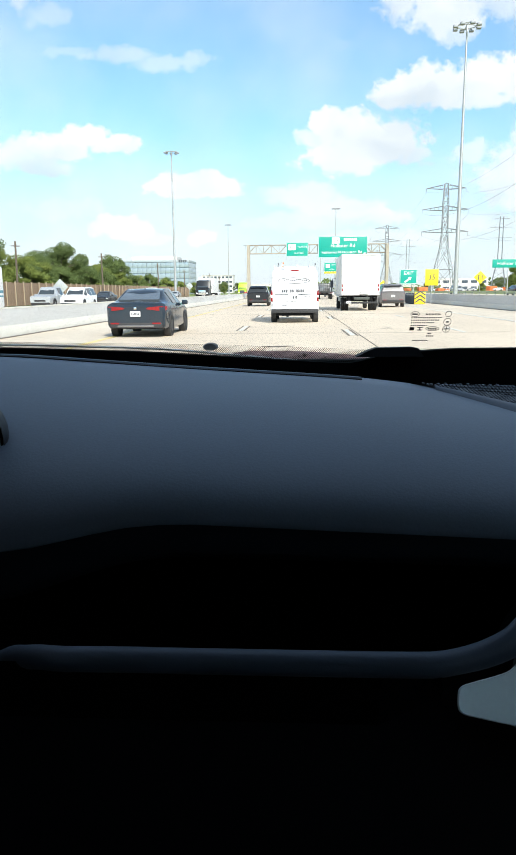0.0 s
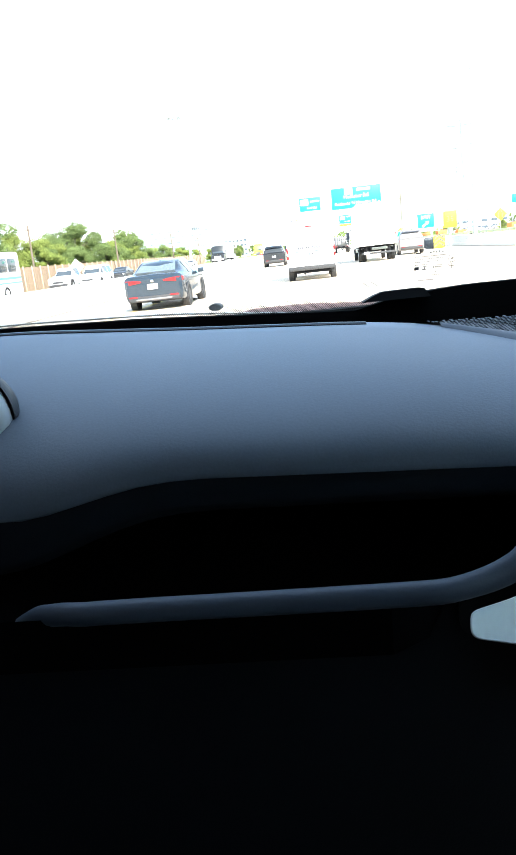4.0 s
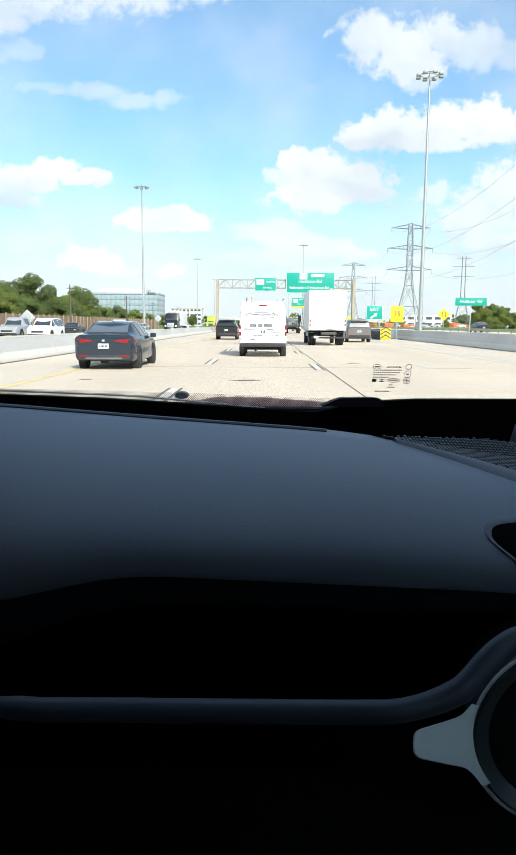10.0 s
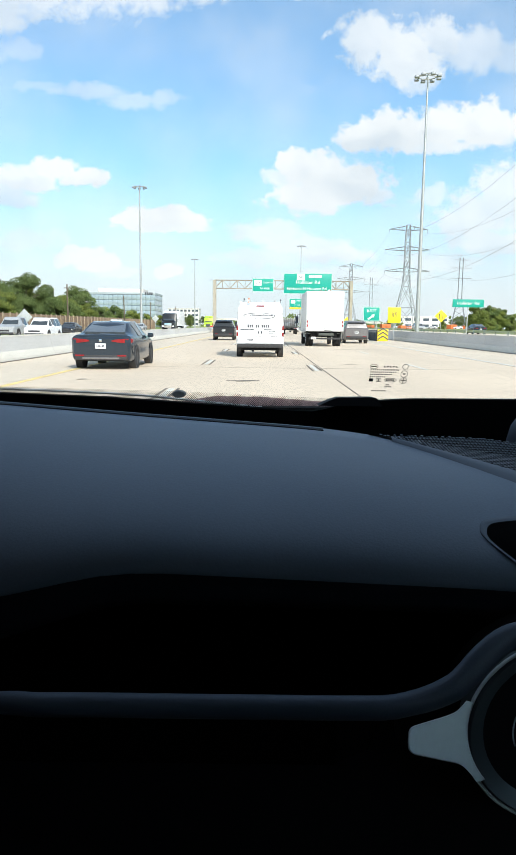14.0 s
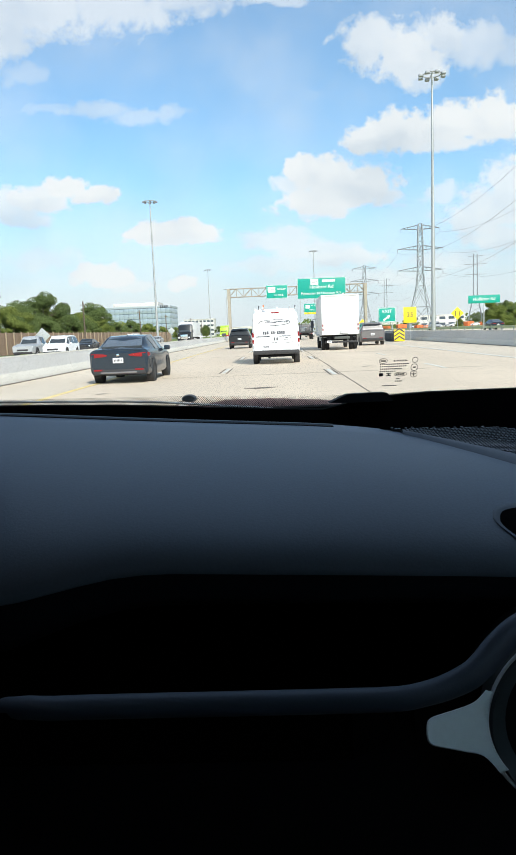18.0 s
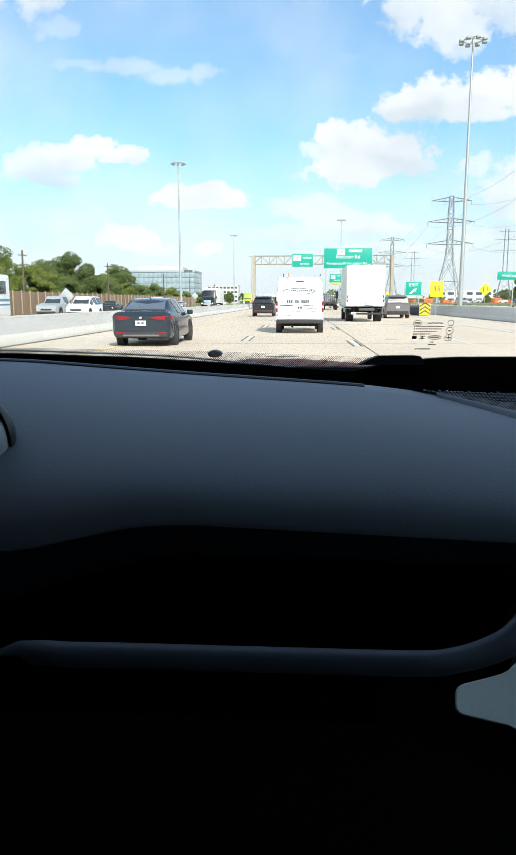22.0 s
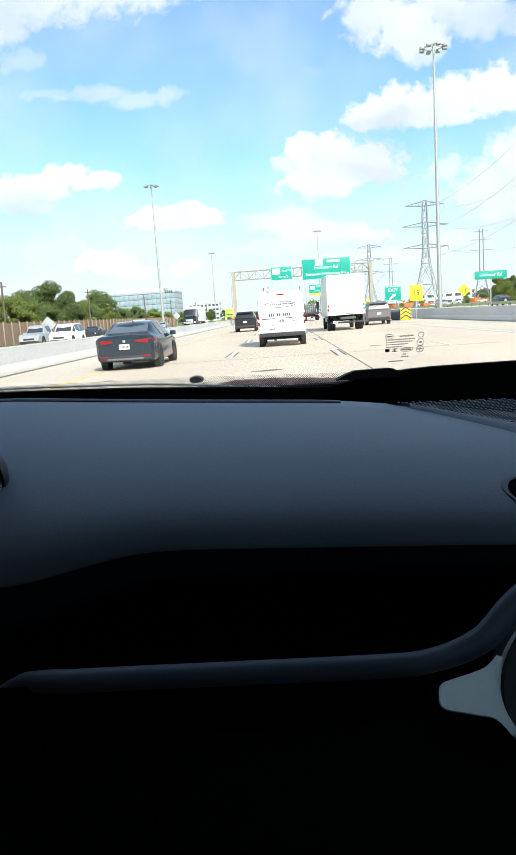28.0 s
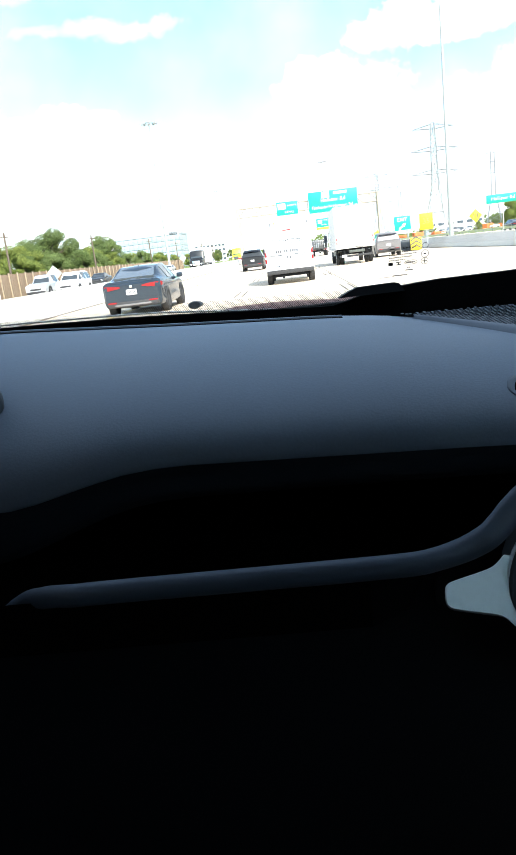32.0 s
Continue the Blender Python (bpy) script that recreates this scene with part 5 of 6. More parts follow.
def box_truck(at):
    t = thing("box_truck", "white box truck with a roll-up door and dark underframe", "truck")
    bm = B()
    box(bm, (0, 3.1, 2.30), (2.44, 6.2, 2.60), .03)
    bx = part("cargo_box", bm, TRUCK_WHITE, t, "white cargo box")
    bm = B()
    box(bm, (0, -.012, 2.27), (2.14, .03, 2.36), .01)
    door = part("roll_door", bm, VAN_WHITE, bx, "white ribbed roll-up door")
    for i in range(7):
        bm = B()
        box(bm, (0, -.031, 1.25 + .335 * i), (2.12, .012, .012))
        part("door_seam", bm, SILVER_PAINT, door)
    bm = B()
    box(bm, (.0, -.06, 1.18), (.12, .05, .09), .01)
    part("latch", bm, GALV, door)
    bm = B()
    box(bm, (0, -.03, 3.52), (2.30, .04, .05), .01)
    part("door_header", bm, mat("pale_trim", (0.55, 0.55, 0.53), 0.6), bx)
    for s in (-1, 1):
        bm = B()
        box(bm, (s * 1.15, -.02, 2.30), (.14, .05, 2.58), .015)
        part("corner_post", bm, TRUCK_WHITE, bx)
        for z in (1.36, 1.62):
            bm = B()
            box(bm, (s * 1.15, -.055, z), (.075, .03, .17), .02)
            part("tail_lamp", bm, TAIL, bx, "oval red tail lamp")
        bm = B()
        box(bm, (s * 1.225, 3.1, .99), (.02, 6.1, .10), .005)
        part("side_rail", bm, GALV, bx)
        bm = B()
        for k in range(12):
            box(bm, (s * 1.222, .4 + .5 * k, 2.3), (.012, .03, 2.5))
        part("side_seam", bm, mat("pale_seam", (0.68, 0.68, 0.66), 0.6), bx)
        bm = B()
        box(bm, (s * 1.12, -.25 + 1.0, .62), (.05, .02, .60), .005)
        part("mud_flap", bm, TYRE, t)
    for i, x in enumerate((-.3, 0, .3)):
        bm = B()
        box(bm, (x, -.02, 3.63), (.10, .04, .035), .01)
        part("marker_lamp", bm, TAIL, bx)
    bm = B()
    for s in (-1, 1):
        box(bm, (s * .42, 3.0, .88), (.12, 6.0, .20), .01)
        box(bm, (s * .72, .05, .72), (.06, .10, .42), .01)
    for y in (.4, 1.6, 3.0, 4.4):
        box(bm, (0, y, .92), (2.2, .10, .10), .01)
    box(bm, (0, .45, .80), (1.7, .3, .34), .03)
    fr = part("underframe", bm, BLACK, t, "dark steel underframe")
    bm = B()
    box(bm, (0, .0, .53), (2.1, .10, .12), .015)
    part("underride_bar", bm, BUMPER, fr)
    bm = B()
    box(bm, (.1, .12, .80), (1.0, .30, .16), .02), tube(bm, (.45, .02, .6), (.45, .02, 1.04), .03, n=8), tube(bm, (.5, .0, 1.03), (-.05, .0, 1.06), .02, n=8)
    part("lift_gear", bm, mat("worn_steel", (0.09, 0.10, 0.09), 0.6, 0.3, var=0.3), fr)
    bm = B()
    box(bm, (-.74, -.06, .56), (.31, .012, .155), .004)
    pl = part("plate", bm, PLATE, t, "white plate")
    bm = B()
    for i in range(6):
        box(bm, (-.84 + .04 * i, -.07, .56), (.024, .006, .065))
    part("plate_mark", bm, INK, pl)
    for s in (-1, 1):
        for dx in (0, .26):
            wheel(t, s * (1.06 - dx), 1.35, .42, .24, s)
        wheel(t, s * .98, 6.95, .42, .26, s)
    # cab
    bm = B()
    loft(bm, [[(-w, y, z0), (w, y, z0), (w, y, 1.45), (w * .9, y, z1), (-w * .9, y, z1), (-w, y, 1.45)] for y, w, z0, z1 in ((6.3, 1.02, .55, 2.35), (7.3, 1.02, .50, 2.38), (7.8, 1.0, .50, 2.05), (8.05, .95, .52, 1.55))])
    cab = part("cab", bm, TRUCK_WHITE, t, "white low cab", smooth=50)
    for s in (-1, 1):
        bm = B()
        slab(bm, [(s * 1.03, 6.5, 1.5), (s * 1.03, 7.5, 1.5), (s * .96, 7.35, 2.2), (s * .95, 6.5, 2.2)], .03)
        part("side_window", bm, CAR_GLASS, cab)
        bm = B()
        tube(bm, (s * 1.0, 7.5, 2.22), (s * 1.42, 7.45, 2.16), .018, n=6), tube(bm, (s * 1.42, 7.45, 2.16), (s * 1.42, 7.45, 1.25), .018, n=6), tube(bm, (s * 1.42, 7.45, 1.25), (s * 1.0, 7.5, 1.18), .018, n=6)
        arm = part("mirror_arm", bm, INK, cab)
        bm = B()
        box(bm, (s * 1.46, 7.43, 1.80), (.24, .09, .52), .03)
        part("mirror_head", bm, INK, arm)
        bm = B()
        box(bm, (s * 1.0, 6.9, .70), (.06, .9, .30), .02)
        part("step", bm, BUMPER, cab)
    bm = B()
    slab(bm, [(-.9, 7.84, 1.55), (.9, 7.84, 1.55), (.84, 7.62, 2.25), (-.84, 7.62, 2.25)], .03)
    part("windscreen", bm, CAR_GLASS, cab)
    t.matrix_basis = pose(*at, 0)
    return t


box_truck((4.3, 46.0))


def stake_truck(at):
    t = thing("stake_truck", "dark open-bed work truck with high stake sides", "truck")
    bm = B()
    box(bm, (0, 2.6, 1.05), (2.2, 5.2, .16), .02)
    part("bed", bm, BUMPER, t)
    dk = mat("dark_green_steel", (0.05, 0.055, 0.05), 0.6, var=0.25, scale=2)
    for s in (-1, 1):
        for k in range(6):
            bm = B()
            box(bm, (s * 1.08, .15 + k * .98, 1.75), (.07, .09, 1.30), .01)
            part("stake", bm, dk, t)
        for z in (1.25, 1.55, 1.85, 2.15, 2.38):
            bm = B()
            box(bm, (s * 1.09, 2.6, z), (.04, 5.1, .15), .01)
            part("side_board", bm, dk, t)
    for i in range(7):
        bm = B()
        box(bm, (-.96 + .32 * i, .05, 1.75), (.06, .06, 1.25), .01)
        part("tail_bar", bm, dk, t)
    for z in (1.2, 2.35):
        bm = B()
        box(bm, (0, .03, z), (2.2, .06, .10), .01)
        part("tail_rail", bm, dk, t)
    for i, (x, z, s) in enumerate(((-.5, 1.5, .8), (.35, 1.45, .7), (0, 1.7, .5))):
        bm = B()
        box(bm, (x, 1.2 + i, z), (s, 1.0, s * .9), .06)
        part("load_crate", bm, GREY_PAINT if i % 2 else LATTICE, t)
    bm = B()
    box(bm, (0, 6.2, 1.45), (2.0, 1.6, 1.7), .15)
    part("cab", bm, GREY_PAINT, t)
    bm = B()
    box(bm, (0, .1, .75), (1.9, .2, .2), .02), box(bm, (-.4, 3, .85), (.12, 6, .2)), box(bm, (.4, 3, .85), (.12, 6, .2))
    part("underframe", bm, BLACK, t)
    for s in (-1, 1):
        wheel(t, s * .95, 1.4, .42, .4, s), wheel(t, s * .92, 6.3, .42, .28, s)
        bm = B()
        box(bm, (s * .85, -.02, .92), (.22, .05, .12), .02)
        part("tail_lamp", bm, TAIL, t)
    t.matrix_basis = pose(*at, 0)


stake_truck((4.7, 108))
car("black_suv", "glossy black suv seen from behind", BLACK_PAINT, "suv", (-3.2, 62))
car("grey_suv", "grey-brown suv with a dark rear window", GREY_PAINT, "suv", (7.65, 55))
car("dark_sedan", "dark blue-grey sedan with glossy paint and red tail lamps", BLUE_PAINT, "sedan", (-4.65, 20.6))

# ---------------------------------------------------------------- signs, gantries, masts
def sign_panel(parent, c, w, h, green=True, name="panel", material=None, border=True):
    bm = B()
    box(bm, c, (w, 0.05, h), 0.012)
    p = part(name, bm, material or (SIGN_GREEN if green else SIGN_YELLOW), parent)
    if border:
        bm = B()
        t, y = 0.045 if w > 1.5 else 0.03, c[1] - 0.029
        ins = t * 1.2
        for s in (-1, 1):
            box(bm, (c[0], y, c[2] + s * (h / 2 - ins)), (w - 2 * ins, 0.006, t))
            box(bm, (c[0] + s * (w / 2 - ins), y, c[2]), (t, 0.006, h - 2 * ins))
        part("border", bm, SIGN_WHITE if green else INK, p)
    return p


def put_words(p, text, size, x, y, z, material=None, name="lettering"):
    words(text, size, material or SIGN_WHITE, p, Matrix.Translation((x, y, z)) @ FACE_BACK, name)


def truss(parent, x0, x1, y, z0, z1, material, n):
    bm = B()
    for dy in (-0.45, 0.45):
        for z in (z0, z1):
            tube(bm, (x0, y + dy, z), (x1, y + dy, z), 0.07, n=6)
    part("chord_set", bm, material, parent)
    step = (x1 - x0) / n
    for i in range(n):
        bm = B()
        a, b = x0 + i * step, x0 + (i + 1) * step
        up = i % 2
        for dy in (-0.45, 0.45):
            tube(bm, (a, y + dy, z1 if up else z0), (b, y + dy, z0 if up else z1), 0.045, n=5)
            tube(bm, (a, y + dy, z0), (a, y + dy, z1), 0.04, n=5)
        tube(bm, (a, y - 0.45, z1), (b, y + 0.45, z1), 0.035, n=5)
        part("brace", bm, material, parent)


def gantry():
    g = thing("overhead_gantry", "weathered steel gantry across the road with green signs", "sign gantry")
    y, BX, SX = 122.0, 8.15, 0.45
    for x in (-7.9, 15.7):
        bm = B()
        for dy in (-0.55, 0.55):
            loft(bm, [[(x - .24, y + dy - .16, z), (x + .24, y + dy - .16, z), (x + .24, y + dy + .16, z), (x - .24, y + dy + .16, z)] for z in (0, 9.0)])
        for k in range(8):
            tube(bm, (x, y - .5, .6 + k * 1.0), (x, y + .5, 1.5 + k * 1.0), .05, n=5)
        box(bm, (x, y, .3), (1.0, 2.0, .6), .05)
        part("post", bm, GANTRY, g)
    truss(g, -7.9, 15.7, y, 7.6, 9.0, GANTRY, 18)
    p = sign_panel(g, (BX, y - .75, 8.5), 8.3, 3.5)
    q = lambda t, s, x, z: put_words(p, t, s, x, y - .785, z)
    bm = B()
    for i in range(7):
        box(bm, (BX + .3 + .32 * i, y - .785, 9.72), (.24, .01, .42))
    part("unread_mark", bm, SIGN_WHITE, p)
    q("Hollister Rd", .84, BX, 8.72)
    q("Fairbanks N Houston Rd", .68, BX - .15, 7.65)
    bm = B()
    box(bm, (BX - 1.2, y - .785, 9.58), (1.3, .012, 1.0), .004)
    shield = part("route_shield", bm, SIGN_WHITE, p)
    put_words(shield, "249", .58, BX - 1.2, y - .795, 9.56, INK)
    bm = B()
    loft(bm, [[(BX + q_, yy, z_) for q_, z_ in ((3.30, 7.12), (3.50, 6.96), (3.75, 7.22), (3.83, 7.12), (3.87, 7.56), (3.43, 7.50), (3.55, 7.40))] for yy in (y - .79, y - .78)])
    part("arrow", bm, SIGN_WHITE, p)
    p2 = sign_panel(g, (SX, y - .75, 8.2), 3.7, 2.3)
    put_words(p2, "NORTH", .44, SX + .85, y - .785, 8.6)
    put_words(p2, "3/4 MILE", .46, SX + .3, y - .785, 7.6)
    bm = B()
    box(bm, (SX - .9, y - .785, 8.57), (1.3, .012, .95), .004)
    sh = part("route_shield", bm, SIGN_WHITE, p2)
    put_words(sh, "249", .5, SX - .9, y - .795, 8.55, INK)
    for x in (BX - 3.6, BX, BX + 3.6, SX - 1.3, SX + 1.3):
        bm = B()
        box(bm, (x, y - .62, 8.4), (.08, .16, 3.2 if x > 3 else 2.2), .01)
        part("hanger", bm, GANTRY, g)


gantry()


def gantry_far():
    g = thing("cantilever_gantry", "grey steel cantilever gantry with a green exit sign", "sign gantry")
    y = 250.0
    bm = B()
    tube(bm, (23, y, 0), (23, y, 9.6), .38, .32, 16), box(bm, (23, y, .3), (1.2, 1.2, .6), .05)
    part("post", bm, GALV, g)
    truss(g, 10.2, 23, y, 8.0, 9.4, GALV, 10)
    p = sign_panel(g, (12.8, y - .7, 9.3), 5.0, 3.0)
    put_words(p, "NORTH", .62, 14.0, y - .74, 10.1)
    put_words(p, "1/4 MILE", .56, 13.0, y - .74, 8.55)
    bm = B()
    box(bm, (11.6, y - .735, 9.7), (1.5, .012, 1.15), .004)
    sh = part("route_shield", bm, SIGN_WHITE, p)
    put_words(sh, "249", .6, 11.6, y - .745, 9.7, INK)
    e = sign_panel(g, (12.8, y - .7, 7.45), 5.0, .7, False, "exit_panel")
    put_words(e, "EXIT   ONLY", .5, 12.8, y - .74, 7.45, INK)


gantry_far()


def exit_sign():
    g = thing("exit_sign", "green exit sign with a white arrow on two steel posts", "road sign")
    x, y = 12.75, 80.0
    for dx in (-.62, .62):
        bm = B()
        box(bm, (x + dx, y + .08, 1.7), (.09, .09, 3.4), .008)
        part("post", bm, GALV, g)
    p = sign_panel(g, (x, y, 2.75), 1.95, 1.65)
    put_words(p, "EXIT", .52, x, y - .032, 3.12)
    bm = B()
    loft(bm, [[(x - .48, yy, 2.20), (x - .30, yy, 2.08), (x + .12, yy, 2.42), (x + .20, yy, 2.30), (x + .36, yy, 2.72), (x - .06, yy, 2.66), (x + .02, yy, 2.56)] for yy in (y - .034, y - .026)])
    part("arrow", bm, SIGN_WHITE, p)


exit_sign()


def crash_cushion():
    g = thing("crash_cushion", "row of black crash cushion modules with a yellow chevron nose", "crash cushion")
    x, y = 11.3, 64.0
    for k in range(6):
        bm = B()
        loft(bm, [[(x + w * math.cos(a), y + .5 + k * .92 + .42 * math.sin(a), z) for a in [i * math.tau / 16 for i in range(16)]] for z, w in ((0.02, .44), (.1, .50), (.5, .47), (.92, .50), (1.0, .44))])
        part("module", bm, CUSHION, g)
        bm = B()
        box(bm, (x, y + .98 + k * .92, .52), (1.1, .05, .86), .01)
        part("divider", bm, mat("cushion_steel", (0.12, 0.13, 0.14), 0.5, 0.3, var=0.2), g)
    bm = B()
    box(bm, (x, y, .58), (.98, .05, 1.06), .03)
    nose = part("nose_panel", bm, SIGN_YELLOW, g, "yellow nose panel")
    for k in range(3):
        bm = B()
        z = .22 + .34 * k
        for s in (-1, 1):
            loft(bm, [[(x, yy, z + .20), (x + s * .46, yy, z - .12), (x + s * .46, yy, z + .02), (x, yy, z + .34)] for yy in (y - .036, y - .028)])
        part("chevron", bm, INK, nose)
    bm = B()
    box(bm, (x, y + 2.8, .01), (1.3, 6.2, .02))
    part("pad", bm, SHOULDER, g)


crash_cushion()


def post_sign(name, label, x, y, z, w, h, kind, base=0.0):
    g = thing(name, label, "road sign")
    bm = B()
    box(bm, (x, y + .06, (z + base) / 2), (.07, .07, z - base), .006)
    part("post", bm, GALV, g)
    bm = B()
    m = Matrix.Translation((x, y, z)) @ (Matrix.Rotation(radians(45), 4, "Y") if kind == "diamond" else Matrix())
    box(bm, (0, 0, 0), (w, .03, h), .01, m)
    p = part("panel", bm, SIGN_GREEN if "green" in label else (mat("sign_back", (0.50, 0.52, 0.52), 0.5, 0.3, var=0.1) if "white" in label else SIGN_YELLOW), g)
    return g, p


g, p = post_sign("speed_sign", "yellow advisory speed sign on a steel post", 13.05, 68, 2.45, 1.25, 1.5, "plate")
words("35", .7, INK, p, Matrix.Translation((13.05, 67.975, 2.45)) @ FACE_BACK)
g, p = post_sign("street_name_sign", "green street name sign on a tall post behind the wall", 16.6, 56, 3.25, 2.5, .62, "plate")
words("Hollister Rd", .36, SIGN_WHITE, p, Matrix.Translation((16.6, 55.975, 3.25)) @ FACE_BACK)
g, p = post_sign("warning_sign", "yellow diamond warning sign on a post", 30.5, 118, 3.2, 1.5, 1.5, "diamond")
bm = B()
for dx in (-.3, .3):
    box(bm, (30.5 + dx, 117.97, 3.15), (.12, .012, .9)), box(bm, (30.5 + dx * .8, 117.97, 3.55), (.22, .012, .12))
part("arrow_mark", bm, INK, p)
post_sign("warning_sign", "yellow diamond warning sign on a post", 20.5, 165, 2.6, 1.3, 1.3, "diamond")
post_sign("diamond_sign", "pale white diamond sign seen from behind", -31.0, 92, 2.1, 1.5, 1.5, "diamond")
post_sign("diamond_sign", "pale white diamond sign seen from behind", -28.5, 190, 2.8, 1.4, 1.4, "diamond")


def mast(x, y, h, group="high-mast lights"):
    g = thing("light_mast", "tall tapered steel light mast with a ring of lamps", "light mast", group)
    bm = B()
    tube(bm, (0, 0, 0), (0, 0, h), .27, .09, 14), tube(bm, (0, 0, 0), (0, 0, .5), .42, .36, 14)
    part("pole", bm, GALV, g)
    bm = B()
    for k in range(12):
        a, b = k * math.tau / 12, (k + 1) * math.tau / 12
        tube(bm, (1.05 * math.cos(a), 1.05 * math.sin(a), h - .25), (1.05 * math.cos(b), 1.05 * math.sin(b), h - .25), .06, n=5)
    for k in range(4):
        a = k * math.tau / 4
        tube(bm, (0, 0, h - .1), (1.05 * math.cos(a), 1.05 * math.sin(a), h - .25), .05, n=5)
    part("ring", bm, GALV, g)
    for k in range(8):
        a = k * math.tau / 8 + .2
        bm = B()
        box(bm, (1.35 * math.cos(a), 1.35 * math.sin(a), h - .38), (.5, .5, .28), .08)
        part("lamp_head", bm, LATTICE, g)
    g.matrix_basis = pose(x, y, -0.1)
    return g


m0 = mast(18.9, 84, 30)
for x, y in ((14.5, 255), (-25.5, 150), (-29.0, 310), (-31, 450), (17, 470)):
    copy_thing(m0, pose(x, y, -0.1))


# ---------------------------------------------------------------- power line
def pylon(h):
    g = thing("lattice_pylon", "grey lattice steel transmission tower with three crossarms", "pylon", "power line towers")
    lv = [(0, 5.2), (.22, 3.3), (.42, 1.6), (.56, 1.15), (.70, 1.1), (.84, 1.05), (1.0, .75)]
    co = [(-1, -1), (1, -1), (1, 1), (-1, 1)]
    for (f0, w0), (f1, w1) in zip(lv, lv[1:]):
        bm = B()
        for i in range(4):
            a, b = co[i], co[(i + 1) % 4]
            p0, p1 = Vector((a[0] * w0, a[1] * w0, f0 * h)), Vector((a[0] * w1, a[1] * w1, f1 * h))
            q0, q1 = Vector((b[0] * w0, b[1] * w0, f0 * h)), Vector((b[0] * w1, b[1] * w1, f1 * h))
            tube(bm, p0, p1, .17, n=4), tube(bm, p0, q1, .09, n=4), tube(bm, q0, p1, .09, n=4), tube(bm, p1, q1, .08, n=4)
        part("tower_panel", bm, LATTICE, g)
    for f, r in ((.56, 9.5), (.76, 9.5), (.95, 8.0)):
        bm = B()
        for s in (-1, 1):
            tip = Vector((s * r, 0, f * h + .4))
            for dy in (-1, 1):
                tube(bm, (s * 1.1, dy, f * h), tip, .11, n=4), tube(bm, (s * 1.1, dy, f * h + 1.7), tip, .11, n=4)
            for k in range(1, 5):
                q = k / 5
                x = s * (1.1 + (r - 1.1) * q)
                z = f * h + .4 * q
                tube(bm, (x, 0, z), (x, 0, f * h + 1.7 - 1.3 * q), .06, n=4)
            tube(bm, tip, tip + Vector((0, 0, -1.6)), .09, n=5)
        part("crossarm", bm, LATTICE, g)
    return g


def frame_tower(h):
    g = thing("lattice_tower", "slim pale steel tower on spread legs", "pylon", "far power line towers")
    bm = B()
    for s in (-1, 1):
        for dy in (-.8, .8):
            tube(bm, (s * 4.6, dy, 0), (s * 1.1, dy * .6, h * .45), .17, n=4), tube(bm, (s * 1.1, dy * .6, h * .45), (s * .9, dy * .5, h), .15, n=4)
        for k in range(9):
            z0, z1 = h * (.45 + .06 * k), h * (.51 + .06 * k)
            tube(bm, (s * 1.0, -.5, z0), (s * 1.0, .5, z1), .06, n=4)
    for k in range(5):
        f = k / 5
        w0, w1 = 4.6 - 3.5 * f, 4.6 - 3.5 * (f + .2)
        tube(bm, (-w0, 0, f * h * .45), (w1, 0, (f + .2) * h * .45), .08, n=4), tube(bm, (w0, 0, f * h * .45), (-w1, 0, (f + .2) * h * .45), .08, n=4)
    part("legs", bm, LATTICE, g)
    for f, r in ((.72, 6), (.86, 6), (.97, 4)):
        bm = B()
        tube(bm, (-r, 0, f * h), (r, 0, f * h), .12, n=4)
        part("crossarm", bm, LATTICE, g)
    return g


PY = pylon(44)
PY.matrix_basis = pose(62, 300, -0.3)
for y in (485, 670, 860):
    copy_thing(PY, pose(62, y, -0.3))
FT = frame_tower(40)
FT.matrix_basis = pose(112, 395, -0.3)
for x, y in ((88, 560), (80, 700), (70, 800), (150, 330)):
    copy_thing(FT, pose(x, y, -0.3))


def wires():
    g = thing("power_lines", "thin dark sagging power lines between the towers", "power line")
    for f, r in ((.56, 9.5), (.76, 9.5), (.95, 8.0)):
        for s in (-1, 1):
            bm = B()
            ys = (115, 300, 485, 670, 860)
            for a, b in zip(ys, ys[1:]):
                pts = [Vector((62 + s * r, a + (b - a) * t / 10, f * 44 - 1.5 - 7 * (1 - (2 * t / 10 - 1) ** 2))) for t in range(11)]
                for p, q in zip(pts, pts[1:]):
                    tube(bm, p, q, .035, n=3, caps=False)
            part("wire", bm, LATTICE, g)


wires()


def pole(x, y, h, lean=0.0):
    g = thing("utility_pole", "dark wooden utility pole", "utility pole", "utility poles")
    bm = B()
    tube(bm, (0, 0, 0), (0, 0, h), .16, .11, 8)
    part("shaft", bm, POLE_WOOD, g)
    bm = B()
    box(bm, (0, 0, h - .6), (1.1, .10, .12), .01)
    part("crossbar", bm, POLE_WOOD, g)
    g.matrix_basis = pose(x, y, -.3, 0, lean, 0)
    return g


P0 = pole(-33, 120, 8.2)
for x, y, l in ((-32, 165, -1), (-33, 210, 0), (-32, 262, 1.5), (-34, 320, -1), (-60, 240, 0), (-36, 90, 1)):
    copy_thing(P0, pose(x, y, -.3, 0, l, 20))


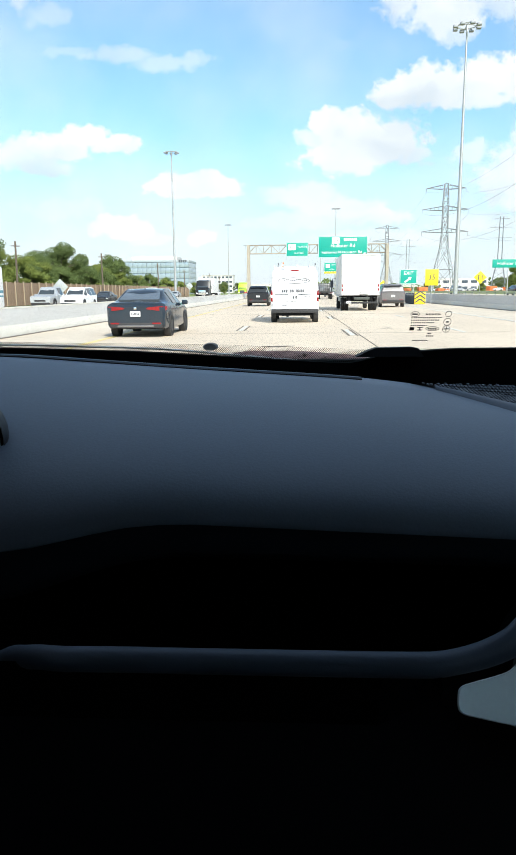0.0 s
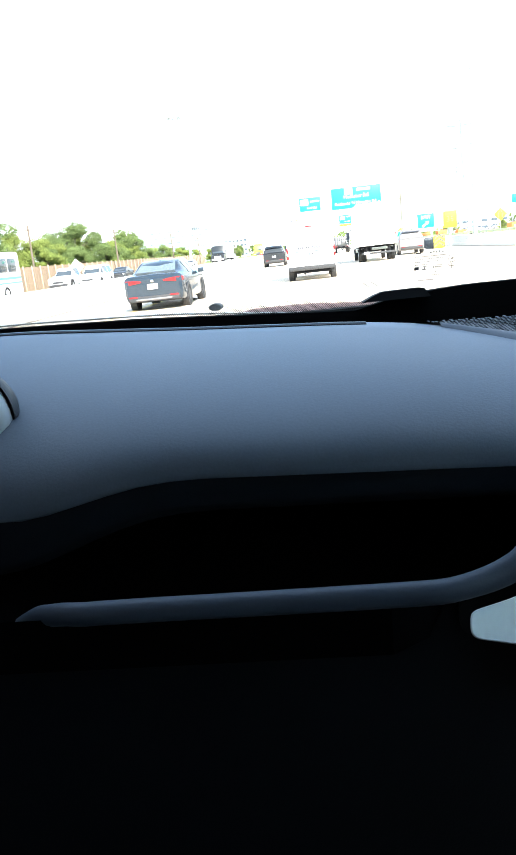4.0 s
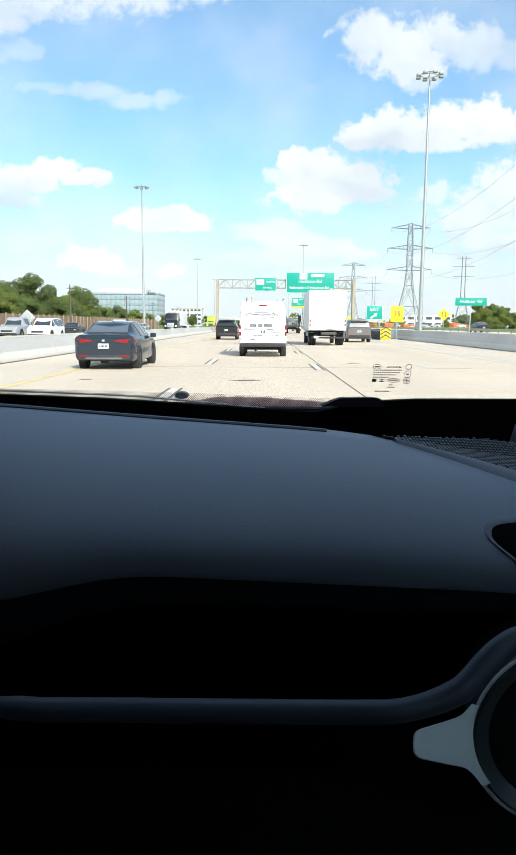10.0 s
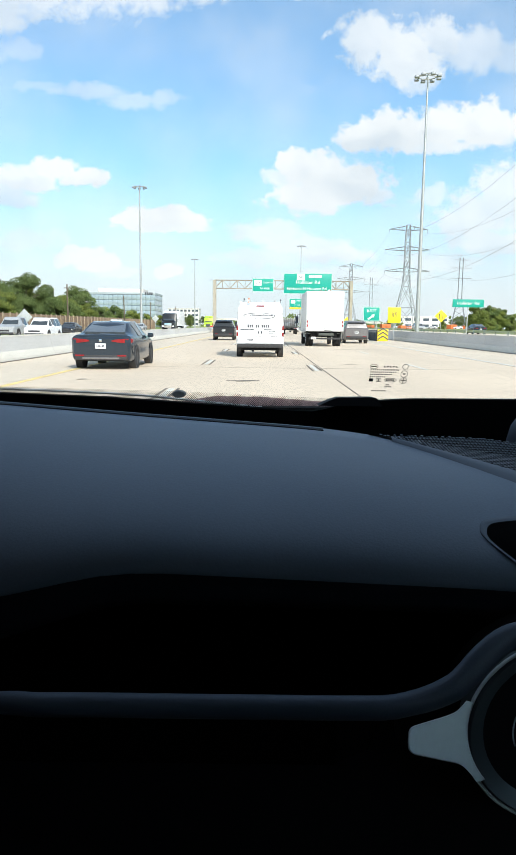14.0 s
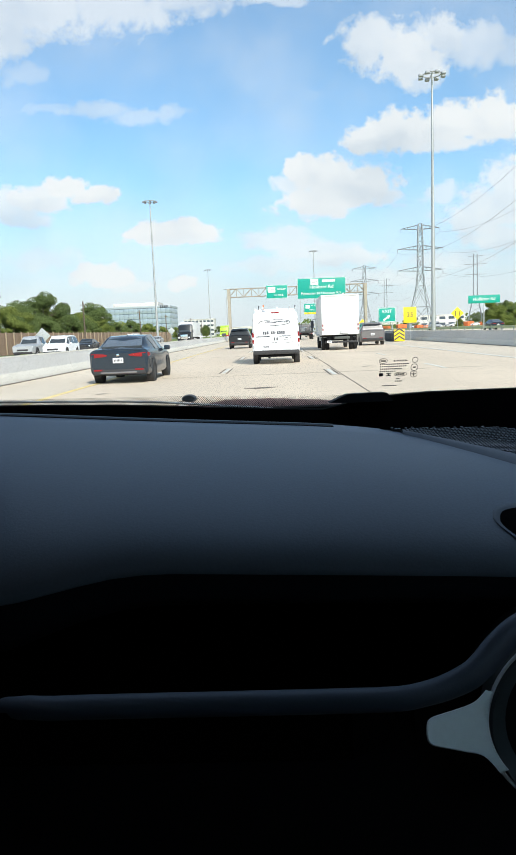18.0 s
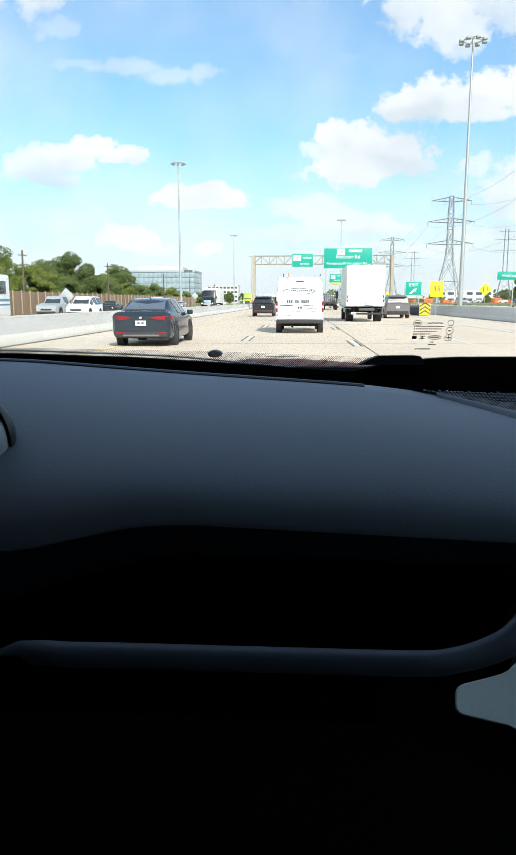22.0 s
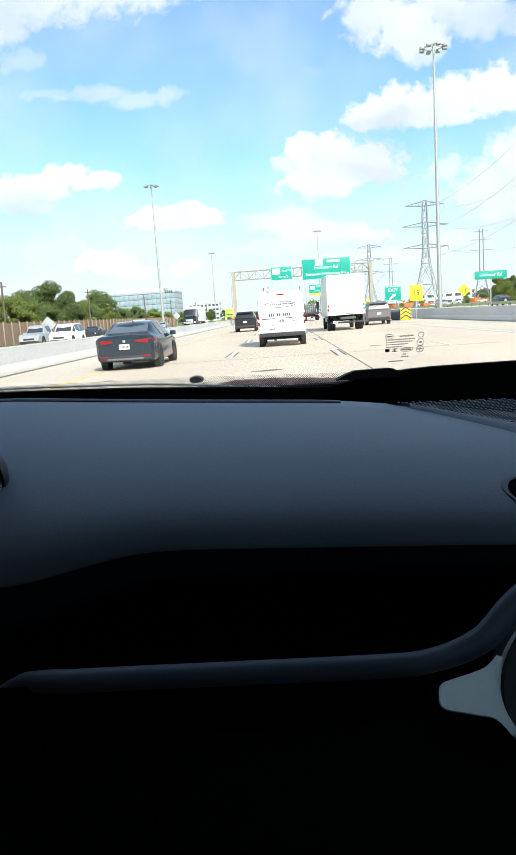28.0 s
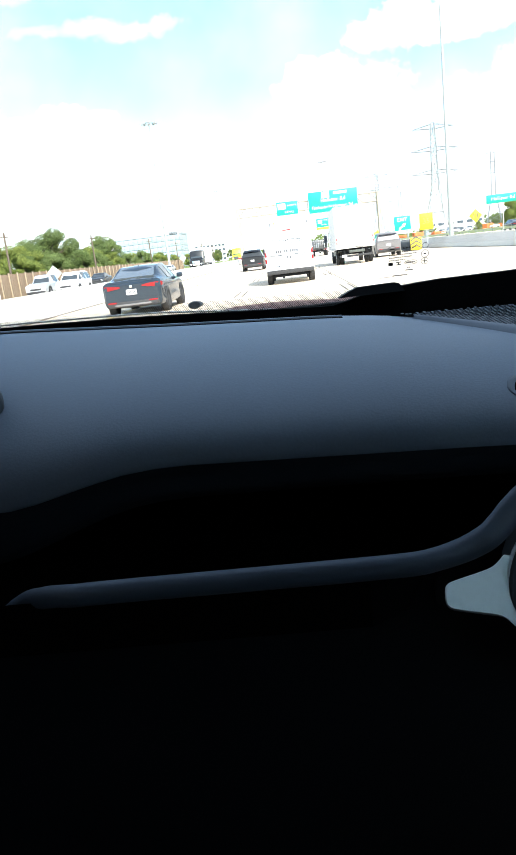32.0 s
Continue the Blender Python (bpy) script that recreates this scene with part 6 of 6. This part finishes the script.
# ---------------------------------------------------------------- fence and buildings
def fence():
    g = thing("board_fence", "brown board fence with pale posts along the far side", "fence")
    x = -35.0
    me = pm = None
    for k in range(62):
        y = 62 + k * 2.75
        if me is None:
            bm = B()
            for i in range(9):
                box(bm, (0, .15 + .305 * i, 1.45 + .02 * math.sin(5 * i)), (.03, .285, 2.9))
            o = part("board_panel", bm, WOOD_FENCE, g, smooth=0)
            me = o.data
            bm = B()
            box(bm, (.06, 0, 1.52), (.16, .16, 3.04), .015)
            q = part("fence_post", bm, FENCE_POST, g)
            pm = q.data
        else:
            o, q = new("board_panel", me), new("fence_post", pm)
            o.parent = q.parent = g
        o.location, q.location = (x, y, -.25), (x, y, -.25)


fence()


def glass_building():
    g = thing("office_building", "blue-grey glass office block with a pale precast wing", "office building")
    cx, y, w, d, h = -80.0, 405.0, 38.0, 30.0, 19.5
    z0 = -.3
    bm = B()
    box(bm, (cx, y + d / 2, z0 + h / 2), (w, d, h))
    body = part("core", bm, WIN_DARK, g)
    nx, nz = 14, 6
    pw, ph = w / nx, (h - 1.2) / nz
    mesh = None
    for i in range(nx):
        for k in range(nz):
            if mesh is None:
                bm = B()
                box(bm, (0, 0, 0), (pw - .10, .12, ph - .22), .01)
                o = part("glass_pane", bm, BUILD_GLASS, g)
                mesh = o.data
            else:
                o = new("glass_pane", mesh)
                o.parent = g
            o.location = (cx - w / 2 + pw * (i + .5), y - .06, z0 + ph * (k + .5))
    side = None
    for j in range(11):
        for k in range(nz):
            if side is None:
                bm = B()
                box(bm, (0, 0, 0), (.12, d / 11 - .1, ph - .22), .01)
                o = part("glass_pane", bm, BUILD_GLASS, g)
                side = o.data
            else:
                o = new("glass_pane", side)
                o.parent = g
            o.location = (cx + w / 2 + .06, y + d / 11 * (j + .5), z0 + ph * (k + .5))
    bm = B()
    box(bm, (cx, y + d / 2, z0 + h - .55), (w + .5, d + .5, 1.1), .05)
    part("parapet", bm, mat("steel_band", (0.40, 0.45, 0.48), 0.5, 0.2), g)
    bm = B()
    box(bm, (cx - 2, y + d / 2, z0 + h + 1.2), (w * .7, d * .6, 2.4), .05)
    part("plant_room", bm, BUILD_WHITE, g)
    bm = B()
    for i in range(4):
        box(bm, (cx + w / 2 - 5.2 + 1.2 * i, y - .35, z0 + h - .5), (.8, .1, 1.2))
    part("number_mark", bm, INK, g, "dark unreadable marks")
    # precast wing with square windows
    bm = B()
    box(bm, (cx - w / 2 - 6.0, y + 12, z0 + (h - 1) / 2), (11.6, 22, h - 1), .05)
    wing = part("precast_wing", bm, BUILD_WHITE, g, "pale precast wing")
    wm = None
    for i in range(4):
        for k in range(6):
            if wm is None:
                bm = B()
                box(bm, (0, 0, 0), (1.6, .12, 1.7), .02)
                o = part("window", bm, WIN_DARK, wing)
                wm = o.data
            else:
                o = new("window", wm)
                o.parent = wing
            o.location = (cx - w / 2 - 10.4 + 2.9 * i, y + .96, z0 + 2.6 + 3.35 * k)


glass_building()


def low_building(name, label, cx, y, w, d, h, rows, cols):
    g = thing(name, label, "building")
    bm = B()
    box(bm, (cx, y + d / 2, h / 2 - .3), (w, d, h), .05)
    part("wall", bm, BUILD_WHITE, g)
    bm = B()
    box(bm, (cx, y + d / 2, h - .2), (w + .6, d + .6, .5), .04)
    part("parapet", bm, mat("pale_cap", (0.60, 0.58, 0.55), 0.8), g)
    wm = None
    for i in range(cols):
        for k in range(rows):
            if wm is None:
                bm = B()
                box(bm, (0, 0, 0), (w / cols * (.66 if rows > 1 else .30), .12, h / rows * (.45 if rows > 1 else .18)), .02)
                o = part("window", bm, WIN_DARK, g)
                wm = o.data
            else:
                o = new("window", wm)
                o.parent = g
            o.location = (cx - w / 2 + w / cols * (i + .5), y - .03, h / rows * (k + .55) - .3)


low_building("white_office", "small white office block with dark window bands", -66, 600, 26, 20, 15, 4, 8)
low_building("white_hall", "long low white warehouse hall", 190, 640, 90, 40, 6.5, 1, 10)
low_building("white_hall", "long low white warehouse hall", 330, 560, 110, 40, 7, 1, 9)
low_building("tan_hall", "tan low commercial building", 120, 520, 40, 25, 9, 2, 6)


def overpass():
    g = thing("overpass", "far concrete overpass across the road", "bridge")
    y = 720
    bm = B()
    loft(bm, [[(x, y - 5, z), (x, y + 5, z), (x, y + 5, z + 1.5), (x, y - 5, z + 1.5)] for x, z in ((-160, .5), (-60, 5.4), (0, 6.4), (70, 5.6), (220, .5))])
    part("deck", bm, BARRIER_LOW, g)
    bm = B()
    loft(bm, [[(x, y - 5.2, z), (x, y - 5, z), (x, y - 5, z + .9), (x, y - 5.2, z + .9)] for x, z in ((-160, 2.0), (-60, 6.9), (0, 7.9), (70, 7.1), (220, 2.0))])
    part("parapet", bm, BARRIER, g)
    for x in (-48, -30, 16, 34, 60):
        bm = B()
        tube(bm, (x, y, -.3), (x, y, 6), .6, n=10)
        part("column", bm, BARRIER, g)


overpass()


# ---------------------------------------------------------------- verge on the right
strip("frontage_road", 27, 37, -0.29, 0.40, SHOULDER, -40, 700, "pale concrete frontage road", "road")
bm = B()
loft(bm, [[(14.2, y, -0.29), (27.1, y, -0.29), (27.1, y, 0.39), (25.5, y, 0.40), (20, y, 0.20), (16, y, -0.1), (14.2, y, -0.2)] for y in (-40, 0, 50, 100, 200, 400, 700)])
tagged(part("verge", bm, mat("mown_grass", (0.24, 0.27, 0.06), 0.95, var=0.3, scale=0.1, fine=3)), "mown yellow-green grass verge rising from the wall", "verge", kind="structure")
strip("verge_far", 36.9, 400, -0.29, 0.44, mat("far_meadow", (0.20, 0.25, 0.06), 0.95, var=0.4, scale=0.04, fine=1), -40, 700, "wide green meadow below the power line", "meadow")
strip("lot", 60, 200, -0.24, 0.48, DRY, 330, 520, "pale gravel lot", "lot")


def guard_rail():
    g = thing("guard_rail", "long low steel rail beside the frontage road", "guard rail")
    bm = B()
    sec = [(0, .40), (.05, .46), (.0, .53), (.05, .60), (0, .68), (-.02, .68), (-.02, .40)]
    loft(bm, [[(26.4 + px, y, pz + .35) for px, pz in sec] for y in (20, 120, 240, 420)])
    part("beam", bm, mat("pale_rail", (0.60, 0.58, 0.40), 0.6, 0.2), g)
    pm = None
    for k in range(60):
        if pm is None:
            bm = B()
            box(bm, (0, 0, .32), (.12, .14, .70))
            o = part("rail_post", bm, GALV, g)
            pm = o.data
        else:
            o = new("rail_post", pm)
            o.parent = g
        o.location = (26.35, 22 + 4 * k, .30)


guard_rail()


# ---------------------------------------------------------------- trees
def crown_mesh(seed, h, r, count, leaf, low=0.28, lobes=20):
    """Leaf clumps spread through overlapping lobes, with gaps between."""
    rng = random.Random(seed)
    L = []
    for k in range(lobes):
        a, q = rng.random() * math.tau, rng.random()
        z = h * (low + .12 + (.80 - low) * (k + .3) / lobes)
        rr = r * (.88 if k < lobes - 4 else .35) * math.sqrt(q) * (1.15 - abs((z / h) - .55))
        L.append((Vector((rr * math.cos(a), rr * math.sin(a), z)), r * (.20 + .22 * rng.random()), h * (.06 + .07 * rng.random())))
    V, F = [], []
    for i in range(count):
        c, lr, lh = L[i % lobes]
        d = Vector((rng.gauss(0, 1), rng.gauss(0, 1), rng.gauss(0, 1))).normalized() * (.55 + .5 * rng.random() ** .6)
        p = c + Vector((d.x * lr, d.y * lr, d.z * lh))
        n = (d + Vector((rng.uniform(-.8, .8), rng.uniform(-.8, .8), rng.uniform(-.4, .9)))).normalized()
        t = n.orthogonal().normalized()
        t.rotate(Matrix.Rotation(rng.random() * 6.28, 3, n))
        b = n.cross(t)
        s = leaf * (.6 + .8 * rng.random())
        k = len(V)
        for m_ in range(6):
            an = m_ * math.tau / 6
            rad = s * (.55 + .45 * rng.random())
            V.append(tuple(p + t * rad * math.cos(an) + b * rad * .8 * math.sin(an) + n * s * .18 * math.cos(3 * an)))
        F.append(tuple(range(k, k + 6)))
    return V, F, L


def tree(name, seed, h, r, material, label, count=1500, leaf=.42, low=.28):
    g = thing(name, label, "tree", "roadside trees")
    V, F, L = crown_mesh(seed, h, r, count, leaf, low)
    bm = B()
    tube(bm, (0, 0, -.2), (.1, 0, h * .34), .026 * h, .018 * h, 9), tube(bm, (.1, 0, h * .33), (0, .1, h * .72), .018 * h, .006 * h, 8)
    for c, lr, lh in L:
        tube(bm, (0, 0, max(h * .2, c.z - h * .16)), c, .009 * h, .003 * h, 6)
    part("trunk", bm, BARK, g)
    me = bpy.data.meshes.new("crown")
    me.from_pydata(V, [], F)
    me.materials.append(material)
    o = new("crown", me)
    o.parent = g
    return g


T = [tree("broadleaf_tree", 1, 12.5, 6.0, LEAF, "broad dark green leafy tree", 15000, .155),
     tree("broadleaf_tree", 2, 10.5, 5.2, LEAF, "rounded dark green leafy tree", 14000, .15, .2),
     tree("broadleaf_tree", 3, 11.0, 4.2, LEAF_Y, "lighter yellow-green leafy tree", 12000, .14, .2),
     tree("broadleaf_tree", 4, 8.0, 4.6, LEAF_Y, "low bushy yellow-green tree", 12000, .14, .05),
     tree("broadleaf_tree", 5, 9.0, 3.6, LEAF, "slim upright green leafy tree", 11000, .135, .12)]
rng = random.Random(11)
spots = []
for y, x, k, s in ((92, -44, 0, 1.28), (104, -51, 1, 1.2), (111, -42, 3, 1.0), (121, -46, 2, 1.0), (135, -45, 1, 1.35), (147, -43, 4, 1.05), (157, -47, 3, 1.0), (166, -43, 3, 1.1), (178, -47, 0, 1.1),
                   (176, -44, 2, .85), (186, -50, 0, .9), (196, -45, 1, .85), (207, -47, 3, 1.0), (218, -44, 4, .85), (230, -48, 1, .8), (245, -45, 3, .9), (262, -48, 1, .75), (280, -45, 3, .85), (300, -49, 4, .75), (322, -46, 3, .8), (350, -50, 1, .7),
                   (380, -47, 3, .8), (415, -44, 4, .8), (450, -46, 3, .85), (500, -50, 1, .9), (560, -46, 0, .8), (88, -58, 2, 1.0), (118, -60, 0, 1.0), (146, -62, 1, 1.0), (178, -64, 0, .9),
                   (205, 68, 2, .85), (212, 73, 4, .95), (221, 79, 3, .9), (300, 110, 1, .9), (310, 121, 0, .8), (322, 133, 1, .9), (336, 148, 4, .9), (352, 160, 1, .9), (372, 172, 0, .9), (395, 190, 1, 1.0), (420, 118, 1, .8), (440, 132, 0, .8),
                   (470, 86, 4, .8), (480, 95, 3, .9), (520, 150, 0, .9), (540, 165, 1, 1.0), (330, 86, 3, .7), (150, 46, 2, .75), (155, 49, 3, .75), (160, 52, 4, .85), (165, 56, 3, .75), (98, -43, 3, .9), (101, -47, 4, 1.1), (108, -46, 2, 1.15), (115, -43, 4, .9), (127, -43, 1, .85), (131, -49, 0, .95), (141, -47, 2, 1.1), (152, -49, 4, 1.2), (161, -44, 1, .9), (171, -48, 2, 1.0), (640, 52, 1, 1.1), (650, 64, 0, 1.0), (660, 40, 3, 1.0)):
    spots.append((x, y, k, s))
used = set()
for x, y, k, s in spots:
    m_ = pose(x, y, -.3, 0, 0, rng.random() * 360) @ Matrix.Scale(s * (.74 if x < 0 and y < 200 else .85) * (.93 + .14 * rng.random()), 4)
    if k not in used:
        T[k].matrix_basis = m_
        used.add(k)
    else:
        c = copy_thing(T[k], m_)
        c.matrix_basis = m_


def far_woods():
    """A low uneven band of distant trees behind everything."""
    V, F = [], []
    rg = random.Random(21)
    for i in range(9000):
        x = rg.uniform(-700, 900)
        if -70 < x < 60:
            y = rg.uniform(1150, 1300)
        else:
            y = rg.uniform(700, 900)
        top = (7 + 4 * math.sin(x * .031) + 2.5 * math.sin(x * .11 + 1) + 1.5 * math.sin(x * .37)) * y / 800
        p = Vector((x, y, -.3 + top * rg.random() ** .6))
        s = rg.uniform(1.0, 2.4)
        k = len(V)
        t = Vector((1, 0, rg.uniform(-.5, .5))).normalized()
        b = Vector((rg.uniform(-.3, .3), rg.uniform(-.6, .2), 1)).normalized()
        for m_ in range(6):
            an = m_ * math.tau / 6
            V.append(tuple(p + t * s * (.6 + .4 * rg.random()) * math.cos(an) + b * s * .8 * math.sin(an)))
        F.append(tuple(range(k, k + 6)))
    me = bpy.data.meshes.new("far_woods")
    me.from_pydata(V, [], F)
    me.materials.append(LEAF)
    tagged(new("far_woods", me), "distant band of dark green woods on the horizon", "woods", kind="stuff")


far_woods()

# ---------------------------------------------------------------- oncoming and parked traffic
ONC = "oncoming cars"
car("white_suv", "white suv on the oncoming lanes", VAN_WHITE, "suv", (-18.5, 62), 180, ONC)
car("black_sedan", "small black sedan on the oncoming lanes", BLACK_PAINT, "sedan", (-22.2, 84), 180, ONC)
car("white_pickup", "white pickup truck on the oncoming lanes", VAN_WHITE, "pickup", (-18.3, 92), 180, ONC)
car("dark_suv", "dark suv on the oncoming lanes", BLUE_PAINT, "suv", (-22.3, 112), 180, ONC)
car("silver_sedan", "silver sedan on the oncoming lanes", SILVER_PAINT, "sedan", (-22.2, 132), 180, ONC)
car("white_sedan", "white sedan on the oncoming lanes", VAN_WHITE, "sedan", (-22.0, 166), 180, ONC)
car("red_suv", "red suv on the oncoming lanes", RED_PAINT, "suv", (-13.6, 205), 180, ONC)
car("white_suv", "white suv on the oncoming lanes", VAN_WHITE, "suv", (-20.4, 185), 180, ONC)
car("silver_pickup", "silver pickup truck on the oncoming lanes", SILVER_PAINT, "pickup", (-22.2, 66), 180, ONC)
car("silver_sedan", "small silver sedan far ahead", SILVER_PAINT, "sedan", (0.2, 190), 0)
car("white_sedan", "small white sedan far ahead", VAN_WHITE, "sedan", (7.4, 150), 0)
car("blue_sedan", "dark blue sedan on the frontage road", BLUE_PAINT, "sedan", (31, 98), 0, "cars on the frontage road").location.z = 0.40
car("silver_suv", "silver suv on the frontage road", SILVER_PAINT, "suv", (33.5, 150), 180, "cars on the frontage road").location.z = 0.40


def parked():
    z = .48
    first = car("white_sedan", "white car parked on the far lot", VAN_WHITE, "sedan", (100, 345), 90, "parked cars")
    first.location.z = z
    second = car("silver_sedan", "silver car parked on the far lot", SILVER_PAINT, "sedan", (106, 345), 90, "parked cars")
    second.location.z = z
    for i in range(22):
        copy_thing((first, second)[i % 2], pose(72 + 5.6 * i, 352 + 14 * (i % 3), .48, 0, 0, 85 + 7 * (i % 3)))


parked()


def bus():
    g = thing("city_bus", "white bus with dark windows and blue stripes", "bus")
    bm = B()
    box(bm, (0, 5.5, 1.75), (2.5, 11.0, 2.7), .18)
    part("body", bm, VAN_WHITE, g)
    for s in (-1, 1):
        for k in range(7):
            bm = B()
            box(bm, (s * 1.25, 1.3 + 1.4 * k, 2.25), (.04, 1.25, .85), .03)
            part("side_window", bm, CAR_GLASS, g)
        for z, h in ((1.45, .16), (1.15, .10)):
            bm = B()
            box(bm, (s * 1.253, 5.5, z), (.02, 10.6, h))
            part("stripe", bm, mat("blue_stripe", (0.10, 0.26, 0.33), 0.5), g)
        wheel(g, s * 1.12, 2.6, .48, .28, s), wheel(g, s * 1.12, 8.6, .48, .28, s)
    bm = B()
    box(bm, (0, 11.0, 2.2), (2.2, .05, 1.2), .04)
    part("windscreen", bm, CAR_GLASS, g)
    bm = B()
    box(bm, (0, 0.0, 2.4), (1.9, .05, .8), .04)
    part("rear_window", bm, CAR_GLASS, g)
    g.matrix_basis = pose(-20.5, 58 - 12, 0, 0, 0, 180)


bus()


def semi(name, label, paint, trailer, at, ln):
    g = thing(name, label, "truck", "oncoming trucks")
    bm = B()
    loft(bm, [[(-1.2, y, .7), (1.2, y, .7), (1.2, y, z), (.95, y, z + .18), (-.95, y, z + .18), (-1.2, y, z)] for y, z in ((ln + .6, 3.3), (ln + 2.4, 3.1), (ln + 2.9, 1.9), (ln + 4.2, 1.55))])
    cab = part("cab", bm, paint, g, smooth=40)
    bm = B()
    slab(bm, [(-1.0, ln + 2.92, 2.0), (1.0, ln + 2.92, 2.0), (.95, ln + 2.5, 2.95), (-.95, ln + 2.5, 2.95)], .04)
    part("windscreen", bm, CAR_GLASS, cab)
    bm = B()
    box(bm, (0, ln + 4.22, 1.15), (1.3, .06, .8), .03)
    part("grille", bm, INK if paint is not BLACK_PAINT else CHROME, cab)
    for s in (-1, 1):
        bm = B()
        box(bm, (s * .92, ln + 4.2, 1.0), (.32, .1, .25), .04)
        part("headlamp", bm, LAMP_CLEAR, cab)
        bm = B()
        box(bm, (s * 1.45, ln + 2.6, 2.1), (.2, .1, .5), .03)
        part("mirror", bm, INK, cab)
        for y in (1.2, 2.4, ln - .6, ln + .7, ln + 3.4):
            wheel(g, s * 1.0, y, .5, .4, s)
    bm = B()
    box(bm, (0, ln / 2, 2.45), (2.5, ln, 2.75), .05)
    part("trailer", bm, trailer, g)
    bm = B()
    box(bm, (0, ln / 2 + 1.5, .92), (1.0, ln + 4, .25))
    part("underframe", bm, BLACK, g)
    g.matrix_basis = pose(*at, 0, 0, 0, 180)


semi("semi_truck", "white trailer truck with a dark cab on the oncoming lanes", BLACK_PAINT, TRUCK_WHITE, (-16.6, 142), 12)
semi("lime_truck", "bright lime green truck on the oncoming lanes", LIME_PAINT, LIME_PAINT, (-15.0, 212), 7)


def barrels():
    bm = B()
    g = thing("orange_barrel", "orange plastic work zone barrel", "traffic barrel", "orange barrels")
    loft(bm, [[(r * math.cos(a), r * math.sin(a), z) for a in [i * math.tau / 14 for i in range(14)]] for z, r in ((0, .36), (.1, .32), (.5, .29), (1.0, .24), (1.1, .1))])
    part("shell", bm, ORANGE, g)
    bm = B()
    tube(bm, (0, 0, .55), (0, 0, .7), .30, .29, 14)
    part("band", bm, SIGN_WHITE, g)
    g.matrix_basis = pose(40, 190, .43)
    for i in range(12):
        copy_thing(g, pose(40 + 2.5 * i, 190 + 9 * i, .43))
    heap = None
    for i, (x, y, s) in enumerate(((52, 330, .55), (60, 335, .7), (69, 340, .5), (96, 350, .75), (104, 352, .6))):
        bm = B()
        box(bm, (0, 0, 1.5 * s), (6.5 * s, 3, 3.0 * s), .25)
        t = thing("orange_container", "orange site container beyond the meadow", "container", "orange containers")
        part("shell", bm, ORANGE, t)
        bm = B()
        box(bm, (0, -1.53, 1.5 * s), (1.2, .06, 2.0 * s), .02)
        part("door", bm, mat("dull_orange", (0.5, 0.14, 0.05), 0.7), t)
        t.matrix_basis = pose(x, y, .40 if s < 1.2 else .45, 0, 0, 12 * i)


barrels()
